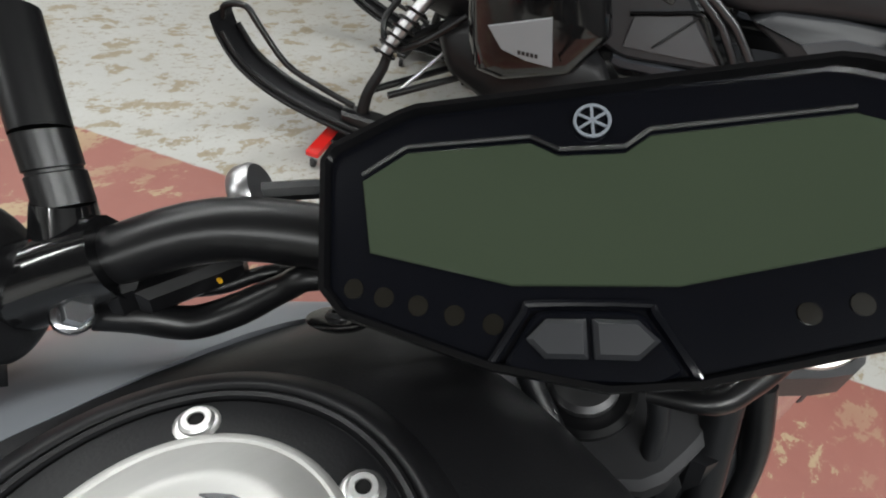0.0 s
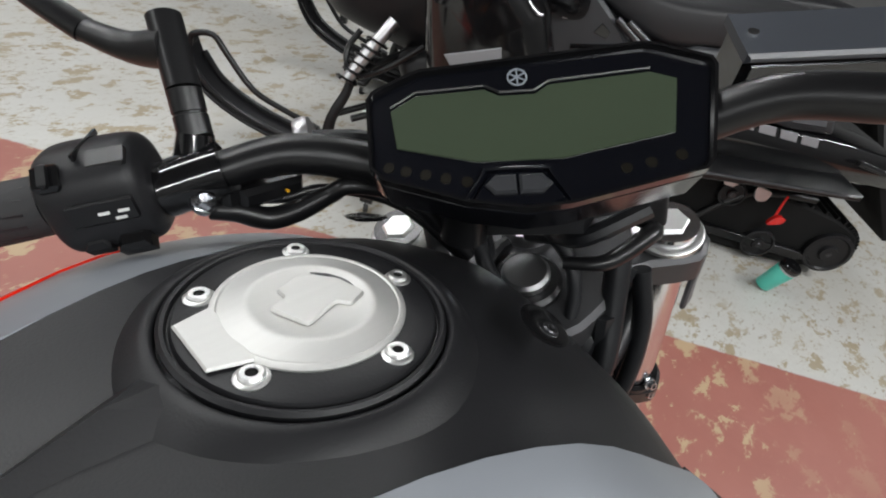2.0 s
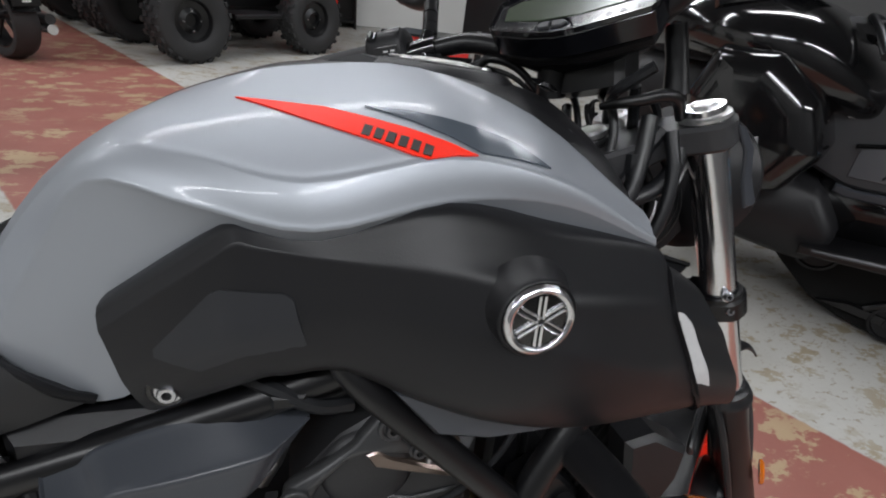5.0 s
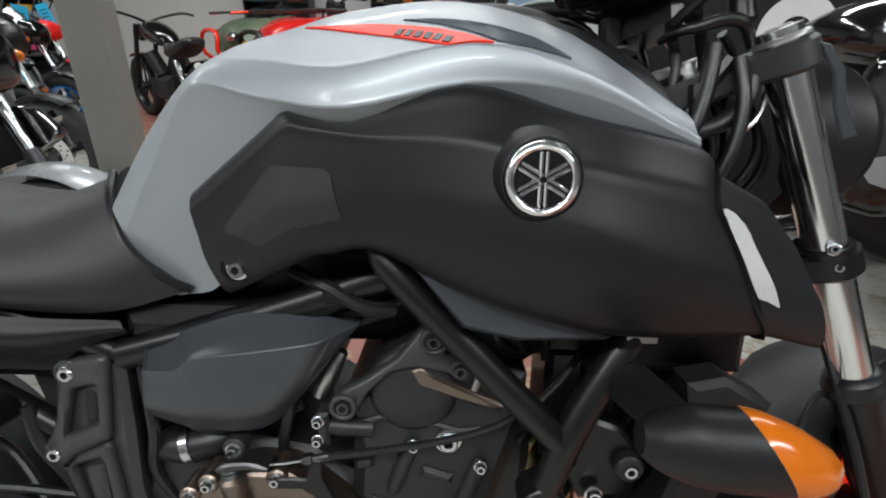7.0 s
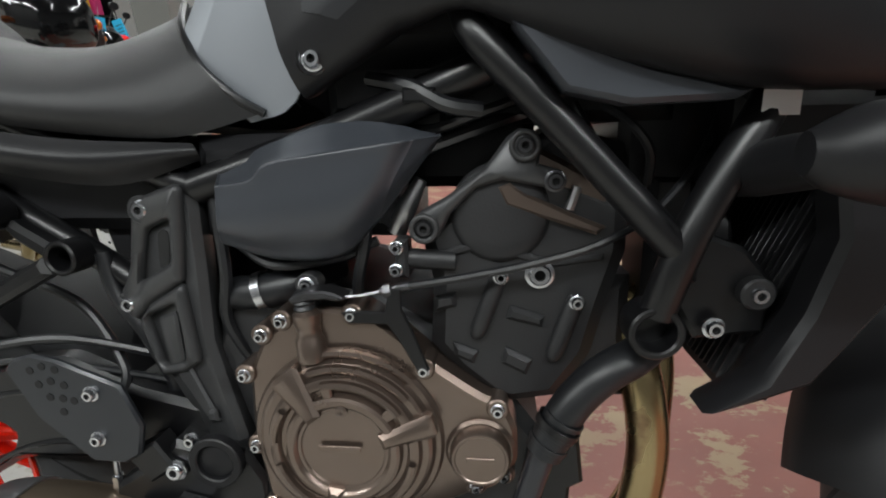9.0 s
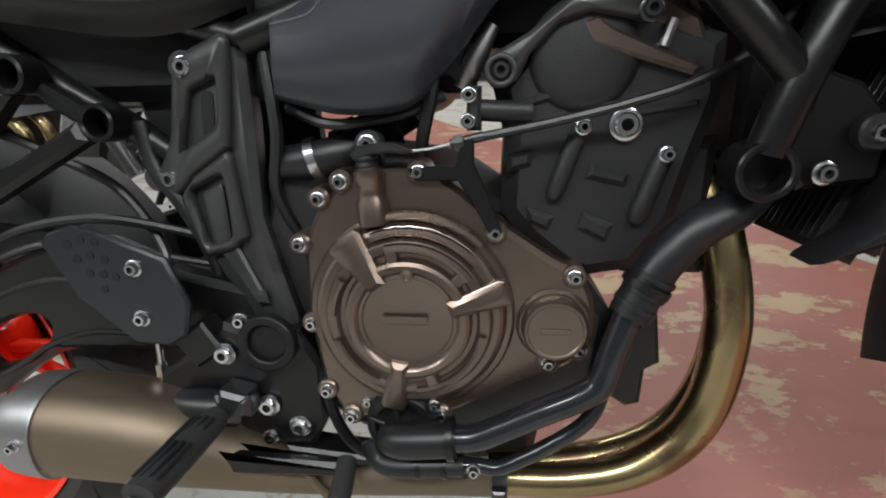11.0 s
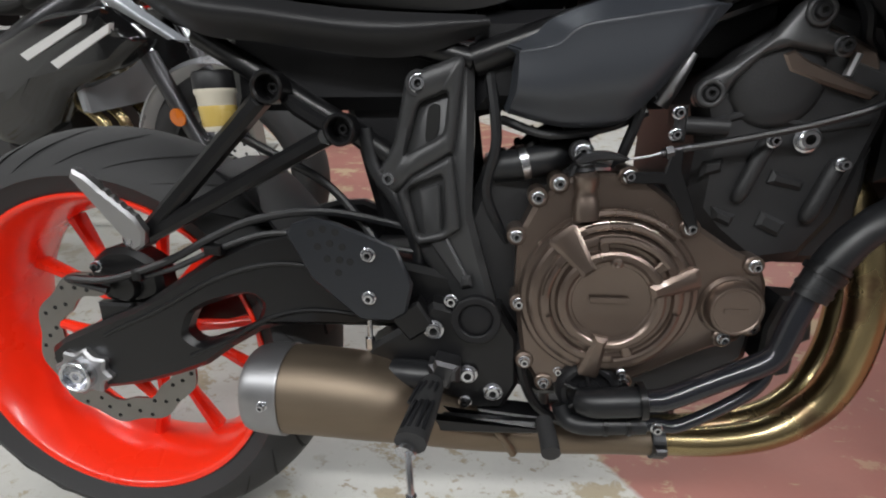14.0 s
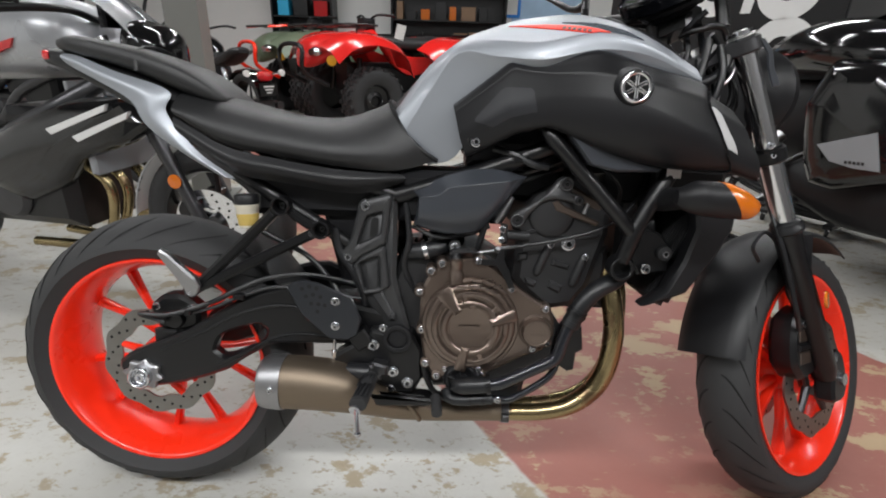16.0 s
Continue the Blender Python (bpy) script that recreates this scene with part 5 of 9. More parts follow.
for a, w0, w1 in ((18, 0.0075, 0.0120), (127, 0.0080, 0.0165), (259, 0.0075, 0.0115)):
    rb = prism([(0.040, -w0), (0.088, -w1), (0.0925, -w1 * 0.8), (0.0925, w1 * 0.8), (0.088, w1), (0.040, w0)], 0.0, 0.0250, 0.0045)
    rb.v = [(x, y * (0.86 if x < 0.06 else 0.50), z) for x, y, z in rb.v]
    part("clutch_rib", rb.moved(CM @ pose(0, 0, 0.0085, 0, 0, a) @ Matrix.Rotation(radians(90), 4, "X")), BRONZE, cov, "", 25)
for a0, a1, r0, h0 in ((36, 104, 0.0640, 0.0205), (146, 176, 0.0640, 0.0205), (196, 244, 0.0625, 0.0200), (276, 350, 0.0640, 0.0205), (40, 112, 0.0765, 0.0140), (46, 104, 0.0885, 0.0055)):
    part("clutch_rib", lathe([(r0, h0), (r0 + 0.0010, h0 + 0.0050), (r0 + 0.0035, h0 + 0.0062), (r0 + 0.0070, h0 + 0.0050), (r0 + 0.0078, h0)], 20, CM, a1 - a0, a0), BRONZE, cov, "", 25)
for a in (40, 101, 290):
    part("clutch_rib", prism([(0.0545, -0.0045), (0.0665, -0.0060), (0.0665, 0.0060), (0.0545, 0.0045)], 0.0, 0.0060, 0.0015).moved(CM @ pose(0, 0, 0.0185, 0, 0, a) @ Matrix.Rotation(radians(90), 4, "X")), BRONZE, cov, "", 25)
part("clutch_rib", lathe([(0.006, 0.022), (0.006, 0.0265), (0.0035, 0.0275), (0, 0.026)], 16, CM @ Matrix.Translation((0.002, 0.043, 0))), BRONZE, cov)
part("clutch_mark", block((0.667, -0.1703, 0.458), (0.040, 0.0012, 0.006), 0.0004), BRONZE, cov)
part("rotor_cover", lathe([(0.034, -0.01), (0.034, 0.001), (0.031, 0.004), (0.0295, 0.004), (0.0285, 0.014), (0.0265, 0.0165), (0.0245, 0.0165), (0.0235, 0.0155), (0, 0.0155)], 48, to_axis((0.799, -0.146, 0.447), RIGHT)), BRONZE, cov)
part("rotor_mark", block((0.799, -0.1622, 0.447), (0.026, 0.0012, 0.005), 0.0004), BRONZE, cov)
ears = [(0.569, 0.520), (0.574, 0.443), (0.746, 0.532), (0.815, 0.493), (0.795, 0.410), (0.822, 0.424), (0.680, 0.585), (0.611, 0.577), (0.583, 0.372), (0.606, 0.345), (0.695, 0.350), (0.590, 0.562)]
for ex, ez in ears:
    part("bolt_ear", lathe([(0.0105, -0.03), (0.0105, 0.0005), (0.009, 0.002), (0, 0.002)], 16, to_axis((ex, -0.148, ez), RIGHT)), BRONZE, cov)
bolts(cov, [(x, -0.1505, z) for x, z in ears], 0.0050)
# clutch release shaft, arm, cable
rel = part("release_shaft", lathe([(0.014, 0), (0.014, 0.02), (0.0115, 0.024), (0.0115, 0.034), (0.013, 0.036), (0.013, 0.046), (0.009, 0.05)], 24, to_axis((0.640, -0.150, 0.540), (-0.06, 0.0, 1))), BRONZE, cov)
part("release_boot", lathe([(0.0085, 0), (0.0105, 0.003), (0.0085, 0.006), (0.0105, 0.009), (0.0085, 0.012), (0.010, 0.016), (0.006, 0.02), (0, 0.02)], 20, to_axis((0.636, -0.150, 0.588), (-0.06, 0.0, 1))), HOSE, rel)
part("release_arm", prism(rounded([(0.622, 0.604), (0.650, 0.612), (0.676, 0.606), (0.676, 0.600), (0.650, 0.603), (0.628, 0.595)], 2), -0.135, -0.160, 0.002), DARKMETAL, rel)
part("cable_end", tube([(0.668, -0.150, 0.602), (0.690, -0.150, 0.604), (0.712, -0.150, 0.609)], 0.0014, 6, 2), DULLALU, rel)
part("cable_adjuster", tube([(0.708, -0.150, 0.608), (0.735, -0.150, 0.614)], [0.0038, 0.0045], 10, 1).join(lathe([(0.007, 0), (0.007, 0.007), (0, 0.007)], 6, to_axis((0.712, -0.150, 0.6085), (1, 0, 0.22)))), DARKMETAL, bike)
part("clutch_cable", tube([(0.732, -0.150, 0.613), (0.790, -0.152, 0.624), (0.850, -0.154, 0.638), (0.905, -0.150, 0.656), (0.960, -0.130, 0.690), (1.010, -0.090, 0.76), (1.03, -0.04, 0.88), (1.02, 0.03, 0.98)], 0.0038, 8), HOSE, bike, "black clutch cable")
part("cable_bracket", prism([(0.672, 0.588), (0.690, 0.590), (0.712, 0.590), (0.718, 0.612), (0.728, 0.612), (0.728, 0.592), (0.738, 0.570), (0.752, 0.534), (0.742, 0.530), (0.726, 0.560), (0.714, 0.578), (0.678, 0.578)], -0.150, -0.155, 0.0012), SATIN, bike, "black cable bracket")
part("release_lug", prism(rounded([(0.614, 0.560), (0.632, 0.606), (0.642, 0.606), (0.650, 0.575)], 3), -0.118, -0.135, 0.003).join(ring(0.006, 0.012, 0.018, 20, to_axis((0.634, -0.118, 0.608), RIGHT))), ENGINE, bike)
bolts(bike, [(0.634, -0.137, 0.608)], 0.0062)
# dark works between engine and seat: shock absorber, throttle bodies, wiring
part("throttle_body", lathe([(0.024, 0), (0.024, 0.05), (0.021, 0.055), (0.025, 0.06), (0.025, 0.085)], 24, to_axis((0.615, -0.07, 0.640), (0.75, 0, 0.45))), ENGINE, bike)
shock = part("shock_absorber", tube([(0.50, -0.03, 0.52), (0.60, -0.04, 0.605), (0.66, -0.04, 0.64)], [0.022, 0.024, 0.02], 16, 2), SATIN, bike, "black rear shock absorber")
coil = [(0.505 + 0.105 * q + 0.028 * math.cos(40 * q) * -0.6, -0.035 + 0.028 * math.sin(40 * q), 0.525 + 0.085 * q + 0.028 * math.cos(40 * q) * 0.8) for q in np.linspace(0, 1, 60)]
part("shock_spring", tube(coil, 0.0048, 6, 1), GLOSS, shock)
part("hose_clamp", ring(0.0185, 0.0205, 0.009, 28, to_axis((0.571, -0.108, 0.592), (0.9, 0.1, 0.25))), ZINC, bike)
part("coolant_hose", tube([(0.545, -0.10, 0.588), (0.575, -0.108, 0.592), (0.61, -0.10, 0.60), (0.64, -0.06, 0.61)], 0.018, 14), HOSE, bike)
part("wiring", tube([(0.535, -0.11, 0.70), (0.545, -0.12, 0.62), (0.535, -0.11, 0.56), (0.56, -0.10, 0.50)], 0.006, 8), HOSE, bike)
part("wiring", tube([(0.55, -0.10, 0.64), (0.60, -0.125, 0.625), (0.66, -0.12, 0.632), (0.70, -0.115, 0.648)], 0.005, 8), HOSE, bike)
part("wiring", tube([(0.695, -0.115, 0.70), (0.690, -0.125, 0.65), (0.680, -0.12, 0.61), (0.672, -0.10, 0.57)], 0.006, 8), HOSE, bike)
part("wiring", tube([(0.70, -0.12, 0.795), (0.74, -0.140, 0.785), (0.77, -0.145, 0.770), (0.80, -0.14, 0.765)], 0.007, 8), HOSE, bike)
part("connector", block((0.748, -0.142, 0.778), (0.028, 0.014, 0.012), 0.002), SATIN, bike)
part("inner_bulkhead", prism([(0.44, 0.72), (0.58, 0.70), (0.60, 0.66), (0.52, 0.64), (0.53, 0.56), (0.47, 0.53), (0.42, 0.62)], 0.05, 0.075, 0.003), PLASTIC, bike)
part("battery_tray", block((0.36, 0, 0.70), (0.26, 0.17, 0.10), 0.015), PLASTIC, bike)
part("mud_flap", prism([(0.36, 0.66), (0.48, 0.66), (0.47, 0.48), (0.40, 0.50)], -0.06, 0.06, 0.01), PLASTIC, bike)
part("left_case", prism([(0.48, 0.40), (0.50, 0.50), (0.60, 0.52), (0.78, 0.50), (0.83, 0.44), (0.80, 0.36), (0.60, 0.33)], 0.12, 0.175, 0.012), ENGINE, eng)
# cooling pipes
part("water_pipe", tube([(0.690, -0.180, 0.345), (0.712, -0.180, 0.347), (0.735, -0.180, 0.351), (0.784, -0.179, 0.376), (0.822, -0.178, 0.395), (0.838, -0.177, 0.410), (0.847, -0.176, 0.442), (0.860, -0.174, 0.484)], 0.0122, 18, 5), PIPE, bike, "glossy blue-black water pipe")
rh = part("radiator_hose", tube([(0.856, -0.175, 0.470), (0.864, -0.174, 0.488), (0.874, -0.173, 0.508), (0.888, -0.171, 0.527), (0.909, -0.167, 0.545), (0.940, -0.150, 0.556), (0.975, -0.11, 0.570), (1.01, -0.07, 0.59)], 0.0170, 18, 5), HOSE, bike, "black rubber radiator hose")
for q in (0.0, 0.012, 0.024):
    part("hose_bead", ring(0.0165, 0.0182, 0.005, 28, to_axis((0.859 + q * 0.5, -0.1745, 0.477 + q), (0.45, 0, 0.9))), HOSE, rh)
for c, d in (((0.866, -0.174, 0.493), (0.45, 0, 0.9)), ((0.704, -0.180, 0.3465), (1, 0, 0.1))):
    part("hose_clamp", ring(0.0185, 0.0202, 0.007, 28, to_axis(c, d)), SATIN, bike)
part("oil_pipe", tube([(0.690, -0.168, 0.308), (0.712, -0.168, 0.309), (0.732, -0.168, 0.310), (0.757, -0.168, 0.311), (0.813, -0.167, 0.347), (0.835, -0.165, 0.371), (0.846, -0.150, 0.395)], 0.0072, 14, 5), PIPE, bike, "thin glossy return pipe")
pump = lathe([(0, 0), (0.036, 0), (0.038, 0.006), (0.035, 0.020), (0.031, 0.024), (0.026, 0.024), (0.024, 0.018), (0.014, 0.018), (0.012, 0.026), (0, 0.027)], 40, to_axis((0.657, -0.134, 0.340), RIGHT))
pm = part("water_pump", pump, PLASTIC, bike, "black water pump")
part("pump_stub", tube([(0.648, -0.168, 0.336), (0.660, -0.178, 0.340), (0.690, -0.180, 0.344), (0.712, -0.180, 0.346)], [0.015, 0.0165, 0.0165, 0.0160], 18, 3), HOSE, pm)
for a in (100, 160, 220, 280):
    part("pump_rib", block((0.018, 0, 0), (0.028, 0.004, 0.014), 0.001).moved(to_axis((0.657, -0.156, 0.340), RIGHT) @ pose(0, 0, 0, 0, 0, a)), PLASTIC, pm)
part("pump_elbow", tube([(0.626, -0.155, 0.322), (0.634, -0.162, 0.306), (0.655, -0.168, 0.304), (0.690, -0.168, 0.307), (0.718, -0.168, 0.309)], [0.011, 0.0112, 0.0112, 0.0112, 0.0108], 14, 4), HOSE, pm)
for x in (0.672, 0.697):
    part("hose_bead", ring(0.0108, 0.0124, 0.005, 24, to_axis((x, -0.168, 0.3055 + (x - 0.672) * 0.08), (1, 0, 0.06))), SATIN, pm)
bolts(pm, [(0.728, -0.178, 0.312)], 0.0048)
bolts(pm, [(0.622, -0.145, 0.359), (0.690, -0.158, 0.366)], 0.0042)
part("side_stay", prism([(0.53, 0.300), (0.62, 0.292), (0.62, 0.280), (0.54, 0.284)], -0.11, -0.145, 0.003), SATIN, bike)
part("engine_guard", tube([(0.577, -0.130, 0.40), (0.582, -0.140, 0.35), (0.600, -0.142, 0.31), (0.63, -0.14, 0.288)], 0.006, 8), SATIN, bike)
# exhaust
head = part("header_pipe", tube([(0.925, -0.045, 0.578), (0.945, -0.070, 0.555), (0.960, -0.090, 0.500), (0.969, -0.098, 0.440), (0.967, -0.100, 0.385), (0.957, -0.100, 0.337), (0.933, -0.101, 0.296), (0.888, -0.103, 0.263), (0.822, -0.107, 0.249), (0.740, -0.110, 0.248)], [0.0205, 0.0212, 0.0212, 0.0212, 0.0212, 0.0210, 0.0206, 0.0196, 0.0186, 0.0180], 24, 6), HEADER, bike, "golden heat-tinted exhaust header pipe")
part("header_pipe", tube([(0.915, 0.030, 0.575), (0.975, 0.020, 0.545), (1.004, 0.010, 0.500), (1.006, -0.005, 0.430), (0.992, -0.022, 0.345), (0.954, -0.040, 0.284), (0.880, -0.065, 0.254), (0.74, -0.095, 0.248)], 0.0185, 20, 6), HEADER, bike, "golden heat-tinted exhaust header pipe")
part("collector", loft([(0.530, -0.129, 0.262, 0.0260, 0.0240), (0.580, -0.122, 0.2545, 0.0245, 0.0225), (0.640, -0.115, 0.250, 0.0235, 0.0210), (0.700, -0.110, 0.248, 0.022, 0.0195), (0.745, -0.110, 0.248, 0.0195, 0.0190)], 24), TITAN, bike, "bronze steel exhaust collector")
part("pipe_clamp", ring(0.0195, 0.0225, 0.016, 28, to_axis((0.745, -0.110, 0.2480), (1, 0, 0))).join(block((0.752, -0.137, 0.252), (0.014, 0.012, 0.010), 0.002)), DARKMETAL, bike)
muf = part("muffler", loft([(0.300, -0.158, 0.326, 0.0505, 0.0505), (0.340, -0.158, 0.326, 0.0515, 0.0505), (0.400, -0.157, 0.321, 0.0510, 0.0485), (0.445, -0.151, 0.309, 0.0465, 0.0435), (0.485, -0.141, 0.287, 0.0370, 0.0340), (0.535, -0.129, 0.264, 0.0275, 0.0255), (0.605, -0.119, 0.253, 0.0235, 0.0215)], 40, 2.3), TITAN, bike, "short brushed bronze muffler under the swingarm")
part("muffler_cap", loft([(0.2640, -0.158, 0.326, 0.030, 0.030), (0.2600, -0.158, 0.326, 0.042, 0.042), (0.2625, -0.158, 0.326, 0.0475, 0.0475), (0.276, -0.158, 0.326, 0.0510, 0.0510), (0.304, -0.158, 0.326, 0.0530, 0.0530), (0.3065, -0.158, 0.326, 0.0512, 0.0512)], 40, 2.3), DULLALU, muf, "satin aluminium muffler end cap")
bolts(muf, [(0.292, -0.2108, 0.334)], 0.0045)
part("muffler_mount", tube([(0.430, -0.150, 0.350), (0.455, -0.155, 0.350), (0.490, -0.150, 0.348)], [0.017, 0.0185, 0.016], 18, 2), HOSE, bike, "black rubber muffler mount")
part("muffler_band", tube([(0.545, -0.150, 0.290), (0.560, -0.155, 0.272), (0.575, -0.150, 0.245)], 0.005, 8), TITAN, muf)
part("exhaust_flange", ring(0.021, 0.032, 0.010, 24, to_axis((0.945, -0.05, 0.570), (0.7, -0.4, -0.5))), HEADER, head)
part("engine_bracket", prism([(0.862, 0.451), (0.896, 0.449), (0.902, 0.400), (0.889, 0.392), (0.887, 0.356), (0.874, 0.352), (0.850, 0.368), (0.850, 0.412)], -0.085, -0.125, 0.004), SATIN, bike, "black bracket under the cylinder")
part("coil_box", block((0.976, -0.048, 0.640), (0.044, 0.090, 0.135), 0.008), SATIN, bike)
part("frame_block", block((0.87, 0, 0.79), (0.20, 0.20, 0.07), 0.01), SATIN, bike)
part("frame_block", block((0.975, 0, 0.74), (0.10, 0.18, 0.09), 0.01), SATIN, bike)
part("throttle_rack", block((0.765, 0.02, 0.735), (0.17, 0.16, 0.085), 0.012), PLASTIC, bike)
part("coil_pack", block((0.735, -0.085, 0.755), (0.06, 0.03, 0.03), 0.005), SATIN, bike)
part("fuel_rail", tube([(0.72, -0.10, 0.725), (0.78, -0.10, 0.745), (0.84, -0.09, 0.765)], 0.007, 8, 2), DARKMETAL, bike)
part("wiring", tube([(0.70, -0.10, 0.76), (0.75, -0.115, 0.75), (0.80, -0.115, 0.765), (0.86, -0.10, 0.78), (0.90, -0.08, 0.76)], 0.005, 8), HOSE, bike)
part("wiring", tube([(0.88, -0.10, 0.77), (0.895, -0.112, 0.74), (0.905, -0.105, 0.715), (0.93, -0.09, 0.70)], 0.006, 8), HOSE, bike)
part("wiring", tube([(0.90, -0.09, 0.775), (0.925, -0.115, 0.755), (0.945, -0.115, 0.73), (0.95, -0.10, 0.70)], 0.0045, 8), HOSE, bike)

# ---- front end: radiator, fork, cockpit ----
SLANT = pose(1.070, 0, 0.60, 0, 23, 0)
radi = part("radiator", block((0, 0, 0), (0.030, 0.27, 0.20), 0.004).moved(SLANT), ENGINE, bike, "black radiator with fine fins")
fin = mesh_of("radiator_fin", block((0, 0, 0), (0.006, 0.0022, 0.185), 0.0003), DARKMETAL)
for k in range(26):
    ob = new("radiator_fin", fin)
    ob.parent, ob.matrix_basis = radi, SLANT @ pose(-0.017, -0.125 + 0.01 * k, 0)
part("radiator_shroud", prism([(1.058, 0.718), (1.090, 0.725), (1.134, 0.700), (1.132, 0.665), (1.106, 0.610), (1.064, 0.545), (1.025, 0.528), (0.984, 0.516), (1.026, 0.548), (1.052, 0.605), (1.068, 0.665)], -0.145, -0.185, 0.006), PLASTIC, radi, "black plastic radiator shroud")
part("radiator_shroud", prism([(1.005, 0.700), (1.060, 0.712), (1.115, 0.690), (1.095, 0.620), (1.060, 0.535), (0.99, 0.50), (1.030, 0.560)], 0.140, 0.175, 0.005), PLASTIC, radi, "black plastic radiator shroud")
part("radiator_fan", lathe([(0, 0), (0.078, 0), (0.086, 0.006), (0.086, 0.030), (0.080, 0.036), (0, 0.036)], 32, to_axis((1.002, 0.0, 0.628), (1, 0, 0))), PLASTIC, radi, "black fan housing behind the radiator")
part("radiator_tank", tube([(1.036, -0.140, 0.52), (1.108, -0.140, 0.69)], 0.018, 14, 1), SATIN, radi)
bolts(radi, [(1.027, -0.158, 0.613), (0.995, -0.158, 0.583)], 0.0070)
part("radiator_lug", lathe([(0.014, -0.03), (0.014, 0.0), (0.012, 0.002), (0, 0.002)], 24, to_axis((1.027, -0.158, 0.613), RIGHT)), ENGINE, radi)
part("radiator_stay", prism([(0.968, 0.645), (0.990, 0.660), (1.018, 0.650), (1.045, 0.620), (1.040, 0.575), (0.985, 0.568), (0.965, 0.60)], -0.115, -0.148, 0.004), SATIN, radi)
part("paper_label", block((1.014, -0.180, 0.764), (0.026, 0.001, 0.018), 0.0003, None), WHITE, bike)
part("steering_head", tube([tuple(HEAD + AXIS * 0.82), tuple(HEAD + AXIS * 1.00)], 0.034, 20, 1), SATIN, bike)
# added dark block that closes a bright gap above the radiator
part("loom_cover", block((1.072, 0, 0.738), (0.13, 0.27, 0.075), 0.012), PLASTIC, bike)
part("head_gusset", block((1.01, 0, 0.86), (0.12, 0.10, 0.14), 0.02), SATIN, bike)
def swept(g):
    """The indicator's front leans back towards its top."""
    g.v = [(x - (z - 0.73) * 0.65 * min(1, max(0, (x - 0.985) / 0.06)), y, z) for x, y, z in g.v]
    return g


for s in (-1, 1):
    lens = part("indicator", swept(loft([(0.978, s * 0.278, 0.732, 0.010, 0.012), (0.990, s * 0.281, 0.731, 0.019, 0.020), (1.012, s * 0.285, 0.731, 0.025, 0.0275), (1.040, s * 0.287, 0.730, 0.0255, 0.0290), (1.060, s * 0.288, 0.730, 0.0250, 0.0290)], 24)), PLASTIC, bike, "black turn indicator with an amber end")
    part("indicator_lens", swept(loft([(1.056, s * 0.2875, 0.730, 0.0256, 0.0298), (1.070, s * 0.289, 0.7295, 0.0236, 0.0276), (1.086, s * 0.291, 0.729, 0.0170, 0.0195), (1.098, s * 0.292, 0.7285, 0.006, 0.008)], 24)), AMBER, lens, "amber lens")
    part("indicator_stalk", tube([(1.004, s * 0.10, 0.708), (1.005, s * 0.12, 0.710), (1.007, s * 0.17, 0.716), (1.009, s * 0.22, 0.724), (1.012, s * 0.275, 0.731)], [0.016, 0.021, 0.021, 0.019, 0.015], 18, 3), PLASTIC, lens)


def steered(g):
    return g.moved(STEER)


AHEAD = STEER @ Matrix.Translation((0.035, 0, -0.003))


def wheelside(g):
    """What stays with the front axle."""
    return g.moved(AHEAD)


FWD = Vector((math.cos(RAKE), 0, math.sin(RAKE)))


def leg_at(z, s):
    """A point on a fork leg, z along the steering axis."""
    return HEAD + AXIS * z + FWD * 0.046 + Vector((0, s * 0.103, 0))


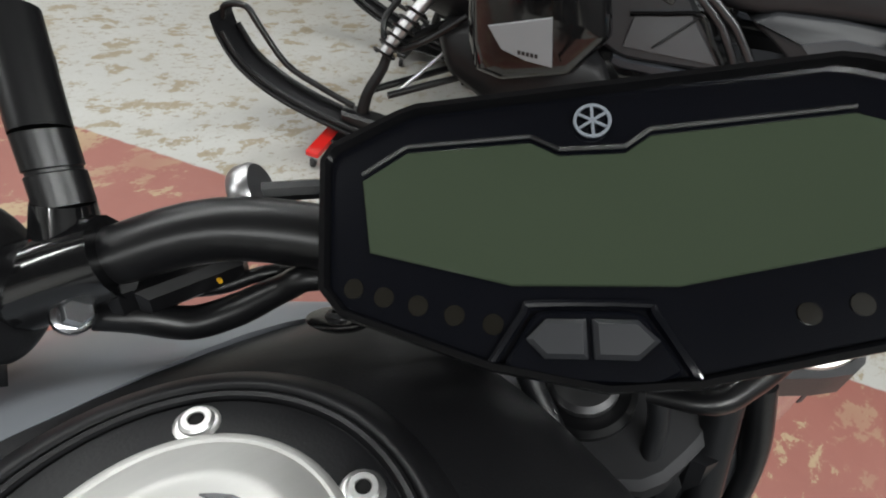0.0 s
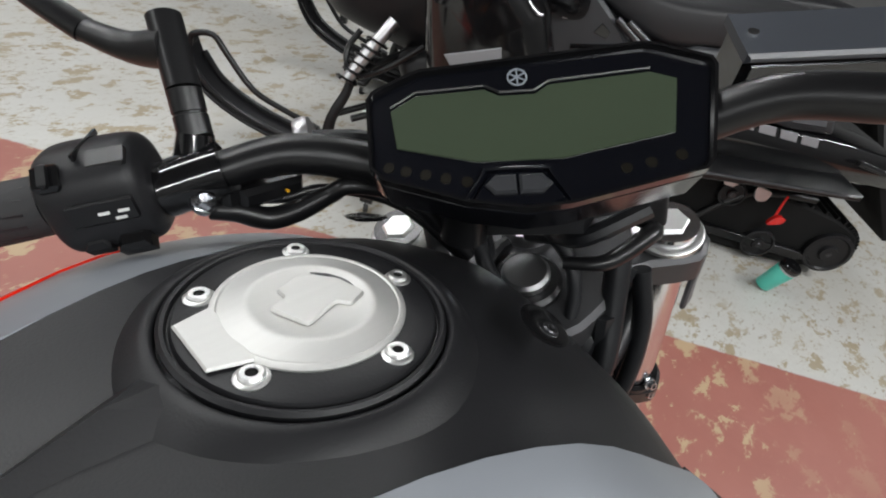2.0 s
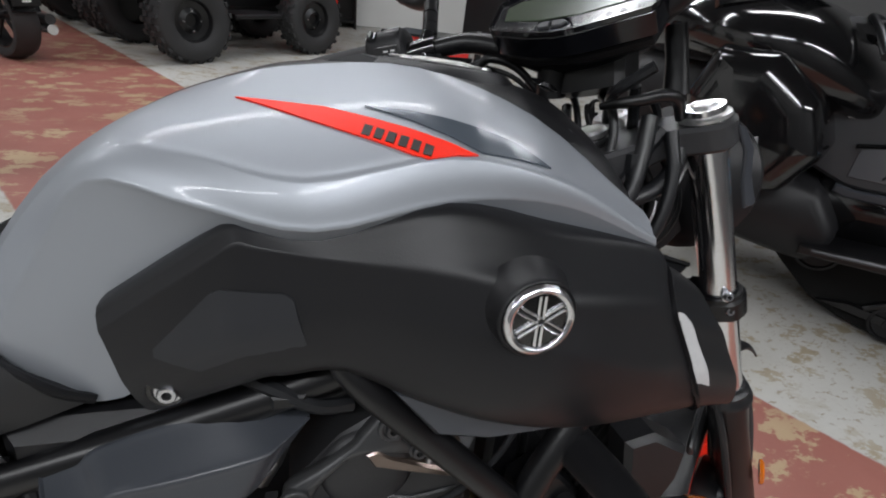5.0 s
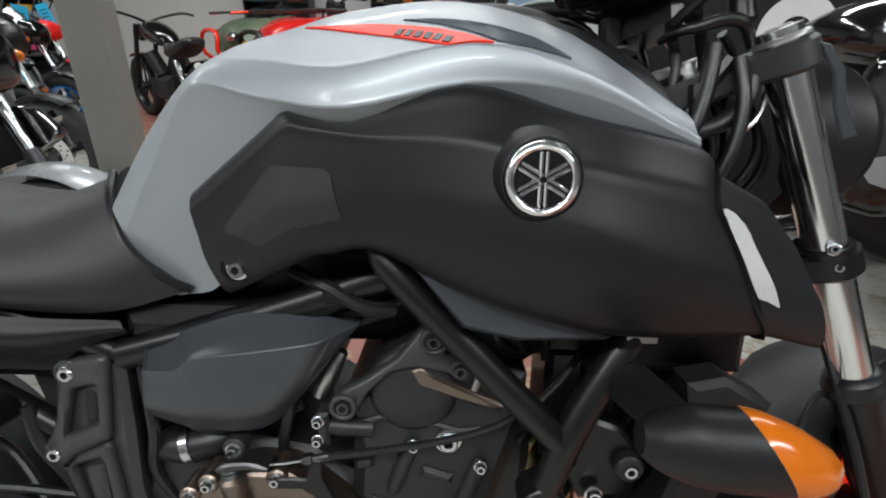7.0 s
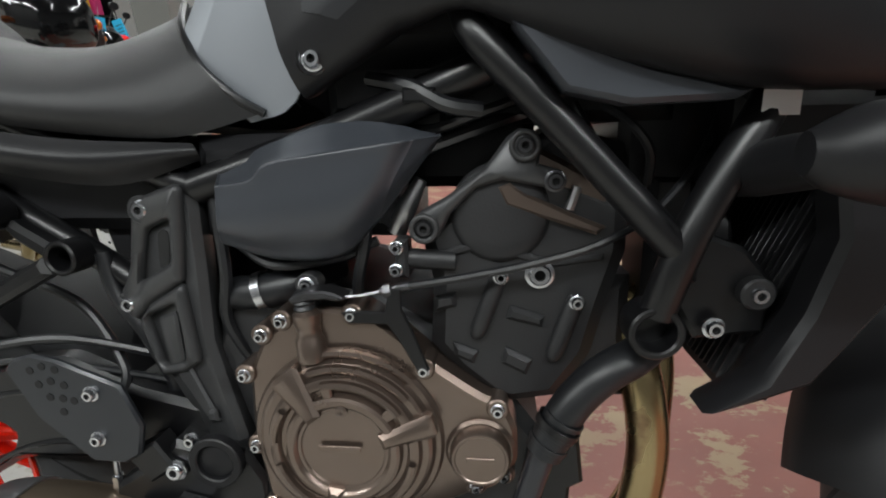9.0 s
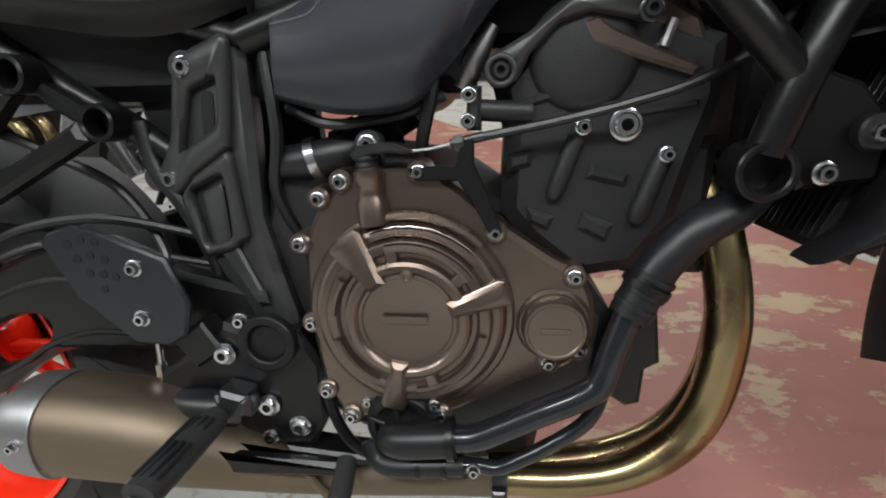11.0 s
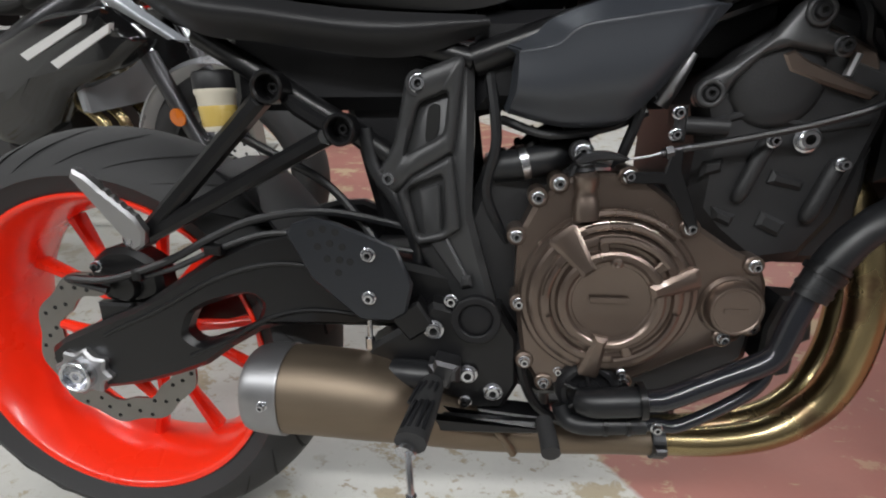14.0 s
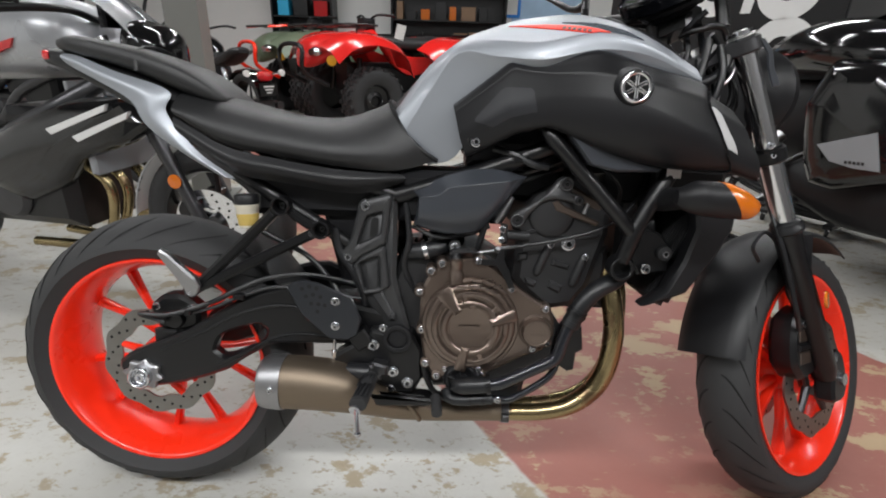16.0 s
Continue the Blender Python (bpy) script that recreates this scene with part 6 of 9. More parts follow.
for s in (-1, 1):
    fk = part("fork_leg", steered(tube([tuple(leg_at(0.66, s)), tuple(leg_at(1.072, s))], 0.0205, 28, 1)), CHROME, bike, "polished chrome fork tube")
    low_g = tube([tuple(leg_at(0.31, s) + Vector((0.026, 0, 0))), tuple(leg_at(0.34, s) + Vector((0.022, 0, 0))), tuple(leg_at(0.60, s)), tuple(leg_at(0.668, s))], [0.018, 0.0245, 0.025, 0.0265], 24, 1)
    lo = part("fork_slider", steered(low_g), SATIN, fk, "black fork slider")
    part("dust_seal", steered(lathe([(0.0275, 0), (0.0315, 0.004), (0.0315, 0.012), (0.0285, 0.016), (0.0285, 0.022), (0.025, 0.026), (0.0215, 0.028)], 28, to_axis(leg_at(0.660, s), AXIS))), HOSE, fk)
    part("reflector_clamp", steered(ring(0.0208, 0.0265, 0.032, 28, to_axis(leg_at(0.812, s), AXIS)).join(block((0, 0, 0.016), (0.016, 0.050, 0.030), 0.003).moved(to_axis(leg_at(0.812, s), AXIS) @ Matrix.Translation((-0.028 if s < 0 else 0.028, 0, 0))))), SATIN, fk)
    for q in (0.819, 0.840):
        p = STEER @ (leg_at(q, s) + Vector((-0.021, s * 0.015, 0)))
        bolts(fk, [p], 0.0050, ZINC, STEER.to_3x3() @ Vector((-0.8, s * 0.6, 0)))
    part("fork_cap", steered(lathe([(0.0255, 0), (0.0255, 0.003), (0.0235, 0.0045), (0.019, 0.005), (0.019, 0.006)], 36, to_axis(leg_at(1.060, s), AXIS)).join(lathe([(0.0135, 0.005), (0.0135, 0.013), (0.0120, 0.0145), (0, 0.0145)], 6, to_axis(leg_at(1.060, s), AXIS)))), CAPSTEEL, fk, "bright fork cap nut")
    # brake caliper and axle clamp
    part("brake_caliper", wheelside(prism(rounded([(1.268, 0.400), (1.285, 0.450), (1.345, 0.470), (1.385, 0.450), (1.395, 0.370), (1.368, 0.318), (1.305, 0.308), (1.268, 0.345)], 3, 0.25), s * 0.040, s * 0.096, 0.010)), SATIN, bike, "black front brake caliper")
    cb = bike.children[-1]
    bolts(cb, [AHEAD @ Vector((x, s * 0.098, z)) for x, z in ((1.365, 0.430), (1.372, 0.392), (1.362, 0.350), (1.298, 0.435))], 0.0085, DARKMETAL, STEER.to_3x3() @ Vector((0, s, 0)))
    for z in (0.408, 0.360):
        part("caliper_slot", wheelside(block((1.312, s * 0.0955, z), (0.046, 0.006, 0.026), 0.002)), BRONZE, cb)
    part("caliper_bridge", wheelside(block((1.310, s * 0.097, 0.384), (0.060, 0.010, 0.014), 0.003)), SATIN, cb)
    part("axle_clamp", wheelside(prism(rounded([(1.385, 0.25), (1.40, 0.345), (1.425, 0.37), (1.450, 0.345), (1.462, 0.28), (1.44, 0.25)], 3), s * 0.078, s * 0.118, 0.006)), SATIN, bike)
    part("front_reflector", steered(lathe([(0, 0), (0.018, 0), (0.018, 0.004), (0.016, 0.006), (0, 0.006)], 28, to_axis(leg_at(0.505, s) + Vector((0.026, s * 0.030, 0)), (0.25, s, 0)))), AMBER, bike, "round amber reflector")
part("front_axle", wheelside(lathe([(0, 0), (0.014, 0), (0.014, 0.25), (0, 0.25)], 20, to_axis((1.43, 0.125, 0.30), RIGHT))), ZINC, bike)
fen = lathe([(0.316, -0.072), (0.326, -0.066), (0.334, -0.040), (0.337, 0), (0.334, 0.040), (0.326, 0.066), (0.316, 0.072), (0.313, 0.070), (0.322, 0.062), (0.330, 0.038), (0.333, 0), (0.330, -0.038), (0.322, -0.062), (0.313, -0.070), (0.316, -0.072)], 40,
            Matrix.Translation((1.425, 0, 0.305)) @ Matrix.Rotation(radians(90), 4, "X"), 112, 55)
fd = part("front_mudguard", wheelside(fen), PLASTIC, bike, "matt black front mudguard", 60)
for s in (-1, 1):
    part("mudguard_side", wheelside(prism([(1.29, 0.585), (1.36, 0.622), (1.43, 0.628), (1.42, 0.56), (1.385, 0.46), (1.34, 0.45), (1.30, 0.50)], s * 0.066, s * 0.074, 0.002)), PLASTIC, fd, "", 60)
part("brake_line", steered(tube([(1.315, -0.10, 0.42), (1.28, -0.11, 0.47), (1.25, -0.105, 0.58), (1.24, -0.09, 0.66), (1.26, -0.06, 0.76)], 0.005, 8)), HOSE, bike)
part("brake_line", steered(tube([(1.30, -0.075, 0.60), (1.22, -0.085, 0.628), (1.16, -0.09, 0.60), (1.20, -0.08, 0.57)], 0.0038, 8)), HOSE, bike)
# triple clamps
for z, nm in ((1.058, "top_clamp"), (0.840, "bottom_clamp")):
    base = Matrix.Translation(HEAD + AXIS * z) @ Matrix.Rotation(-RAKE, 4, "Y")
    part(nm, steered(prism(rounded([(-0.045, -0.03), (-0.02, -0.055), (0.015, -0.075), (0.022, -0.126), (0.046, -0.134), (0.072, -0.126), (0.076, -0.085), (0.064, -0.04), (0.064, 0.04), (0.076, 0.085), (0.072, 0.126), (0.046, 0.134), (0.022, 0.126), (0.015, 0.075), (-0.02, 0.055), (-0.045, 0.03)], 3, 0.3), 0.0, -0.030, 0.004).moved(base @ Matrix.Rotation(radians(90), 4, "X"))), CLAMP if z > 1 else SATIN, bike, "dark grey cast fork clamp")
part("ignition_switch", steered(lathe([(0.022, -0.03), (0.022, 0.006), (0.020, 0.010), (0.014, 0.011), (0.012, 0.0085), (0, 0.0085)], 32, to_axis(HEAD + AXIS * 1.060 + FWD * 0.055, AXIS))), ALU, bike, "silver ignition switch")
# headlamp shell ahead of the fork
hl = HEAD + AXIS * 0.94 + FWD * 0.160 + Vector((0, -0.03, 0))
part("headlamp", steered(lathe([(0.0, 0.040), (0.085, 0.036), (0.096, 0.026), (0.098, 0.004), (0.086, -0.014), (0.055, -0.030), (0, -0.036)], 36, to_axis(hl, (1, 0, 0.02)))), PLASTIC, bike, "black headlamp shell")
part("headlamp_glass", steered(lathe([(0.084, 0.035), (0.07, 0.046), (0, 0.052)], 36, to_axis(hl, (1, 0, 0.02)))), CHROME, bike)
part("headlamp_bracket", prism([(1.182, 1.013), (1.194, 1.011), (1.212, 0.990), (1.220, 0.960), (1.236, 0.930), (1.222, 0.925), (1.209, 0.955), (1.202, 0.985)], -0.078, -0.083, 0.0015), SLATE, bike, "grey headlamp bracket")

# instrument
CR, CU = Vector((0.6625, -0.7274, 0.179)).normalized(), Vector((0.4827, 0.5973, 0.6405)).normalized()
CN = CR.cross(CU).normalized()
C0 = Vector((1.024, 0.007, 1.128))
CMX = Matrix(((CR.x, CN.x * -1, CU.x, C0.x), (CR.y, CN.y * -1, CU.y, C0.y), (CR.z, CN.z * -1, CU.z, C0.z), (0, 0, 0, 1)))


def dial(outline, d0, d1, b=0.001):
    """A plate in the instrument's plane; depths run away from the rider."""
    return prism(outline, d0, d1, b).moved(CMX)


FACE = [(-0.0785, -0.008), (-0.0755, -0.003), (-0.0560, 0.0065), (-0.0500, 0.0085), (0.0650, 0.0155), (0.0720, 0.0140), (0.0985, 0.0035), (0.1005, -0.002), (0.0890, -0.0535), (0.0840, -0.0590), (0.0200, -0.0722), (-0.0010, -0.0735), (-0.0300, -0.0680), (-0.0700, -0.0540), (-0.0765, -0.0465)]
mtr = part("instrument", dial(FACE, 0.0025, 0.030, 0.003), BEZEL, bike, "black digital instrument panel, switched off")
rim_o, rim_i = FACE, inset2(FACE, 0.0022)
rg = Geo()
nf = len(FACE)
rg.add([(x, 0.004, z) for x, z in rim_o] + [(x, -0.0008, z) for x, z in inset2(FACE, 0.0006)] + [(x, -0.0008, z) for x, z in rim_i] + [(x, 0.004, z) for x, z in inset2(FACE, 0.003)],
       [(k * nf + i, k * nf + (i + 1) % nf, ((k + 1) % 4) * nf + (i + 1) % nf, ((k + 1) % 4) * nf + i) for k in range(4) for i in range(nf)], CMX)
part("instrument_rim", rg, GLOSS, mtr)
part("instrument_back", prism([(-0.072, -0.012), (-0.050, 0.004), (0.064, 0.010), (0.092, -0.004), (0.082, -0.052), (0.018, -0.066), (-0.028, -0.062), (-0.068, -0.046)], 0.028, 0.050, 0.008).moved(CMX), PLASTIC, mtr)
SCREEN = [(-0.0655, -0.0145), (-0.0525, -0.0065), (-0.0172, -0.0054), (-0.0095, -0.0098), (0.0080, -0.0100), (0.0152, -0.0052), (0.0668, -0.0020), (0.0795, -0.0070), (0.0735, -0.0370), (0.0184, -0.0470), (-0.0235, -0.0460), (-0.0625, -0.0360)]
part("lcd_screen", dial(SCREEN, 0.0014, 0.004, 0.0004), LCD, mtr, "dark green blank LCD screen")
sl = Geo()
for a, b in ((0, 1), (1, 2), (2, 3), (3, 4), (4, 5), (5, 6)):
    p, q = SCREEN[a], SCREEN[b]
    sl.join(tube([(p[0], 0.001, p[1] + 0.0016), (q[0], 0.001, q[1] + 0.0016)], 0.0007, 6, 1).moved(CMX))
part("screen_frame", sl, SATIN, mtr)
part("button_bezel", dial(rounded([(-0.0265, -0.0665), (-0.0175, -0.0525), (0.0085, -0.0532), (0.0175, -0.0680), (0.010, -0.0715), (-0.018, -0.0705)], 3, 0.15), 0.0003, 0.004, 0.001), BEZEL, mtr)
part("button_ridge", tube([(-0.0300, 0.0018, -0.0665), (-0.0280, 0.0014, -0.0640), (-0.0205, 0.0012, -0.0530), (-0.0180, 0.0012, -0.0510), (0.0090, 0.0012, -0.0515), (0.0115, 0.0012, -0.0535), (0.0185, 0.0014, -0.0660), (0.0205, 0.0018, -0.0695)], 0.0012, 8, 3).moved(CMX), BEZEL, mtr)
for bx in ([(-0.0205, -0.0600), (-0.0152, -0.0550), (-0.0055, -0.0552), (-0.0055, -0.0650), (-0.0160, -0.0648)], [(-0.0040, -0.0552), (0.0068, -0.0555), (0.0118, -0.0607), (0.0064, -0.0653), (-0.0040, -0.0650)]):
    part("button", dial(bx, -0.0022, 0.002, 0.0012), SLEEK, mtr, "black push button")
for lx, lz in ((-0.0668, -0.0460), (-0.0582, -0.0485), (-0.0487, -0.0509), (-0.0389, -0.0536), (-0.0287, -0.0560), (0.0476, -0.0541), (0.0597, -0.0520), (0.0744, -0.0491)):
    part("warning_lamp", lathe([(0, 0.0021), (0.0028, 0.0021), (0.0028, 0.003)], 16, CMX @ Matrix.Translation((lx, 0, lz)) @ Matrix.Rotation(radians(-90), 4, "X")), LAMPOFF, mtr)
part("meter_mark", ring(0.0043, 0.0052, 0.0008, 28, CMX @ Matrix.Translation((0.0, 0.0016, 0.0)) @ Matrix.Rotation(radians(90), 4, "X")), PALEMARK, mtr, "round pale mark")
for a in range(30, 390, 60):
    part("mark_bar", block((0.0022, 0, 0), (0.0040, 0.0008, 0.0006), 0.0001).moved(CMX @ Matrix.Translation((0, 0.0010, 0)) @ Matrix.Rotation(radians(90), 4, "X") @ pose(0, 0, 0, 0, 0, a)), PALEMARK, mtr)
part("meter_bracket", steered(block((1.07, 0, 1.055), (0.05, 0.09, 0.05), 0.008)), SATIN, bike)

# handlebar and controls
bar = tube([(1.020, 0.030, 1.056), (0.990, 0.062, 1.066), (0.948, 0.098, 1.071), (0.903, 0.122, 1.058), (0.860, 0.147, 1.050), (0.800, 0.190, 1.0315), (0.745, 0.232, 1.0105)], [0.0130, 0.0126, 0.0116, 0.0108, 0.0108, 0.0108, 0.0108], 20)
hb = part("handlebar", bar, SATIN, bike, "satin black tapered handlebar")
part("handlebar", tube([(1.020, 0.030, 1.056), (1.062, -0.025, 1.074), (1.080, -0.054, 1.103), (1.099, -0.096, 1.134), (1.111, -0.146, 1.145), (1.123, -0.193, 1.160), (1.150, -0.262, 1.177)], [0.0130, 0.0130, 0.0126, 0.0116, 0.0110, 0.0108, 0.0108], 20), SATIN, bike, "satin black tapered handlebar")
gr = part("grip", tube([(0.845, 0.158, 1.0455), (0.800, 0.190, 1.0315), (0.757, 0.2228, 1.0150)], [0.0160, 0.0160, 0.0165], 20), RUBBER, hb, "black rubber handlebar grip")
part("grip_end", tube([(0.757, 0.2228, 1.0150), (0.747, 0.2305, 1.0112), (0.739, 0.2365, 1.0082)], [0.0178, 0.0178, 0.0155], 20, 2), SATIN, hb)
for k in range(14):
    a = 2 * math.pi * k / 14
    part("grip_ridge", tube([(0.838 + 0.0085 * math.sin(a), 0.163 + 0.0130 * math.sin(a), 1.0433 + 0.0155 * math.cos(a)), (0.762 + 0.0085 * math.sin(a + 0.5), 0.219 + 0.0133 * math.sin(a + 0.5), 1.0170 + 0.0158 * math.cos(a + 0.5))], 0.0011, 5, 1), HOSE, gr)
SW = to_axis((0.868, 0.143, 1.052), (0.045, -0.030, 0.012))
SWL = SW @ Matrix.Rotation(radians(-90), 4, "Y")
sw = part("switch_box", loft([(-0.026, 0, 0, 0.016, 0.016), (-0.0235, 0, 0, 0.0245, 0.0235), (-0.018, 0, 0, 0.0275, 0.0260), (-0.002, 0, 0, 0.0280, 0.0265), (0.015, 0, 0, 0.0275, 0.0260), (0.021, 0, 0, 0.0245, 0.0235), (0.0245, 0, 0, 0.016, 0.016)], 36, 2.6).moved(SWL), PLASTIC, bike, "black left switch box", 50)


def on_box(along, way, out, size, b, material, name="switch", label=""):
    """A switch on the box's skin, facing way."""
    a = Vector((0.045, -0.030, 0.012)).normalized()
    w = Vector(way)
    w = (w - a * w.dot(a)).normalized()
    o = Vector((0.868, 0.143, 1.052)) + a * along + w * out
    m = Matrix((a, w.cross(a), w)).transposed().to_4x4()
    m.translation = o
    return part(name, block((0, 0, 0), size, b).moved(m), material, sw, label)


on_box(0.010, (-0.29, -0.70, -0.66), 0.0285, (0.016, 0.013, 0.014), 0.0025, GLOSS, "horn_button")
on_box(-0.008, (-0.29, -0.70, -0.66), 0.0270, (0.012, 0.012, 0.010), 0.0025, SATIN)
on_box(0.004, (-0.50, -0.84, 0.05), 0.0270, (0.030, 0.012, 0.003), 0.0010, SATIN, "switch_plate")
on_box(-0.014, (-0.52, -0.51, 0.68), 0.0275, (0.012, 0.014, 0.007), 0.0020, GLOSS)
on_box(-0.014, (-0.52, -0.51, 0.68), 0.0315, (0.004, 0.012, 0.004), 0.0012, SATIN)
on_box(0.012, (-0.45, -0.35, 0.82), 0.0270, (0.017, 0.012, 0.005), 0.0016, SATIN)
on_box(-0.001, (-0.20, 0.10, 0.97), 0.0270, (0.0015, 0.036, 0.0030), 0.0006, GLOSS, "box_seam")
for along, turn in ((0.0050, 0.0), (0.0140, 0.0), (0.0115, -0.12)):
    on_box(along, (-0.50, -0.84, 0.05 + turn), 0.0292, (0.0052, 0.0016, 0.0004), 0.0001, WHITE, "switch_mark")
on_box(-0.002, (-0.50, -0.50, 0.66), 0.0278, (0.0045, 0.0014, 0.0004), 0.0001, WHITE, "switch_mark")
# clutch lever perch, mirror stem
part("lever_perch", tube([(0.888, 0.130, 1.052), (0.903, 0.122, 1.058), (0.917, 0.114, 1.063)], 0.0155, 16, 2).join(tube([(0.905, 0.126, 1.060), (0.910, 0.130, 1.080)], [0.0125, 0.0095], 14, 1)), GLOSS, bike, "glossy black clutch lever perch")
bolts(bike, [(0.899, 0.108, 1.050)], 0.0050, ZINC, (0.3, -0.6, 0.6), "perch_bolt", True)
mir = part("mirror_stem", lathe([(0.0092, 0), (0.0092, 0.011), (0.0085, 0.0115), (0.0085, 0.0125), (0.0092, 0.013), (0.0092, 0.025)], 12, to_axis((0.910, 0.130, 1.078), (0.0025, 0.012, 0.022))), SATIN, bike, "black mirror stem")
part("mirror_rod", tube([(0.9125, 0.142, 1.100), (0.918, 0.166, 1.132)], 0.0092, 20, 1), SATIN, mir)
part("mirror_arm", tube([(0.9155, 0.156, 1.118), (0.903, 0.180, 1.1145), (0.886, 0.207, 1.1215)], [0.0115, 0.0085, 0.0065], 14, 4).join(tube([(0.889, 0.202, 1.120), (0.876, 0.222, 1.1325), (0.850, 0.270, 1.1600), (0.828, 0.315, 1.182)], [0.0075, 0.0072, 0.0055, 0.0050], 12, 4)), SATIN, mir)
part("clutch_lever", tube([(0.940, 0.138, 1.040), (0.920, 0.166, 1.030), (0.885, 0.195, 1.020), (0.840, 0.230, 1.006), (0.785, 0.268, 0.992)], [0.007, 0.0065, 0.006, 0.006, 0.008], 10, 5, 0.7), SATIN, bike, "black clutch lever")
part("cable_wheel", lathe([(0, 0), (0.0115, 0), (0.0125, 0.002), (0.0125, 0.007), (0.0115, 0.009), (0, 0.009)], 24, to_axis((0.964, 0.114, 1.071), (0.6, -0.5, 0.3))), ALU, bike, "silver cable adjuster wheel")
part("lever_cable", tube([(0.970, 0.111, 1.073), (1.000, 0.095, 1.072), (1.030, 0.080, 1.060), (1.070, 0.050, 1.02), (1.075, 0.02, 0.94)], 0.0042, 8), HOSE, bike)
part("clutch_switch", block((0.937, 0.105, 1.0485), (0.040, 0.012, 0.012), 0.003).join(block((0.915, 0.111, 1.050), (0.012, 0.016, 0.016), 0.003)), SATIN, bike)
part("switch_pin", lathe([(0, 0), (0.0009, 0), (0.0009, 0.002), (0, 0.002)], 8, to_axis((0.944, 0.0992, 1.0490), RIGHT)), YELLOW, bike)
part("cockpit_lead", tube([(0.905, 0.114, 1.0420), (0.9156, 0.106, 1.0410), (0.9306, 0.098, 1.0350), (0.9455, 0.090, 1.0390), (0.9604, 0.080, 1.0490), (0.9707, 0.070, 1.0560), (1.000, 0.052, 1.045), (1.040, 0.03, 1.00)], [0.0060, 0.0064, 0.0068, 0.0066, 0.0056, 0.0052, 0.0048, 0.0044], 12), SATIN, bike)
part("cockpit_lead", tube([(0.925, 0.112, 1.044), (0.945, 0.103, 1.042), (0.968, 0.092, 1.046), (1.005, 0.065, 1.034), (1.045, 0.035, 0.99)], 0.0032, 10), SATIN, bike)
part("bar_riser", tube([(1.128, -0.050, 1.035), (1.124, -0.046, 1.065), (1.116, -0.042, 1.100)], [0.013, 0.011, 0.011], 14, 2), SATIN, bike)
part("bar_riser", tube([(1.030, 0.030, 1.020), (1.026, 0.030, 1.056)], 0.016, 14, 1), SATIN, bike)
part("stem_nut", lathe([(0.0155, 0), (0.0175, 0.002), (0.0175, 0.007), (0.0150, 0.010), (0, 0.010)], 28, to_axis(HEAD + AXIS * 1.064, AXIS)), ALU, bike, "bright steering stem nut")
part("stem_washer", lathe([(0.024, 0), (0.026, 0.002), (0.026, 0.006), (0.023, 0.009), (0, 0.009)], 32, to_axis(HEAD + AXIS * 1.056, AXIS)), SATIN, bike)
part("head_bearing_cap", lathe([(0.036, 0), (0.041, 0.004), (0.041, 0.016), (0.036, 0.020), (0, 0.020)], 36, to_axis(HEAD + AXIS * 0.985, AXIS)), PLASTIC, bike)
for pts, r in (([(1.105, -0.048, 1.012), (1.098, -0.058, 0.975), (1.085, -0.068, 0.935), (1.062, -0.070, 0.890), (1.03, -0.06, 0.84)], 0.0088),
               ([(1.125, -0.060, 1.000), (1.128, -0.074, 0.955), (1.118, -0.080, 0.905), (1.09, -0.075, 0.85)], 0.0068),
               ([(1.088, 0.020, 1.025), (1.080, -0.004, 1.022), (1.076, -0.028, 1.008), (1.072, -0.040, 0.975), (1.05, -0.045, 0.92)], 0.0050),
               ([(1.060, 0.045, 1.010), (1.050, 0.020, 0.990), (1.045, -0.010, 0.965), (1.035, -0.030, 0.920)], 0.0060),
               ([(1.050, 0.075, 1.000), (1.040, 0.050, 0.970), (1.030, 0.020, 0.930), (1.02, 0.0, 0.88)], 0.0080)):
    part("control_cable", tube(pts, r, 10), HOSE, bike)
part("brake_hose", tube([(1.058, -0.030, 1.018), (1.068, -0.050, 1.024), (1.085, -0.056, 1.028), (1.108, -0.060, 1.034), (1.126, -0.058, 1.030), (1.140, -0.050, 1.012)], [0.004, 0.005, 0.006, 0.0065, 0.0065, 0.005], 12), SATIN, bike)
part("brake_hose", tube([(1.145, -0.055, 0.985), (1.138, -0.060, 0.962), (1.118, -0.064, 0.941), (1.085, -0.066, 0.928), (1.050, -0.060, 0.920)], 0.0088, 12), HOSE, bike)
part("brake_pipe", tube([(1.166, -0.045, 0.972), (1.162, -0.046, 0.950), (1.152, -0.046, 0.936), (1.140, -0.040, 0.928)], 0.0032, 8), ALU, bike)
part("brake_pipe", tube([(1.150, -0.030, 0.918), (1.146, -0.034, 0.900), (1.136, -0.034, 0.884), (1.120, -0.030, 0.874)], 0.0030, 8), ALU, bike)
for x0, z0, y0 in ((1.170, 0.925, -0.02), (1.185, 0.915, -0.01), (1.130, 0.925, -0.03), (1.110, 0.915, -0.04)):
    part("control_cable", tube([(x0 - 0.02, y0, z0 + 0.05), (x0 + 0.004, y0 - 0.005, z0 + 0.01), (x0 + 0.006, y0 - 0.006, z0 - 0.025), (x0 - 0.014, y0, z0 - 0.06), (x0 - 0.05, y0 + 0.01, z0 - 0.085)], 0.0055, 10), SATIN, bike)
# added dark sheet that keeps the bright room from showing between the cables
part("head_cowl", prism(rounded([(1.05, 0.99), (1.16, 0.995), (1.25, 0.96), (1.27, 0.88), (1.22, 0.82), (1.08, 0.80)], 3), 0.030, 0.040, 0.003), PLASTIC, bike)
part("right_switch_box", tube([(1.114, -0.158, 1.148), (1.122, -0.190, 1.159), (1.129, -0.212, 1.164)], 0.025, 18, 2), PLASTIC, bike)
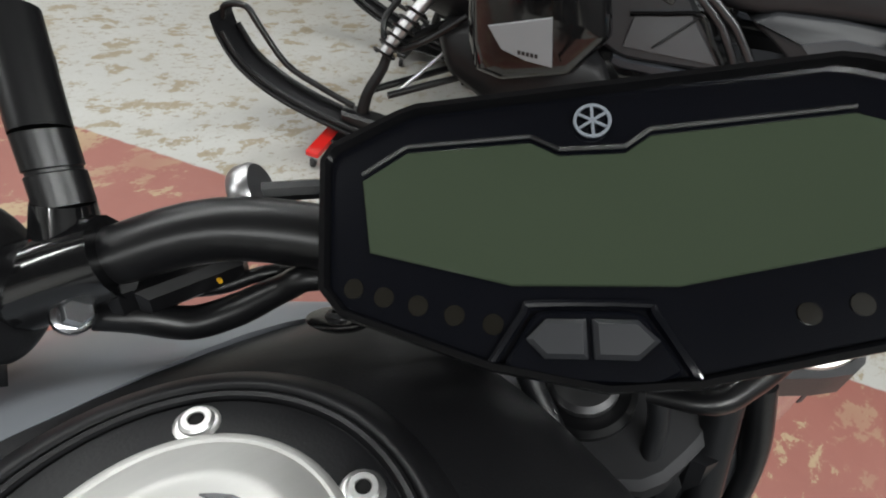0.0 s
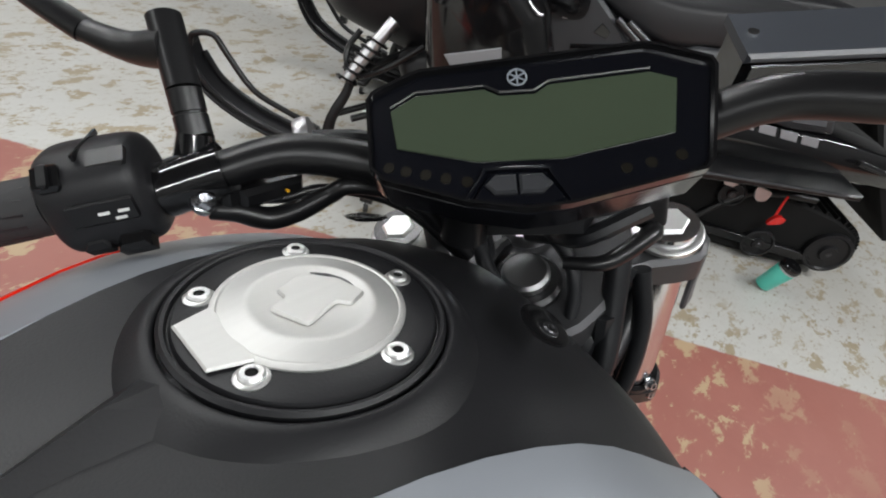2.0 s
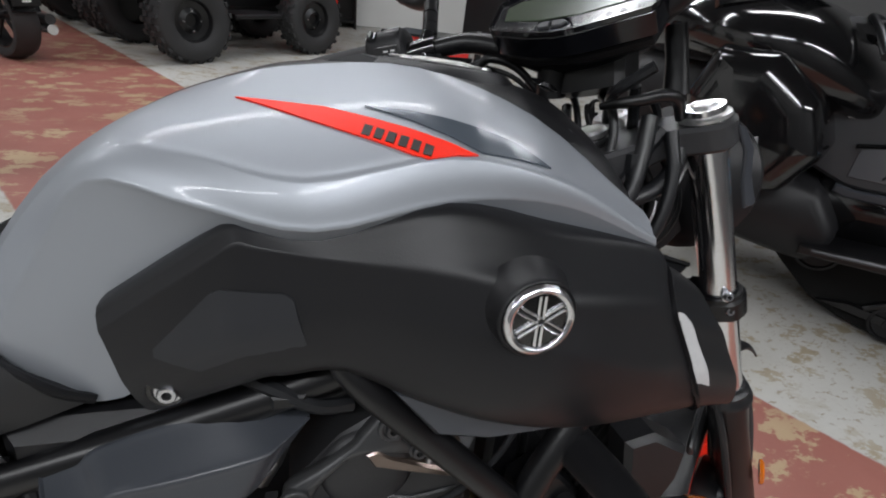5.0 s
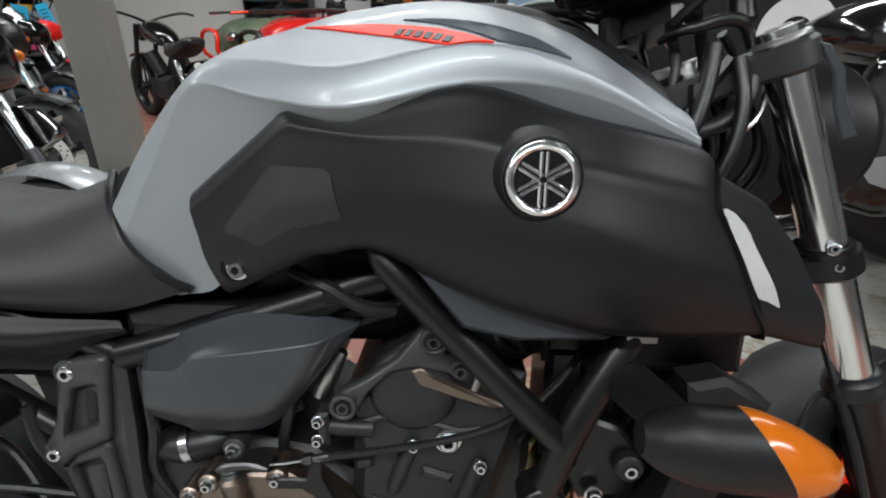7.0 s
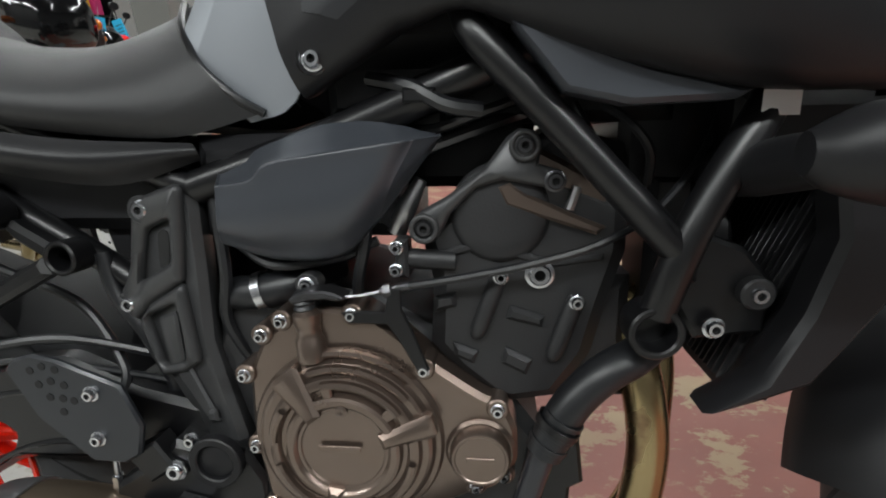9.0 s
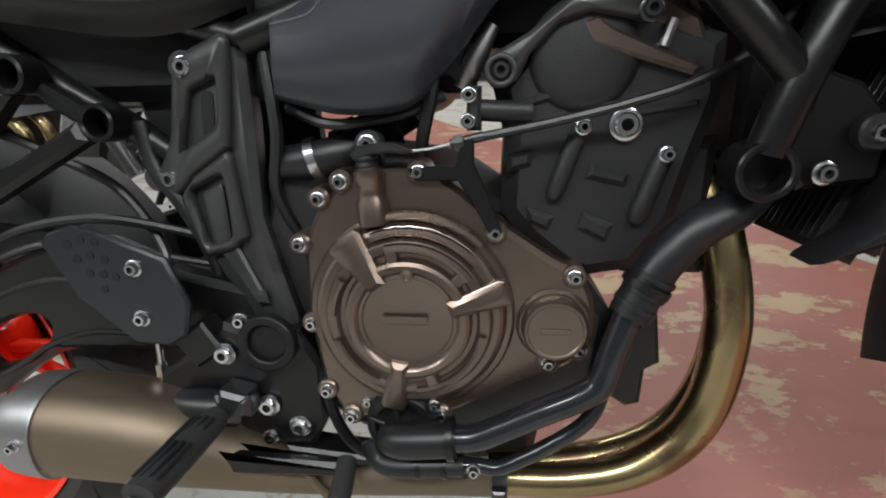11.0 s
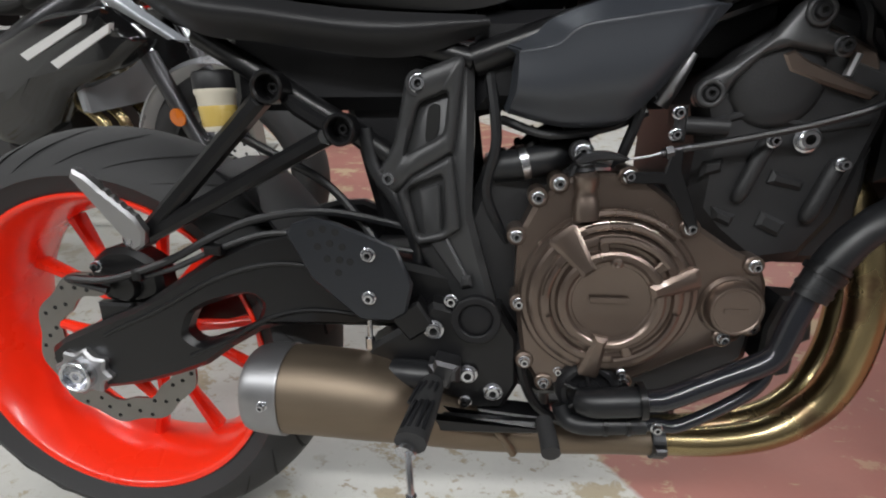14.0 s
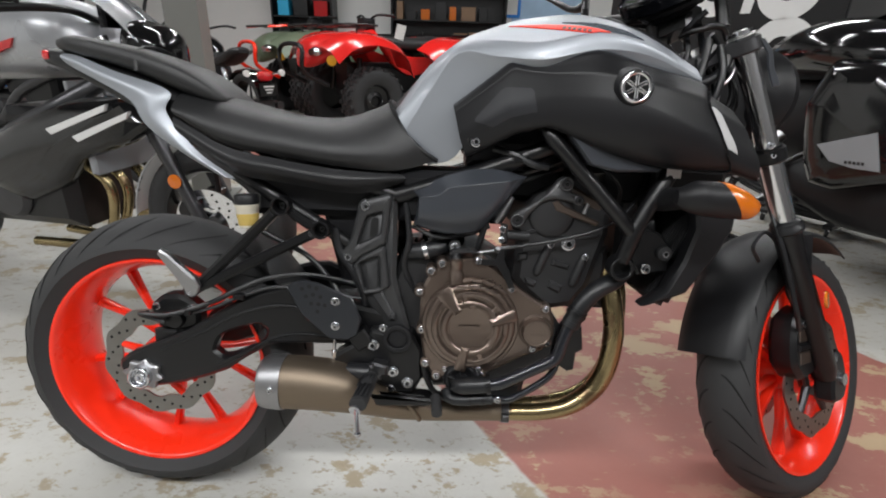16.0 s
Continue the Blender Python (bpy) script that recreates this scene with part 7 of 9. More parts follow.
part("right_grip", tube([(1.131, -0.216, 1.165), (1.150, -0.262, 1.177), (1.170, -0.315, 1.190)], 0.0165, 16, 3), RUBBER, bike)
RX = Vector((0.63, -0.76, 0.16)).normalized()
RZ = Vector((-0.33, -0.25, 0.906))
RZ = (RZ - RX * RZ.dot(RX)).normalized()
RY = RZ.cross(RX)
RM = Matrix.Translation(Vector((1.117, -0.073, 1.148)) + RX * 0.045 + RY * 0.018 - RZ * 0.020) @ Matrix((RX, RY, RZ)).transposed().to_4x4()
resv = part("brake_reservoir", block((0, 0, -0.002), (0.088, 0.036, 0.036), 0.004).moved(RM), GLOSS, bike, "dark brake fluid reservoir on the handlebar")
part("reservoir_lid", block((0, 0, 0.018), (0.092, 0.040, 0.006), 0.002).moved(RM), SLATE, resv)
for q in (-0.038, 0.038):
    part("lid_screw", lathe([(0, 0.0), (0.0032, 0.0), (0.0030, 0.0012), (0, 0.0012)], 12, RM @ Matrix.Translation((q, 0, 0.0209))), ZINC, resv)
part("brake_lever", tube([(1.175, -0.125, 1.140), (1.205, -0.180, 1.143), (1.225, -0.250, 1.145), (1.235, -0.33, 1.145)], [0.008, 0.007, 0.006, 0.007], 10, 4, 0.7), SATIN, bike)
for pts, r in (([(1.10, -0.02, 1.04), (1.11, -0.01, 1.02), (1.12, 0.0, 1.00), (1.12, 0.0, 0.95), (1.10, 0.01, 0.90)], 0.0065),
               ([(1.13, -0.01, 1.03), (1.15, 0.0, 1.01), (1.15, 0.01, 1.0), (1.15, 0.0, 0.96), (1.14, 0.02, 0.90)], 0.0055),
               ([(1.09, -0.06, 1.06), (1.07, -0.035, 1.035), (1.08, -0.01, 1.02), (1.10, 0.02, 1.0)], 0.006),
               ([(1.12, -0.050, 1.00), (1.10, -0.05, 0.97), (1.08, -0.05, 0.93), (1.07, -0.03, 0.87)], 0.009),
               ([(1.09, -0.055, 0.975), (1.09, -0.06, 0.93), (1.06, -0.06, 0.88), (1.03, -0.05, 0.84)], 0.0085)):
    part("control_cable", tube(pts, r, 8), HOSE, bike)
part("horn", lathe([(0, 0), (0.036, 0), (0.04, 0.006), (0.036, 0.018), (0.02, 0.024), (0, 0.026)], 28, to_axis((1.075, -0.045, 0.84), (0.3, -1, 0))), GLOSS, bike)
part("side_stand", tube([(0.60, 0.14, 0.30), (0.64, 0.20, 0.18), (0.66, 0.262, 0.052)], [0.013, 0.011, 0.011], 12, 3).join(block((0.665, 0.275, 0.054), (0.06, 0.03, 0.010), 0.003, None)), SATIN, bike, "black side stand, down")

# ---- snowmobiles across the aisle: x runs to their tail, y away from the aisle ----
CARD = mat("printed_card", (0.72, 0.72, 0.70), 0.5, 0, 0.04, 20)
TRACK = mat("track_rubber", (0.008, 0.008, 0.008), 0.8, 0, 0.3, 20, 0.2, 200, spec=0.2)
PALEBAR = mat("silver_print", (0.34, 0.35, 0.37), 0.35, 0.3, 0.1, 20)
SLEDPANEL = mat("charcoal_sled_plastic", (0.040, 0.042, 0.046), 0.40, 0, 0.15, 9, 0.15, 800, 0.06)
CLEARGREY = mat("smoked_panel", (0.085, 0.089, 0.098), 0.22, 0, 0.1, 8, coat=0.3)


def spring(a, b, r, turns, wire, n=14):
    a, b = Vector(a), Vector(b)
    m = to_axis(a, b - a)
    h = (b - a).length
    pts = [tuple(m @ Vector((r * math.cos(2 * math.pi * k / n), r * math.sin(2 * math.pi * k / n), h * k / (n * turns)))) for k in range(n * turns + 1)]
    return tube(pts, wire, 6, 1)


def domed(outline, y0, y1, rise):
    """A moulded panel whose outer face (at y0) swells by rise from its edge to its middle."""
    way = 1 if y1 > y0 else -1
    loops = [(outline, y1)]
    for q in (0.0, 0.15, 0.4, 0.8, 1.4, 2.2):
        loops.append((inset2(outline, 0.045 * q) if q else outline, y0 + way * rise * math.exp(-1.8 * q)))
    mid = np.mean(np.array(loops[-1][0]), axis=0)
    v = [(x, y, z) for pts, y in loops for x, z in pts] + [(mid[0], y0, mid[1])]
    n = len(outline)
    f = [(i + k * n, (i + 1) % n + k * n, (i + 1) % n + (k + 1) * n, i + (k + 1) * n) for k in range(len(loops) - 1) for i in range(n)]
    last = (len(loops) - 1) * n
    f += [tuple(reversed(range(n)))] + [(last + i, last + (i + 1) % n, len(v) - 1) for i in range(n)]
    return Geo().add(v, f)


def snowmobile(m, label):
    sn = thing("snowmobile", label, "snowmobile", m, "snowmobiles in a row")
    for yc in (-0.10, 0.99):
        prof = [(-0.76, 0.40), (-0.735, 0.33), (-0.66, 0.235), (-0.52, 0.165), (-0.33, 0.12), (-0.10, 0.095), (0.20, 0.085), (0.34, 0.10)]
        low = spline([(x, 0, z) for x, z in prof], 4)
        out = [(p[0], p[2]) for p in low] + [(p[0] + 0.004, p[2] + 0.016) for p in reversed(low)]
        ski = part("ski", prism(out, yc - 0.07, yc + 0.07, 0.004), PLASTIC, sn, "black upturned plastic ski")
        for s in (-1, 1):
            part("ski_wall", tube([(x + 0.01, yc + s * 0.055, z + 0.03) for x, z in prof[1:]], 0.011, 8, 3), SATIN, ski)
        part("ski_loop", tube([(-0.755, yc, 0.385), (-0.735, yc, 0.435), (-0.655, yc, 0.455), (-0.605, yc, 0.40), (-0.50, yc, 0.285), (-0.36, yc, 0.235), (-0.22, yc, 0.20)], 0.012, 10, 4), SATIN, ski, "black tube loop of the ski")
        part("runner", tube([(-0.45, yc, 0.135), (-0.2, yc, 0.092), (0.15, yc, 0.076)], 0.006, 6, 2), STEEL, ski)
        q = 1 if yc < 0.4 else -1
        part("spindle", tube([(-0.185, yc, 0.13), (-0.18, yc + q * 0.02, 0.25), (-0.14, yc + q * 0.06, 0.36), (-0.13, yc + q * 0.08, 0.45)], [0.028, 0.022, 0.020, 0.016], 12, 3), SATIN, sn, "black front spindle")
        part("saddle", block((-0.18, yc, 0.15), (0.16, 0.09, 0.07), 0.012), SATIN, sn)
        for a, b, r, mt in (((-0.17, 0.03, 0.27), (0.14, 0.34, 0.36), 0.014, SATIN), ((-0.10, 0.03, 0.27), (0.30, 0.34, 0.40), 0.014, SATIN), ((-0.14, 0.06, 0.43), (0.10, 0.34, 0.55), 0.014, SATIN), ((-0.08, 0.06, 0.27), (0.12, 0.30, 0.50), 0.008, ALU)):
            part("suspension_arm", tube([(a[0], yc + q * a[1], a[2]), (b[0], yc + q * b[1], b[2])], r, 10, 1), mt, sn)
        part("suspension_loop", tube([(-0.14, yc + q * 0.16, 0.58), (-0.175, yc + q * 0.12, 0.50), (-0.13, yc + q * 0.08, 0.425), (-0.02, yc + q * 0.12, 0.47), (0.11, yc + q * 0.18, 0.58)], 0.012, 8, 4), SATIN, sn)
        sh = part("shock_absorber", tube([(-0.145, yc + q * 0.06, 0.41), (-0.10, yc + q * 0.10, 0.50), (-0.02, yc + q * 0.18, 0.64)], [0.022, 0.026, 0.026], 16, 1), ALU, sn, "silver gas shock absorber")
        part("shock_spring", spring((-0.15, yc + q * 0.055, 0.40), (-0.055, yc + q * 0.145, 0.575), 0.040, 6, 0.0055), SATIN, sh)
    # body: side panels, hood and windshield
    for y0, y1 in ((-0.145, 0.20), (0.70, 1.045)):
        part("side_fairing", domed(rounded([(0.10, 0.80), (0.125, 0.68), (0.155, 0.56), (0.20, 0.47), (0.30, 0.46), (0.52, 0.545), (0.60, 0.70), (0.52, 0.86), (0.36, 0.985), (0.16, 0.975)], 3, 0.10), *((y0, y1) if y0 < 0 else (y1, y0)), 0.07), GLOSS, sn, "glossy black side fairing", 60)
    pn = part("grey_panel", prism([(0.215, 0.646), (0.40, 0.722), (0.45, 0.578), (0.36, 0.575), (0.275, 0.588)], -0.143, -0.152, 0.002), GREYPANEL, sn, "pale grey side panel")
    for k in range(5):
        part("panel_bar", prism([(0.330 + 0.014 * k, 0.5885 + 0.001 * k), (0.340 + 0.014 * k, 0.5890 + 0.001 * k), (0.337 + 0.014 * k, 0.601 + 0.001 * k), (0.327 + 0.014 * k, 0.6005 + 0.001 * k)], -0.1515, -0.1535, 0.0004), INK, pn)
    part("hood", loft([(-0.34, 0.45, 0.90, 0.08, 0.05), (-0.24, 0.45, 0.96, 0.24, 0.10), (-0.05, 0.45, 1.00, 0.42, 0.14), (0.15, 0.45, 1.01, 0.52, 0.15), (0.38, 0.45, 0.98, 0.50, 0.16), (0.58, 0.45, 0.90, 0.36, 0.12), (0.70, 0.45, 0.84, 0.22, 0.08)], 36, 2.6), GLOSS, sn, "glossy black hood", 50)
    part("nose", loft([(-0.40, 0.45, 0.62, 0.10, 0.06), (-0.28, 0.45, 0.68, 0.25, 0.16), (-0.05, 0.45, 0.72, 0.30, 0.24), (0.20, 0.45, 0.70, 0.32, 0.25), (0.45, 0.45, 0.62, 0.28, 0.20)], 28, 2.8), PLASTIC, sn, "matt black belly and nose")
    part("belly_pan", prism(rounded([(0.0, 0.52), (0.08, 0.36), (0.30, 0.27), (0.70, 0.27), (0.75, 0.40), (0.62, 0.56), (0.2, 0.58)], 3, 0.2), 0.06, 0.84, 0.03), PLASTIC, sn, "black belly pan", 50)
    wr = [[(0.05, 0.45 + w, 1.12 - abs(w) * 0.18), (0.22, 0.45 + w * 0.95, 1.24 - abs(w) * 0.25), (0.36, 0.45 + w * 0.85, 1.36 - abs(w) * 0.35)] for w in (-0.36, -0.18, 0, 0.18, 0.36)]
    part("windshield", patch(wr, 5, 0.004), GLOSS, sn, "dark smoked windshield", 60)
    for s in (-1, 1):
        part("handlebar", tube([(0.50, 0.45, 1.10), (0.51, 0.45 + s * 0.10, 1.12), (0.56, 0.45 + s * 0.24, 1.08), (0.615, 0.45 + s * 0.36, 1.015)], [0.013, 0.013, 0.013, 0.017], 12, 4), SATIN, sn, "black handlebar with grip")
    part("steering_pad", block((0.50, 0.45, 1.08), (0.12, 0.20, 0.07), 0.02), PLASTIC, sn)
    for y0, y1 in ((0.20, 0.30), (0.60, 0.70)):
        q = -1 if y0 < 0.4 else 1
        f = y0 if q < 0 else y1
        sp = part("rear_side_panel", prism(rounded([(0.31, 0.86), (0.42, 0.93), (0.54, 0.97), (0.66, 0.93), (0.78, 0.85), (0.93, 0.735), (1.05, 0.635), (1.03, 0.60), (0.70, 0.555), (0.55, 0.60), (0.40, 0.72)], 3, 0.2), y0, y1, 0.015), SLEDPANEL, sn, "black side panel with a clear triangle")
        part("window_panel", prism([(0.680, 0.600), (1.020, 0.628), (0.855, 0.762), (0.676, 0.708)], f, f + q * 0.006, 0.002), CLEARGREY, sp, "smoked triangular insert")
        part("panel_line", tube([(0.66, f + q * 0.004, 0.712), (0.78, f + q * 0.006, 0.745), (0.885, f + q * 0.006, 0.768), (0.96, f + q * 0.006, 0.70), (1.04, f + q * 0.006, 0.632)], 0.009, 6, 3), GLOSS, sp)
        part("panel_rib", tube([(0.78, f + q * 0.008, 0.625), (0.88, f + q * 0.008, 0.755)], 0.005, 6, 1), SATIN, sp)
        part("vent", prism([(0.725, 0.782), (0.745, 0.822), (0.785, 0.800), (0.780, 0.772)], f, f + q * 0.005, 0.0015), GLOSS, sp, "small black triangular vent")
        st2 = part("label_strip", prism(rounded([(0.505, 0.930), (0.560, 0.935), (0.622, 0.800), (0.590, 0.795)], 3, 0.2), f, f + q * 0.004, 0.001), CLEARGREY, sp, "clear warning label strip")
        part("label_top", prism([(0.500, 0.948), (0.557, 0.953), (0.562, 0.938), (0.506, 0.932)], f, f + q * 0.005, 0.001), YELLOW, st2, "orange label end")
        part("label_foot", prism([(0.592, 0.812), (0.612, 0.815), (0.620, 0.803), (0.594, 0.798)], f + q * 0.003, f + q * 0.006, 0.0005), CARD, st2)
        part("lower_trim", prism([(0.66, 0.565), (0.72, 0.560), (1.03, 0.592), (1.26, 0.600), (1.27, 0.575), (1.03, 0.555), (0.70, 0.525), (0.66, 0.535)], f - q * 0.02, f + q * 0.012, 0.006), SLATE, sn, "dark grey lower trim strip")
        fy = 0.195 if q < 0 else 0.705
        for o in (0.0, 0.045):
            part("frame_brace", tube([(0.79 + o, fy, 0.850), (0.96 + o, fy, 0.755 + o * 0.2), (1.11 + o * 1.2, fy, 0.605 + o * 0.4)], 0.014, 10, 2), DARKMETAL, sn, "dark metal seat brace")
        part("brace_pivot", lathe([(0.0, 0), (0.035, 0), (0.035, 0.018), (0.026, 0.026), (0.012, 0.026), (0.010, 0.020), (0, 0.020)], 24, to_axis((1.11, fy + q * 0.005, 0.585), (0, q, 0))), PALEBAR, sn)
        # running board with its bright edge
        ry0, ry1 = (0.02, 0.28) if q < 0 else (0.62, 0.88)
        rb = part("running_board", prism([(0.66, 0.355), (1.16, 0.430), (1.86, 0.520), (1.93, 0.535), (1.93, 0.510), (1.18, 0.395), (0.66, 0.318)], ry0, ry1, 0.006), SATIN, sn, "black ribbed running board")
        part("board_edge", tube([(0.70, ry0 if q < 0 else ry1, 0.350), (1.17, ry0 if q < 0 else ry1, 0.425), (1.87, ry0 if q < 0 else ry1, 0.520)], 0.008, 8, 2), DARKMETAL, rb, "dark metal edge")
    part("seat", loft([(0.64, 0.45, 0.950, 0.10, 0.03), (0.74, 0.45, 0.925, 0.17, 0.055), (0.98, 0.45, 0.880, 0.21, 0.090), (1.20, 0.45, 0.915, 0.22, 0.085), (1.42, 0.45, 0.945, 0.22, 0.085), (1.65, 0.45, 0.950, 0.20, 0.080), (1.84, 0.45, 0.940, 0.16, 0.060), (1.90, 0.45, 0.93, 0.13, 0.02)], 36, 5), SLEDSEAT, sn, "long black vinyl seat")
    box = part("seat_base", prism(rounded([(1.06, 0.785), (1.17, 0.740), (1.345, 0.652), (1.63, 0.642), (1.80, 0.668), (1.70, 0.845), (1.62, 0.872), (1.33, 0.860), (1.12, 0.832)], 3, 0.10), 0.225, 0.675, 0.010), SLEDPANEL, sn, "charcoal plastic body under the seat", 50)
    part("base_panel", prism(rounded([(1.24, 0.760), (1.38, 0.682), (1.63, 0.672), (1.755, 0.690), (1.675, 0.820), (1.36, 0.815)], 3, 0.08), 0.221, 0.230, 0.003), CLEARGREY, box, "satin charcoal inset")
    part("tunnel", prism([(0.62, 0.57), (1.24, 0.60), (1.80, 0.655), (2.08, 0.655), (2.16, 0.60), (2.14, 0.52), (1.90, 0.50), (1.20, 0.42), (0.66, 0.34), (0.55, 0.45)], 0.21, 0.69, 0.012), GLOSS, sn, "glossy black tunnel", 50)
    for k in range(5):
        x = 1.335 + 0.090 * k
        part("side_bar", prism([(x, 0.598 + 0.002 * k), (x + 0.070, 0.600 + 0.002 * k), (x + 0.055, 0.636 + 0.002 * k), (x - 0.015, 0.632 + 0.002 * k)], 0.2085, 0.2040, 0.001), PALEBAR, sn)
    # track with lugs, idler wheels and the rails
    loop = [(0.52, 0.34), (0.58, 0.20), (0.78, 0.06), (0.95, 0.022), (1.40, 0.016), (1.90, 0.016), (2.12, 0.03), (2.25, 0.08), (2.30, 0.17), (2.25, 0.26), (2.12, 0.31), (1.70, 0.36), (1.1, 0.40), (0.65, 0.44)]
    trk = part("track", prism(rounded(loop, 3, 0.2), 0.27, 0.63, 0.01), TRACK, sn, "black rubber track")
    lug = Geo()
    pts = spline([(x, 0, z) for x, z in loop + loop[:1]], 5)
    for i in range(0, len(pts) - 1):
        d = pts[i + 1] - pts[i]
        if np.linalg.norm(d) > 0.01:
            a = math.degrees(math.atan2(d[2], d[0]))
            lug.join(block((0, 0, 0.012), (0.012, 0.34, 0.026), 0.002).moved(pose(pts[i][0], 0.45, pts[i][2], 0, -a, 0)))
    tagged(part("track_lug", lug.moved(Matrix.Translation((0, 0, 0.012))), TRACK, trk), kind="stuff")
    for x, z, r in ((2.165, 0.155, 0.105), (1.60, 0.30, 0.060), (1.05, 0.10, 0.075), (1.45, 0.10, 0.075), (1.85, 0.10, 0.075), (0.72, 0.28, 0.085)):
        wh = part("idler_wheel", lathe([(r * 0.3, 0), (r * 0.86, 0), (r, 0.006), (r, 0.03), (r * 0.86, 0.034), (r * 0.8, 0.024), (r * 0.4, 0.022), (r * 0.35, 0.036), (0, 0.036)], 28, to_axis((x, 0.265, z), RIGHT)), PLASTIC, sn, "black idler wheel")
        bolts(wh, [(x, 0.229, z)], 0.010, DARKMETAL, hexed=True)
    part("rail", prism([(0.80, 0.085), (2.05, 0.075), (2.12, 0.10), (2.05, 0.12), (0.90, 0.12)], 0.235, 0.262, 0.004), SATIN, sn)
    part("swing_arm", tube([(0.95, 0.25, 0.12), (1.20, 0.25, 0.32), (1.35, 0.25, 0.36)], 0.016, 10, 2), SATIN, sn)
    part("swing_arm", tube([(1.50, 0.25, 0.12), (1.68, 0.25, 0.33), (1.95, 0.25, 0.38)], 0.016, 10, 2), SATIN, sn)
    part("pivot_plate", prism(rounded([(1.64, 0.395), (1.72, 0.385), (1.715, 0.335), (1.68, 0.325), (1.655, 0.345)], 3), 0.18, 0.195, 0.002), ALU, sn, "pale metal pivot plate")
    part("pivot_plate", prism([(1.50, 0.375), (1.57, 0.378), (1.55, 0.355), (1.51, 0.358)], 0.18, 0.195, 0.002), ALU, sn, "pale metal pivot plate")
    part("snow_flap", prism([(2.10, 0.56), (2.18, 0.52), (2.36, 0.30), (2.33, 0.29), (2.14, 0.50)], 0.24, 0.66, 0.004), TRACK, sn)
    part("rear_bumper", tube([(1.95, 0.20, 0.60), (2.20, 0.21, 0.58), (2.26, 0.30, 0.58), (2.26, 0.60, 0.58), (2.20, 0.69, 0.58), (1.95, 0.70, 0.60)], 0.012, 8, 4), SATIN, sn)
    return sn


SLED = pose(2.158, 1.45, 0, 0, 0, -56.1)
snowmobile(SLED, "black snowmobile with a pale grey side panel, parked on dollies")
snowmobile(SLED @ Matrix.Translation((0.75, 1.38, 0)), "black snowmobile parked close behind another one")
# dark sign board with big white shapes behind the snowmobile
bd = thing("sign_board", "dark sign board with big white ring and bar shapes", "sign", SLED @ Matrix.Translation((0, 1.92, 0)))
part("board", block((-1.65, 0.02, 1.12), (2.1, 0.03, 1.3), 0.004), SATIN, bd)
part("leg", block((-2.5, 0.05, 0.30), (0.05, 0.05, 0.60), 0.004), SATIN, bd)
part("leg", block((-0.8, 0.05, 0.30), (0.05, 0.05, 0.60), 0.004), SATIN, bd)
for cx, cz, r0, r1, arc, st in ((-0.98, 1.02, 0.11, 0.25, 359.9, 0), (-1.02, 1.48, 0.10, 0.24, 250, 120), (-1.62, 1.50, 0.10, 0.22, 270, 40), (-2.20, 1.45, 0.10, 0.22, 230, 0)):
    part("white_shape", lathe([(r0, 0), (r1, 0), (r1, 0.004), (r0, 0.004), (r0, 0)], 36, to_axis((cx, 0.004, cz), RIGHT), arc, st), WHITE, bd, "white round shape")
part("white_shape", prism([(-1.36, 1.30), (-1.28, 1.30), (-1.22, 1.72), (-1.32, 1.72)], 0.004, -0.001, 0.0005), WHITE, bd, "white bar shape")

# red wheeled dolly under the ski
DM = SLED @ Matrix.Translation((-0.30, -0.10, 0))
for k, (ox, oy) in enumerate(((0, 0), (0, 1.09))):
    dl = thing("ski_dolly", "steel ski dolly with small black casters under a ski", "dolly", DM @ Matrix.Translation((ox, oy, 0)), "ski dollies")
    part("cross_bar", block((0, 0, 0.062), (0.05, 0.40, 0.022), 0.004), RED if k == 0 else SATIN, dl, "painted steel bar")
    part("cross_bar", block((0.36, 0, 0.062), (0.05, 0.40, 0.022), 0.004), SATIN, dl, "painted steel bar")
    part("tray", block((0.18, 0, 0.066), (0.34, 0.16, 0.010), 0.003), SATIN, dl)
    for x in (0, 0.36):
        for y in (-0.18, 0.18):
            cs = part("caster", lathe([(0.008, -0.010), (0.022, -0.010), (0.026, -0.006), (0.026, 0.006), (0.022, 0.010), (0.008, 0.010), (0.008, -0.010)], 20, to_axis((x, y, 0.026), (1, 0.2, 0)), 359.99), RUBBER, dl)
            part("fork_plate", block((x, y, 0.046), (0.036, 0.030, 0.012), 0.003), ZINC, cs)

# tumbler lying by the track, with a red strap end above it
tb = thing("tumbler", "mint green insulated tumbler with a dark lid, leaning", "tumbler", SLED @ pose(1.86, 0.035, 0.014, 12, 10, 0))
part("cup", lathe([(0, 0), (0.034, 0), (0.037, 0.004), (0.044, 0.125), (0.044, 0.138), (0.041, 0.138)], 32), MINT, tb, "mint powder coated cup")
part("lid", lathe([(0.0445, 0.136), (0.0455, 0.140), (0.0455, 0.156), (0.041, 0.162), (0.030, 0.163), (0, 0.160)], 32), GLOSS, tb, "dark clear lid")
part("rim", ring(0.040, 0.0452, 0.008, 32, Matrix.Translation((0, 0, 0.130))), ALU, tb)
solid("strap_hook", prism(rounded([(1.775, 0.235), (1.83, 0.255), (1.845, 0.285), (1.805, 0.295), (1.785, 0.27)], 3), 0.165, 0.192, 0.004).join(tube([(1.80, 0.19, 0.28), (1.80, 0.20, 0.33), (1.80, 0.205, 0.38)], 0.006, 6, 2)).moved(SLED), RED, "red strap hook hanging from the tunnel", "strap hook")
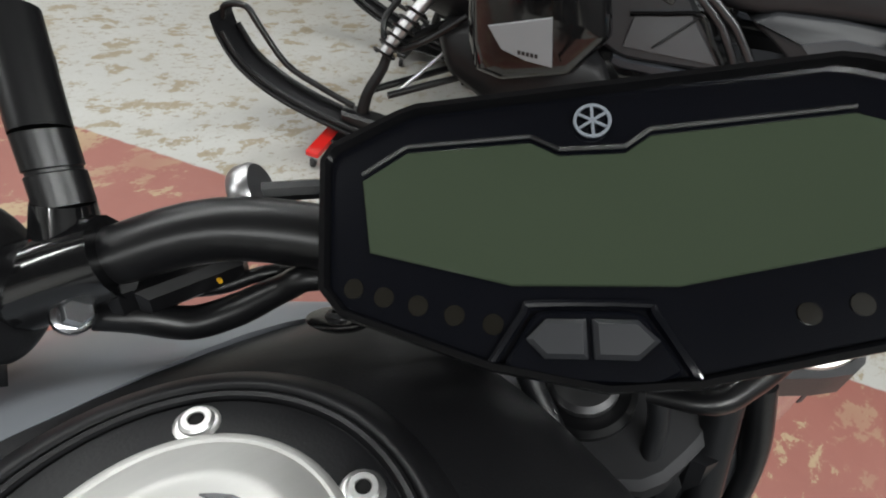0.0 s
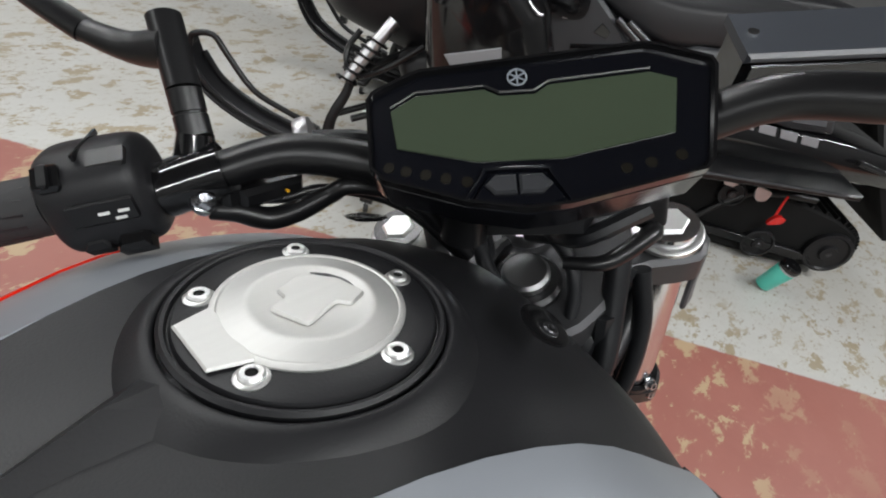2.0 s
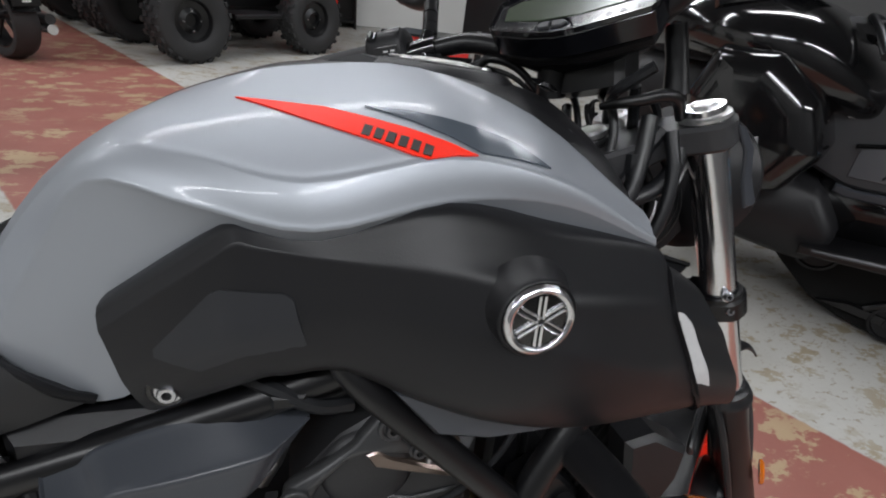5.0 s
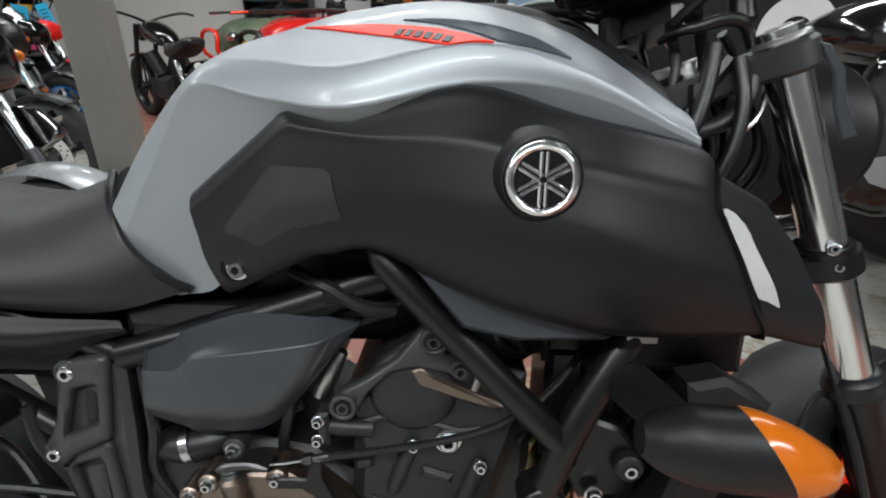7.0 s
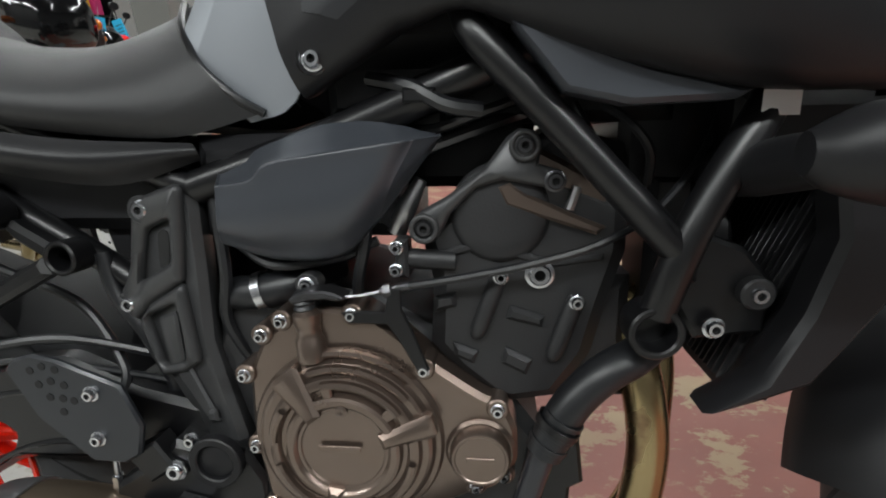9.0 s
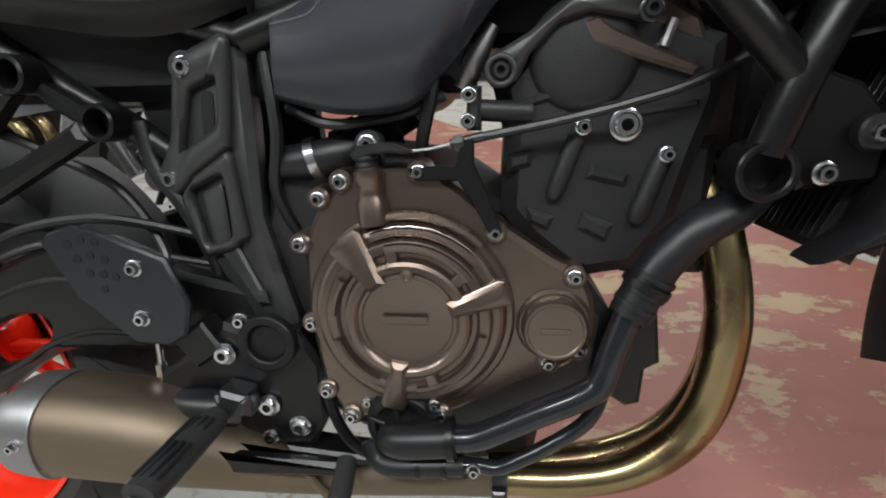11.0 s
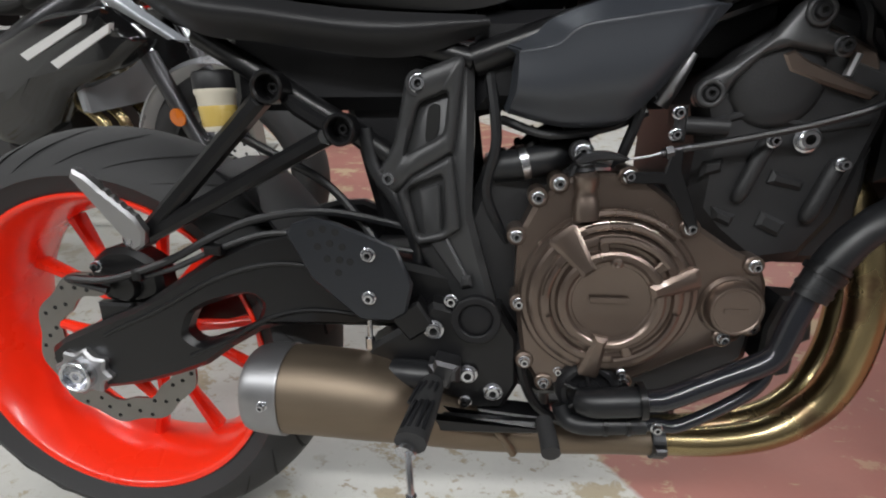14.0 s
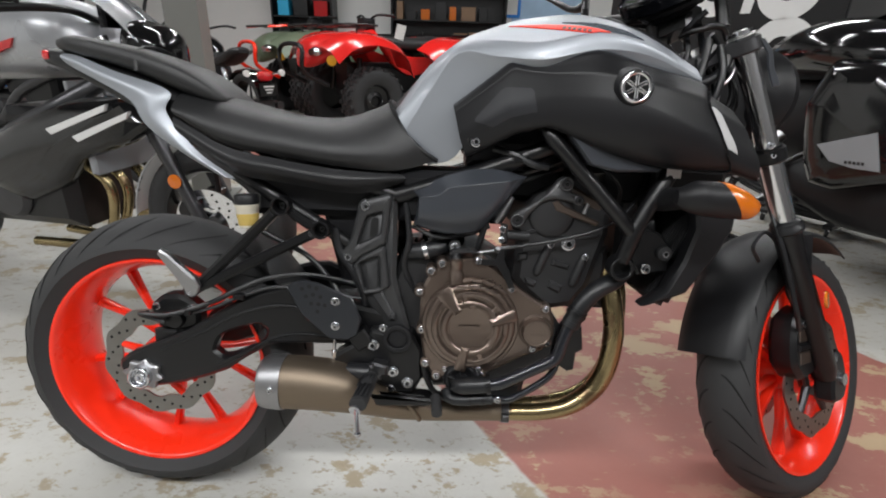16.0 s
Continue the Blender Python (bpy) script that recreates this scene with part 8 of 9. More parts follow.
# card hanging at the seat
cd2 = thing("price_card", "cyan and red printed card hanging from the black seat", "card", SLED @ pose(1.555, 0.217, 0.885, 82, -2, 0))
part("card", block((0, 0, 0.002), (0.15, 0.10, 0.002), 0.0005), BLUE, cd2)
part("card_band", block((-0.060, 0, 0.0035), (0.030, 0.10, 0.001), 0.0003), REDMARK, cd2, "red band")
part("card_band", block((-0.038, 0, 0.0035), (0.012, 0.10, 0.001), 0.0003), YELLOW, cd2, "yellow band")

# ---- other motorcycles in the row ----
PURPLEBLUE = mat("blue_anodised_rim", (0.02, 0.20, 0.62), 0.3, 0.2, 0.05, 6, coat=0.3)


def far_wheel(parent, c, r, w, rim_mat, disc=True):
    ax = to_axis(c, RIGHT)
    hw = w / 2
    t = part("tyre", lathe([(r - 0.085, -hw * 0.72), (r - 0.06, -hw), (r - 0.025, -hw * 0.98), (r - 0.008, -hw * 0.62), (r, -hw * 0.2), (r, hw * 0.2), (r - 0.008, hw * 0.62), (r - 0.025, hw * 0.98), (r - 0.06, hw), (r - 0.085, hw * 0.72)], 48, ax, 359.999), RUBBER, parent, "", 50)
    part("rim", lathe([(r - 0.083, -hw * 0.75), (r - 0.095, -hw * 0.75), (r - 0.105, -hw * 0.3), (r - 0.105, hw * 0.3), (r - 0.095, hw * 0.75), (r - 0.083, hw * 0.75)], 48, ax, 359.999), rim_mat, t)
    for k in range(5):
        part("spoke", tube([(0.03, 0, 0), (r - 0.1, 0, 0)], [0.014, 0.009], 8, 1).moved(ax @ pose(0, 0, 0, 0, 0, 72 * k + 18)), rim_mat, t)
    part("hub", lathe([(0, -hw), (0.035, -hw), (0.04, -hw * 0.5), (0.04, hw * 0.5), (0.035, hw), (0, hw)], 24, ax), DARKMETAL, t)
    if disc:
        dd = part("brake_disc", ring(0.075, 0.148, 0.005, 48, ax @ Matrix.Translation((0, 0, hw + 0.01))), CHROME, t, "drilled bright brake disc")
        # holes drawn as dark discs, shade put into their colour
        hs = Geo()
        for k in range(36):
            a = 2 * math.pi * k / 36
            rr = (0.090, 0.110, 0.130)[k % 3]
            hs.join(lathe([(0, 0.0048), (0.005, 0.0048), (0.005, 0.006), (0, 0.006)], 8, ax @ Matrix.Translation((rr * math.cos(a), rr * math.sin(a), hw + 0.01))))
        tagged(part("disc_hole", hs, RECESS, dd), kind="stuff")
    return t


def street_bike(label, m, body, rim_mat, fender, tag=False, fairing=None):
    """A parked street motorcycle: rear axle at the origin, nose along x."""
    b = thing("motorcycle", label, "motorcycle", m, "motorcycles in the row")
    far_wheel(b, (0, 0, 0.315), 0.315, 0.16, rim_mat, False)
    far_wheel(b, (1.42, 0, 0.305), 0.305, 0.12, rim_mat)
    for s in (-1, 1):
        fk = part("fork_leg", tube([(1.40, s * 0.095, 0.33), (1.26, s * 0.095, 0.66)], 0.025, 14, 1), DARKMETAL, b, "grey fork slider")
        part("fork_tube", tube([(1.265, s * 0.095, 0.65), (1.13, s * 0.095, 0.97)], 0.0205, 14, 1), CHROME, fk, "chrome fork tube")
        part("reflector", lathe([(0, 0), (0.026, 0), (0.026, 0.006), (0, 0.009)], 20, to_axis((1.335, s * 0.122, 0.49), (0, s, 0))), AMBER, fk, "round amber reflector")
        part("caliper", prism(rounded([(1.30, 0.37), (1.34, 0.43), (1.40, 0.42), (1.38, 0.34), (1.33, 0.32)], 3), s * 0.05, s * 0.10, 0.006), SATIN, b)
        part("indicator", loft([(1.13, s * 0.16, 0.92, 0.010, 0.010), (1.15, s * 0.185, 0.92, 0.022, 0.020), (1.20, s * 0.20, 0.92, 0.020, 0.018), (1.215, s * 0.20, 0.92, 0.006, 0.006)], 14), AMBER, b, "amber turn indicator")
        part("mirror", loft([(1.02, s * 0.36, 1.24, 0.01, 0.01), (1.035, s * 0.36, 1.24, 0.055, 0.035), (1.05, s * 0.36, 1.24, 0.05, 0.03)], 16, 2.6), PLASTIC, b)
        part("mirror_stem", tube([(1.02, s * 0.26, 1.05), (1.02, s * 0.30, 1.13), (1.04, s * 0.36, 1.22)], 0.007, 8, 3), SATIN, b)
        part("handlebar", tube([(1.08, s * 0.03, 1.02), (1.07, s * 0.14, 1.05), (1.02, s * 0.26, 1.05), (0.95, s * 0.38, 1.035)], [0.012, 0.012, 0.014, 0.016], 10, 4), SATIN, b)
        part("frame_beam", tube([(1.12, s * 0.05, 0.85), (0.95, s * 0.15, 0.74), (0.70, s * 0.16, 0.62), (0.50, s * 0.14, 0.44)], [0.03, 0.032, 0.028, 0.03], 10, 4), DARKMETAL, b)
        part("swingarm", tube([(0.50, s * 0.12, 0.42), (0.25, s * 0.12, 0.38), (0.0, s * 0.11, 0.315)], 0.026, 10, 3), SATIN, b)
        for k in (0, 1):
            part("header_pipe", tube([(0.98, s * (0.05 + 0.07 * k), 0.52), (1.05, s * (0.05 + 0.07 * k), 0.46), (1.05, s * (0.05 + 0.07 * k), 0.36), (0.98, s * (0.05 + 0.05 * k), 0.23), (0.85, s * 0.06, 0.17), (0.60, s * 0.08, 0.17)], 0.019, 12, 4), HEADER, b, "golden exhaust header pipe")
        if fairing:
            part("fairing", domed(rounded([(1.34, 0.70), (1.24, 0.79), (1.02, 0.77), (0.80, 0.70), (0.62, 0.61), (0.56, 0.44), (0.74, 0.37), (0.92, 0.45), (1.02, 0.56), (1.20, 0.62)], 3, 0.2), s * 0.215, s * 0.12, 0.05), GLOSS, b, "glossy black side fairing", 60)
            for o in (0.0, 0.050):
                part("white_stripe", prism([(0.94 + o * 2, 0.670 - o * 0.4), (1.20 + o * 1.6, 0.765 - o * 0.4), (1.19 + o * 1.6, 0.742 - o * 0.4), (0.96 + o * 2, 0.652 - o * 0.4)], s * 0.200, s * 0.217, 0.001), WHITE, b, "white stripe")
    part("front_mudguard", lathe([(0.330, -0.065), (0.342, -0.04), (0.346, 0), (0.342, 0.04), (0.330, 0.065), (0.326, 0.063), (0.338, 0.038), (0.342, 0), (0.338, -0.038), (0.326, -0.063), (0.330, -0.065)], 30, Matrix.Translation((1.42, 0, 0.305)) @ Matrix.Rotation(radians(90), 4, "X"), 115, 62), fender, b, "silver front mudguard" if fender is not PLASTIC else "", 60)
    part("tank", loft([(0.52, 0, 0.86, 0.06, 0.05), (0.60, 0, 0.90, 0.10, 0.09), (0.78, 0, 0.95, 0.155, 0.13), (0.95, 0, 0.96, 0.165, 0.13), (1.06, 0, 0.93, 0.12, 0.10), (1.10, 0, 0.90, 0.06, 0.05)], 24, 2.5), body, b, "painted fuel tank")
    part("seat", loft([(0.02, 0, 0.92, 0.07, 0.02), (0.15, 0, 0.88, 0.11, 0.045), (0.30, 0, 0.83, 0.125, 0.045), (0.45, 0, 0.83, 0.11, 0.045), (0.56, 0, 0.86, 0.07, 0.03)], 20, 2.8), VINYL, b)
    part("tail", loft([(-0.22, 0, 0.93, 0.03, 0.015), (-0.10, 0, 0.90, 0.07, 0.035), (0.10, 0, 0.84, 0.09, 0.05), (0.30, 0, 0.77, 0.09, 0.05)], 18, 2.8), body, b)
    part("tail_lamp", block((-0.22, 0, 0.915), (0.03, 0.08, 0.03), 0.006), TAILRED, b)
    part("engine", block((0.72, 0, 0.42), (0.42, 0.34, 0.28), 0.04).join(block((0.82, 0, 0.62), (0.26, 0.30, 0.22), 0.03)), SATIN, b, "dark engine block")
    part("clutch_cover", lathe([(0, 0), (0.085, 0), (0.09, 0.008), (0.075, 0.03), (0, 0.034)], 28, to_axis((0.66, -0.168, 0.40), RIGHT)), DARKMETAL, b)
    part("radiator", block((1.04, 0, 0.60), (0.030, 0.32, 0.20), 0.006), GREYPANEL, b, "grey radiator")
    part("headlamp", loft([(1.16, 0, 0.93, 0.05, 0.05), (1.22, 0, 0.94, 0.11, 0.09), (1.31, 0, 0.92, 0.10, 0.085), (1.34, 0, 0.91, 0.06, 0.05)], 22, 2.6), body if fairing is None else GLOSS, b)
    part("windscreen", patch([[(1.12, y, 1.12 - abs(y) * 0.3), (1.20, y, 1.06 - abs(y) * 0.3), (1.28, y * 1.1, 0.98 - abs(y) * 0.2)] for y in (-0.10, -0.05, 0, 0.05, 0.10)], 4, 0.003), CLEARGREY, b)
    part("muffler", loft([(-0.10, -0.17, 0.46, 0.045, 0.055), (0.05, -0.17, 0.42, 0.055, 0.065), (0.25, -0.16, 0.33, 0.045, 0.05), (0.45, -0.13, 0.24, 0.03, 0.03)], 20), DARKMETAL, b)
    part("side_stand", tube([(0.55, 0.13, 0.28), (0.58, 0.20, 0.12), (0.60, 0.25, 0.008)], 0.012, 8, 2), SATIN, b)
    part("instrument", block((1.13, 0, 1.04), (0.03, 0.16, 0.08), 0.008, None), BEZEL, b)
    return b


def price_tag(m):
    tg = thing("price_tag", "blue printed price tag hanging from a handlebar", "price tag", m, "blue price tags")
    part("card", block((0, 0, -0.13), (0.13, 0.002, 0.22), 0.0006), BLUE, tg)
    part("string", tube([(0, 0, -0.02), (0.005, 0.004, 0.03), (0, 0.008, 0.06)], 0.0015, 5, 2), WHITE, tg)
    for k in range(4):
        part("print_bar", block((0, -0.0014, -0.08 - 0.035 * k), (0.08 - 0.012 * (k % 2), 0.0008, 0.008), 0.0002), INK, tg)


ba = street_bike("black street motorcycle with silver tank and silver front mudguard", pose(-1.68, 1.17, 0, 0, 0, -9), PALEPAINT, SATIN, PALEPAINT, fairing=True)
part("tank_mark", prism([(0.70, 0.92), (0.86, 0.96), (0.84, 0.93), (0.72, 0.89)], -0.160, -0.172, 0.001), TAILRED, ba, "dark red tank mark")
street_bike("black street motorcycle with a matt front mudguard", pose(-2.82, 2.62, 0, 0, 0, -8), SATIN, SATIN, PLASTIC)
street_bike("black and silver motorcycle with blue wheel rims", pose(-3.80, 4.10, 0, 0, 0, -8), PALEPAINT, PURPLEBLUE, PLASTIC, fairing=True)
street_bike("red street motorcycle with dark wheels", pose(-4.60, 5.35, 0, 0, 0, -8), RED, SATIN, RED)
street_bike("red and black street motorcycle", pose(-3.55, 3.35, 0, 0, 0, -8), RED, SATIN, PLASTIC)
price_tag(pose(-1.62, 2.32, 1.12, 4, 14, 20))
price_tag(pose(-1.72, 2.42, 0.93, -6, -32, 10))
price_tag(pose(-2.62, 3.95, 1.15, 0, 10, 0))
price_tag(pose(-3.40, 5.20, 1.20, 0, -14, 0))


def cruiser(m):
    c = thing("cruiser_motorcycle", "black cruiser motorcycle with chrome twin and red tail lamp", "motorcycle", m)
    far_wheel(c, (0, 0, 0.33), 0.33, 0.18, SATIN, False)
    far_wheel(c, (1.55, 0, 0.34), 0.34, 0.12, SATIN)
    part("tank", loft([(0.62, 0, 0.80, 0.05, 0.03), (0.70, 0, 0.86, 0.11, 0.08), (0.90, 0, 0.91, 0.15, 0.11), (1.10, 0, 0.94, 0.12, 0.10), (1.20, 0, 0.95, 0.05, 0.05)], 24), GLOSS, c, "glossy black teardrop tank")
    part("seat", loft([(0.06, 0, 0.86, 0.06, 0.02), (0.15, 0, 0.85, 0.12, 0.05), (0.32, 0, 0.78, 0.15, 0.06), (0.50, 0, 0.74, 0.15, 0.05), (0.64, 0, 0.80, 0.09, 0.04)], 22, 2.6), VINYL, c, "black two-part seat")
    part("rear_mudguard", lathe([(0.35, -0.10), (0.365, 0), (0.35, 0.10), (0.345, 0.10), (0.36, 0), (0.345, -0.10), (0.35, -0.10)], 24, Matrix.Translation((0, 0, 0.33)) @ Matrix.Rotation(radians(90), 4, "X"), 130, 40), GLOSS, c, "", 60)
    part("front_mudguard", lathe([(0.36, -0.07), (0.372, 0), (0.36, 0.07), (0.355, 0.07), (0.367, 0), (0.355, -0.07), (0.36, -0.07)], 24, Matrix.Translation((1.55, 0, 0.34)) @ Matrix.Rotation(radians(90), 4, "X"), 100, 60), GLOSS, c, "", 60)
    part("tail_lamp", loft([(-0.36, 0, 0.62, 0.05, 0.03), (-0.33, 0, 0.63, 0.085, 0.05), (-0.27, 0, 0.64, 0.07, 0.045)], 18, 2.6), TAILRED, c, "large red tail lamp")
    part("plate_holder", block((-0.37, 0, 0.50), (0.012, 0.20, 0.13), 0.004), SATIN, c)
    for k in range(3):
        part("print_bar", block((-0.378, 0, 0.53 - 0.03 * k), (0.002, 0.12 - 0.03 * k, 0.014), 0.0004), WHITE, c)
    for s in (-1, 1):
        part("rear_indicator", lathe([(0, 0), (0.034, 0), (0.036, 0.01), (0.030, 0.035), (0, 0.04)], 20, to_axis((-0.33, s * 0.20, 0.66), (1, 0, 0))), CARD, c, "pale round indicator")
        part("indicator_stem", tube([(-0.30, 0, 0.64), (-0.31, s * 0.18, 0.66)], 0.01, 8, 1), CHROME, c)
        part("shock_absorber", tube([(0.10, s * 0.15, 0.36), (0.26, s * 0.15, 0.68)], [0.03, 0.026], 12, 1), CHROME, c, "chrome rear shock absorber")
        part("fork_leg", tube([(1.54, s * 0.10, 0.34), (1.24, s * 0.10, 1.0)], 0.024, 12, 1), SATIN, c)
        part("handlebar", tube([(1.18, 0, 1.02), (1.14, s * 0.16, 1.08), (1.06, s * 0.34, 1.12), (0.96, s * 0.42, 1.10)], 0.014, 10, 4), SATIN, c)
        part("cylinder", tube([(0.86, s * 0.05, 0.50), (0.80 + 0.18 * (s > 0), s * 0.10, 0.72)], 0.075, 16, 1), ENGINE, c)
    part("engine", block((0.80, 0, 0.38), (0.42, 0.26, 0.26), 0.05), ENGINE, c)
    part("air_cleaner", lathe([(0, 0), (0.09, 0), (0.10, 0.02), (0.09, 0.06), (0, 0.07)], 28, to_axis((0.86, -0.15, 0.60), RIGHT)), DARKMETAL, c)
    for k, z in enumerate((0.30, 0.22)):
        part("exhaust_pipe", tube([(0.95, -0.14, 0.60 - 0.2 * k), (1.02, -0.18, 0.45 - 0.1 * k), (0.85, -0.20, z), (0.4, -0.20, z), (-0.25, -0.20, z + 0.02)], [0.022, 0.024, 0.026, 0.040, 0.042], 14, 4), CHROME if k else DARKMETAL, c, "dull chrome exhaust pipe")
    part("headlamp", lathe([(0, 0.07), (0.08, 0.06), (0.09, 0.02), (0.06, -0.05), (0, -0.07)], 24, to_axis((1.36, 0, 0.92), (1, 0, 0))), GLOSS, c)
    part("side_stand", tube([(0.70, 0.13, 0.26), (0.72, 0.22, 0.12), (0.74, 0.29, 0.008)], 0.013, 8, 2), SATIN, c)
    return c


cruiser(pose(-1.56, 4.69, 0, 0, 0, 140))


def atv(label, m, body, bumper, dots=True):
    """A quad: front axle at the origin, nose along x."""
    a = thing("atv", label, "atv", m, "quads along the back")
    for x in (0, -1.28):
        for s in (-1, 1):
            c = (x, s * 0.46, 0.33)
            ax = to_axis(c, (0, s, 0))
            t = part("tyre", lathe([(0.165, -0.09), (0.20, -0.115), (0.29, -0.12), (0.315, -0.10), (0.325, -0.04), (0.325, 0.04), (0.315, 0.10), (0.29, 0.12), (0.20, 0.115), (0.165, 0.09)], 40, ax, 359.999), RUBBER, a, "knobby black tyre", 50)
            kn = Geo()
            for k in range(22):
                for w, o in ((-0.075, 0), (-0.02, 0.5), (0.045, 0), (0.095, 0.5)):
                    kn.join(block((0, 0, 0), (0.022, 0.040, 0.046), 0.003).moved(ax @ pose(0, 0, 0, 0, 0, 360 * (k + o) / 22) @ Matrix.Translation((0.330 if abs(w) < 0.08 else 0.318, 0, w))))
            tagged(part("tread_knob", kn, RUBBER, t), kind="stuff")
            part("rim", lathe([(0, 0.03), (0.05, 0.03), (0.06, 0.06), (0.10, 0.035), (0.15, 0.05), (0.168, 0.09), (0.172, 0.09), (0.168, 0.0), (0, 0.0)], 32, ax), SATIN, t, "black steel rim")
            for k in range(4):
                part("wheel_nut", lathe([(0.008, 0.045), (0.008, 0.065), (0, 0.067)], 6, ax @ Matrix.Translation((0.075 * math.cos(k * math.pi / 2), 0.075 * math.sin(k * math.pi / 2), 0))), ZINC, t)
    for s in (-1, 1):
        rows = [[(0.50, s * 0.28, 0.86), (0.30, s * 0.30, 0.97), (0.0, s * 0.30, 1.00), (-0.28, s * 0.28, 0.92), (-0.44, s * 0.27, 0.66)],
                [(0.46, s * 0.46, 0.80), (0.28, s * 0.52, 0.92), (0.0, s * 0.54, 0.94), (-0.30, s * 0.52, 0.86), (-0.46, s * 0.48, 0.62)],
                [(0.44, s * 0.58, 0.70), (0.26, s * 0.62, 0.84), (0.0, s * 0.63, 0.87), (-0.32, s * 0.61, 0.78), (-0.47, s * 0.56, 0.56)]]
        part("front_mudguard", patch(rows, 4, 0.006, s), body, a, "glossy painted front mudguard", 50)
        rows = [[(x * 1.0 - 1.20, y, z - 0.02) for x, y, z in r] for r in rows]
        part("rear_mudguard", patch(rows, 4, 0.006, s), body, a, "glossy painted rear mudguard", 50)
        part("footwell", block((-0.64, s * 0.40, 0.36), (0.50, 0.28, 0.04), 0.01), PLASTIC, a)
        part("side_panel", prism(rounded([(-0.20, 0.92), (-0.36, 0.70), (-0.60, 0.55), (-0.95, 0.60), (-0.95, 0.76), (-0.55, 0.76)], 3), s * 0.20, s * 0.26, 0.008), body, a)
        part("shock_absorber", tube([(0.06, s * 0.32, 0.40), (0.02, s * 0.24, 0.74)], 0.03, 12, 1), SATIN, a)
        part("headlamp", loft([(0.44, s * 0.22, 0.80, 0.05, 0.03), (0.50, s * 0.22, 0.80, 0.09, 0.045), (0.54, s * 0.20, 0.79, 0.07, 0.03)], 16, 2.4), CHROME, a)
        part("handlebar", tube([(-0.24, 0, 1.10), (-0.26, s * 0.16, 1.17), (-0.34, s * 0.38, 1.16)], [0.013, 0.013, 0.018], 10, 3), SATIN, a)
        part("rack_rail", tube([(0.52, s * 0.34, 1.03), (0.20, s * 0.36, 1.06), (-0.14, s * 0.36, 1.06)], 0.013, 8, 3), bumper, a)
        part("rack_leg", tube([(0.10, s * 0.34, 0.95), (0.10, s * 0.35, 1.06)], 0.011, 8, 1), SATIN, a)
        if dots:
            part("yellow_reflector", lathe([(0, 0), (0.05, 0), (0.05, 0.008), (0, 0.012)], 24, to_axis((0.40, s * 0.36, 0.72), (0.6, s * 0.8, 0))), YELLOW, a, "round yellow reflector")
    for x in (0.52, 0.30, 0.08):
        part("rack_bar", tube([(x, -0.35, 1.04), (x, 0.35, 1.04)], 0.012, 8, 1), SATIN, a)
    part("nose", loft([(0.56, 0, 0.72, 0.12, 0.08), (0.48, 0, 0.78, 0.24, 0.14), (0.30, 0, 0.84, 0.28, 0.14), (0.0, 0, 0.88, 0.26, 0.12), (-0.24, 0, 0.92, 0.20, 0.12)], 22, 2.6), body, a)
    part("bumper", tube([(0.40, -0.26, 0.48), (0.66, -0.26, 0.62), (0.66, -0.24, 0.84), (0.66, 0.24, 0.84), (0.66, 0.26, 0.62), (0.40, 0.26, 0.48)], 0.022, 10, 4), bumper if bumper is not SATIN else SATIN, a, "tubular front bumper")
    part("seat", loft([(-0.34, 0, 0.94, 0.10, 0.04), (-0.50, 0, 0.90, 0.15, 0.07), (-0.85, 0, 0.89, 0.18, 0.08), (-1.10, 0, 0.92, 0.18, 0.07), (-1.20, 0, 0.92, 0.12, 0.03)], 20, 2.8), VINYL, a, "black seat")
    part("chassis", block((-0.64, 0, 0.52), (1.5, 0.36, 0.34), 0.05), SATIN, a)
    part("rear_rack", block((-1.40, 0, 1.00), (0.50, 0.70, 0.03), 0.012), SATIN, a)
    part("steering_pod", block((-0.22, 0, 1.08), (0.14, 0.20, 0.12), 0.03), PLASTIC, a)
    return a


atv("red quad with black racks and yellow round reflectors", pose(-0.60, 5.40, 0, 0, 0, 220) @ Matrix.Scale(1.1, 4), RED, SATIN)
atv("olive quad with an orange-red bumper and black tyres", pose(-1.50, 6.48, 0, 0, 0, 220) @ Matrix.Scale(1.1, 4), GREENISH, ORANGE)
solid("hang_tag", block((0, 0, 0), (0.10, 0.003, 0.15), 0.0008).moved(pose(0.06, 4.86, 1.10, 0, 14, 6)), CARD, "white paper tag hanging from the red quad", "tag")

# ---- back of the shop ----
TREE = mat("poster_tree_print", (0.03, 0.06, 0.10), 0.5)
SNOW = mat("poster_sky_print", (0.40, 0.58, 0.78), 0.45, 0, 0.3, 3)
BROWN = mat("brown_board", (0.22, 0.13, 0.07), 0.5, 0, 0.2, 6)
PINK = mat("pink_fabric", (0.75, 0.05, 0.22), 0.6, 0, 0.2, 12)
ps = thing("poster", "pale blue winter poster with dark trees on the wall", "poster", pose(2.25, Y1 - 0.004, 1.45))
part("sheet", block((0, -0.006, 0), (1.2, 0.012, 1.6), 0.002), SNOW, ps)
rnd = random.Random(4)
for k in range(9):
    x, h = -0.54 + 0.13 * k, rnd.uniform(0.25, 0.6)
    part("printed_tree", prism([(x - 0.07, -0.78), (x + 0.07, -0.78), (x + 0.03, -0.78 + h * 0.5), (x, -0.78 + h), (x - 0.03, -0.78 + h * 0.5)], -0.0125, -0.015, 0.0005), TREE, ps)


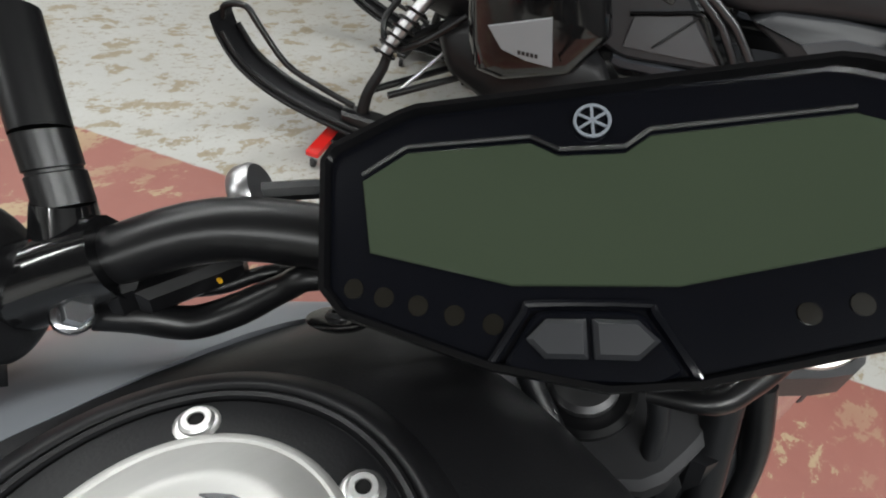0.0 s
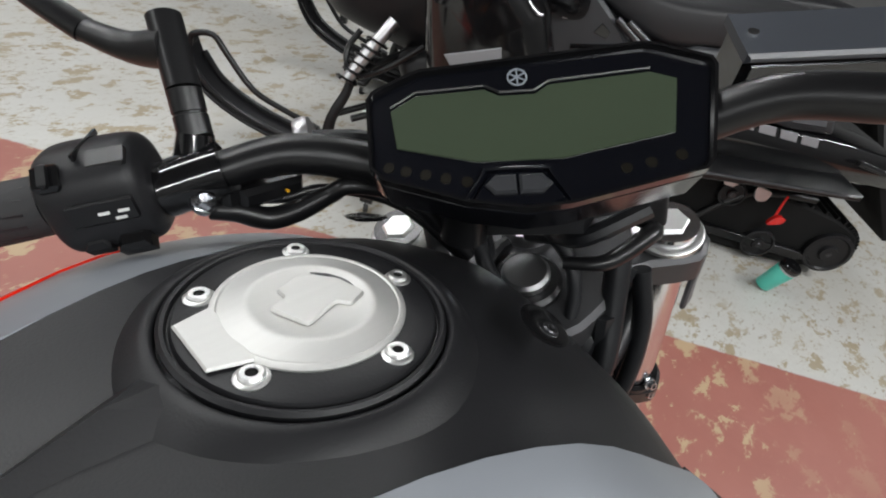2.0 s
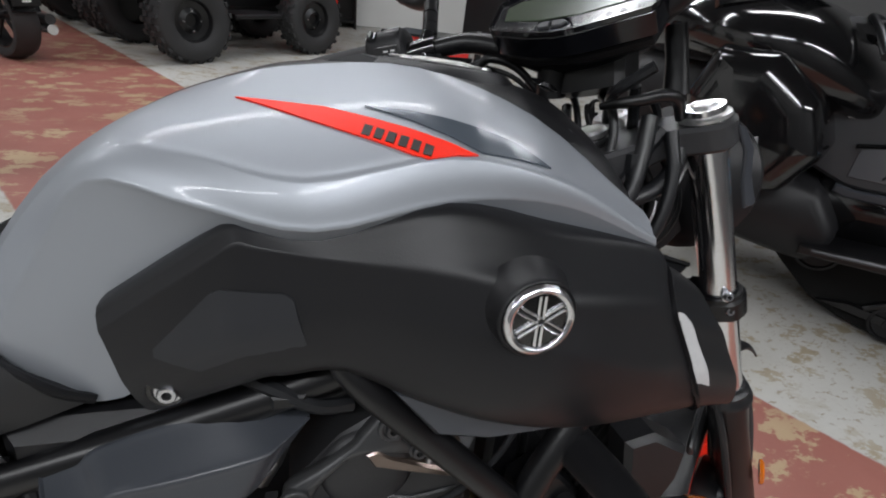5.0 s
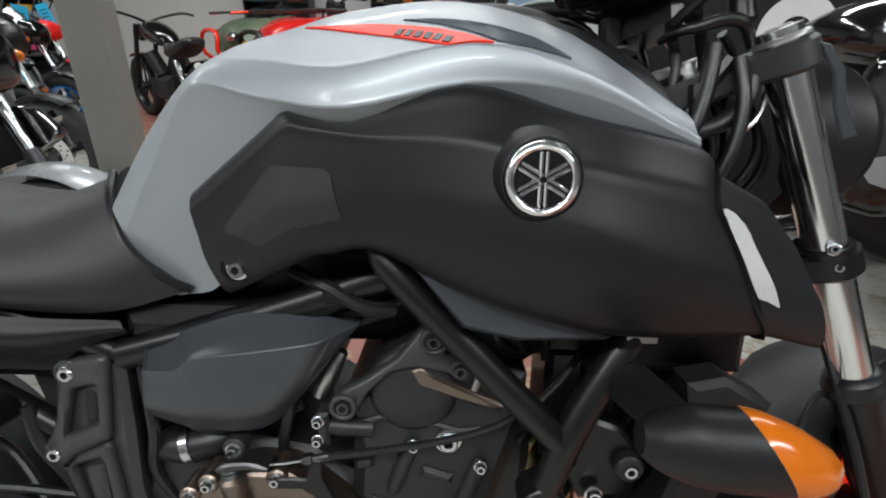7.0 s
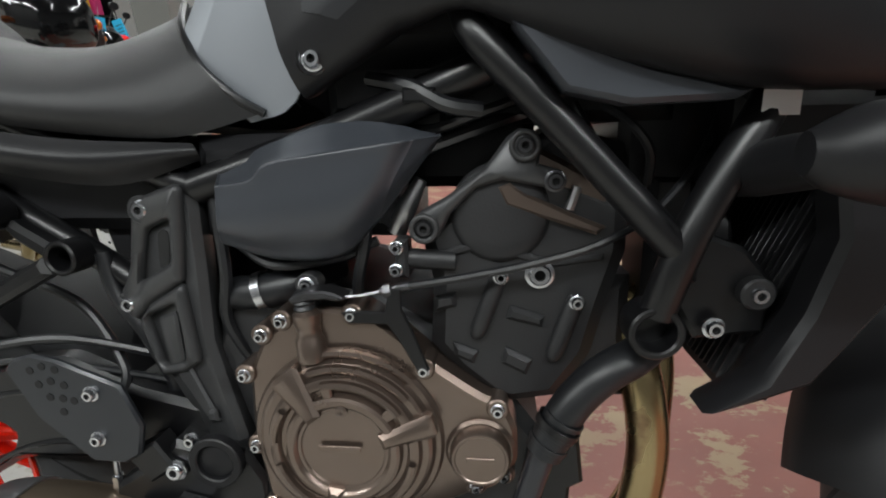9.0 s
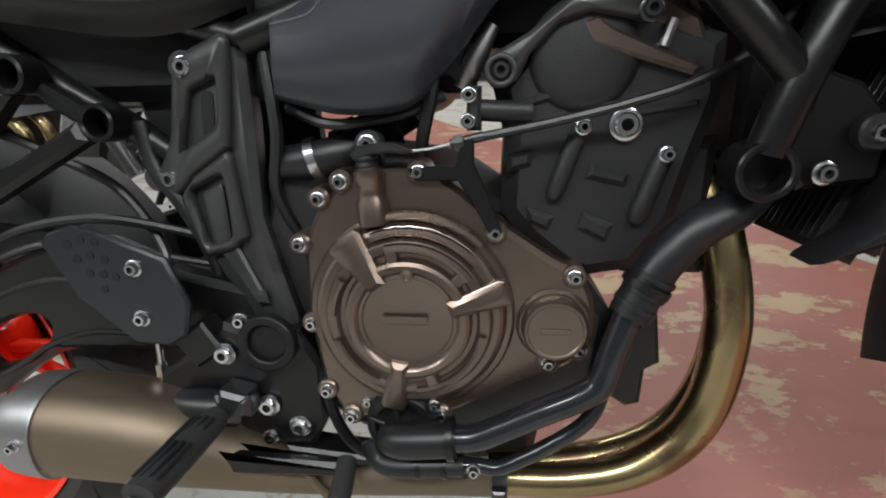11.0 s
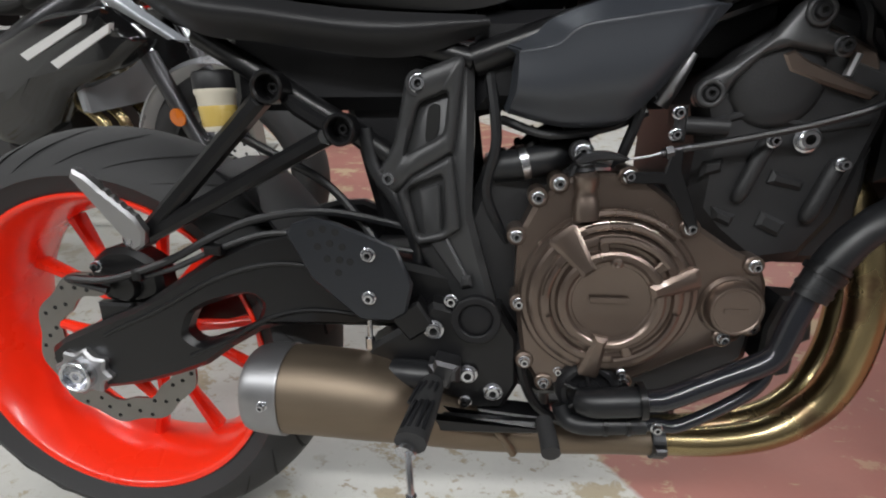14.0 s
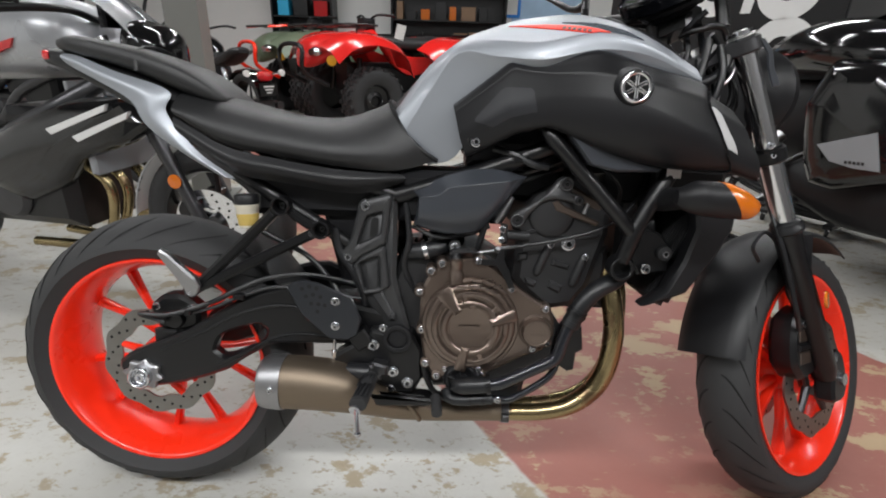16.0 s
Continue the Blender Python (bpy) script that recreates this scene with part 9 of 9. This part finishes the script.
def shelf_unit(m, width, colours, seed):
    sf = thing("display_shelf", "dark display shelf with coloured boxes along the wall", "shelf", m, "display shelves")
    for s in (-1, 1):
        part("side_board", block((s * width / 2, 0, 0.95), (0.03, 0.40, 1.9), 0.003), SATIN, sf)
    part("back_board", block((0, 0.19, 0.95), (width, 0.02, 1.9), 0.003), SATIN, sf)
    r = random.Random(seed)
    for k in range(5):
        part("shelf_board", block((0, 0, 0.10 + 0.42 * k), (width - 0.04, 0.38, 0.025), 0.003), SATIN, sf)
        if k < 4:
            x = -width / 2 + 0.08
            while x < width / 2 - 0.25:
                w, h = r.uniform(0.10, 0.24), r.uniform(0.12, 0.32)
                gb = block((x + w / 2, r.uniform(-0.05, 0.0), 0.1135 + 0.42 * k + h / 2), (w, 0.22, h), 0.004).moved(m)
                solid("box", gb, r.choice(colours), "plain coloured goods box on a dark shelf", "box", group="boxes on the shelves")
                x += w + r.uniform(0.02, 0.10)


shelf_unit(pose(-1.9, 8.34, 0), 1.0, [BLUE, TAILRED, SATIN, PURPLEBLUE, CARD], 3)
shelf_unit(pose(0.55, 8.34, 0), 1.9, [SATIN, REDMARK, BROWN, SATIN, AMBER], 5)
shelf_unit(pose(-5.22, 6.6, 0, 0, 0, 90), 1.6, [PINK, YELLOW, BROWN, CARD, PINK], 8)
fr2 = thing("picture_frame", "bright blue frame with a pale print on the wall", "frame", pose(1.74 - 0.15, Y1 - 0.03, 1.75))
part("print", block((0, 0, 0), (0.30, 0.01, 0.5), 0.002), CARD, fr2)
for x, z, w, h in ((0, 0.26, 0.38, 0.05), (0, -0.26, 0.38, 0.05), (-0.17, 0, 0.05, 0.5), (0.17, 0, 0.05, 0.5)):
    part("frame_side", block((x, -0.006, z), (w, 0.03, h), 0.004), PURPLEBLUE, fr2)
bn = thing("floor_banner", "red low display stand against the back wall", "display stand", pose(2.4, 6.4, 0, 0, 0, -20))
part("base", block((0, 0, 0.12), (0.9, 0.5, 0.24), 0.01), RED, bn)
part("top_board", block((0, 0, 0.25), (0.94, 0.54, 0.03), 0.005), SATIN, bn)
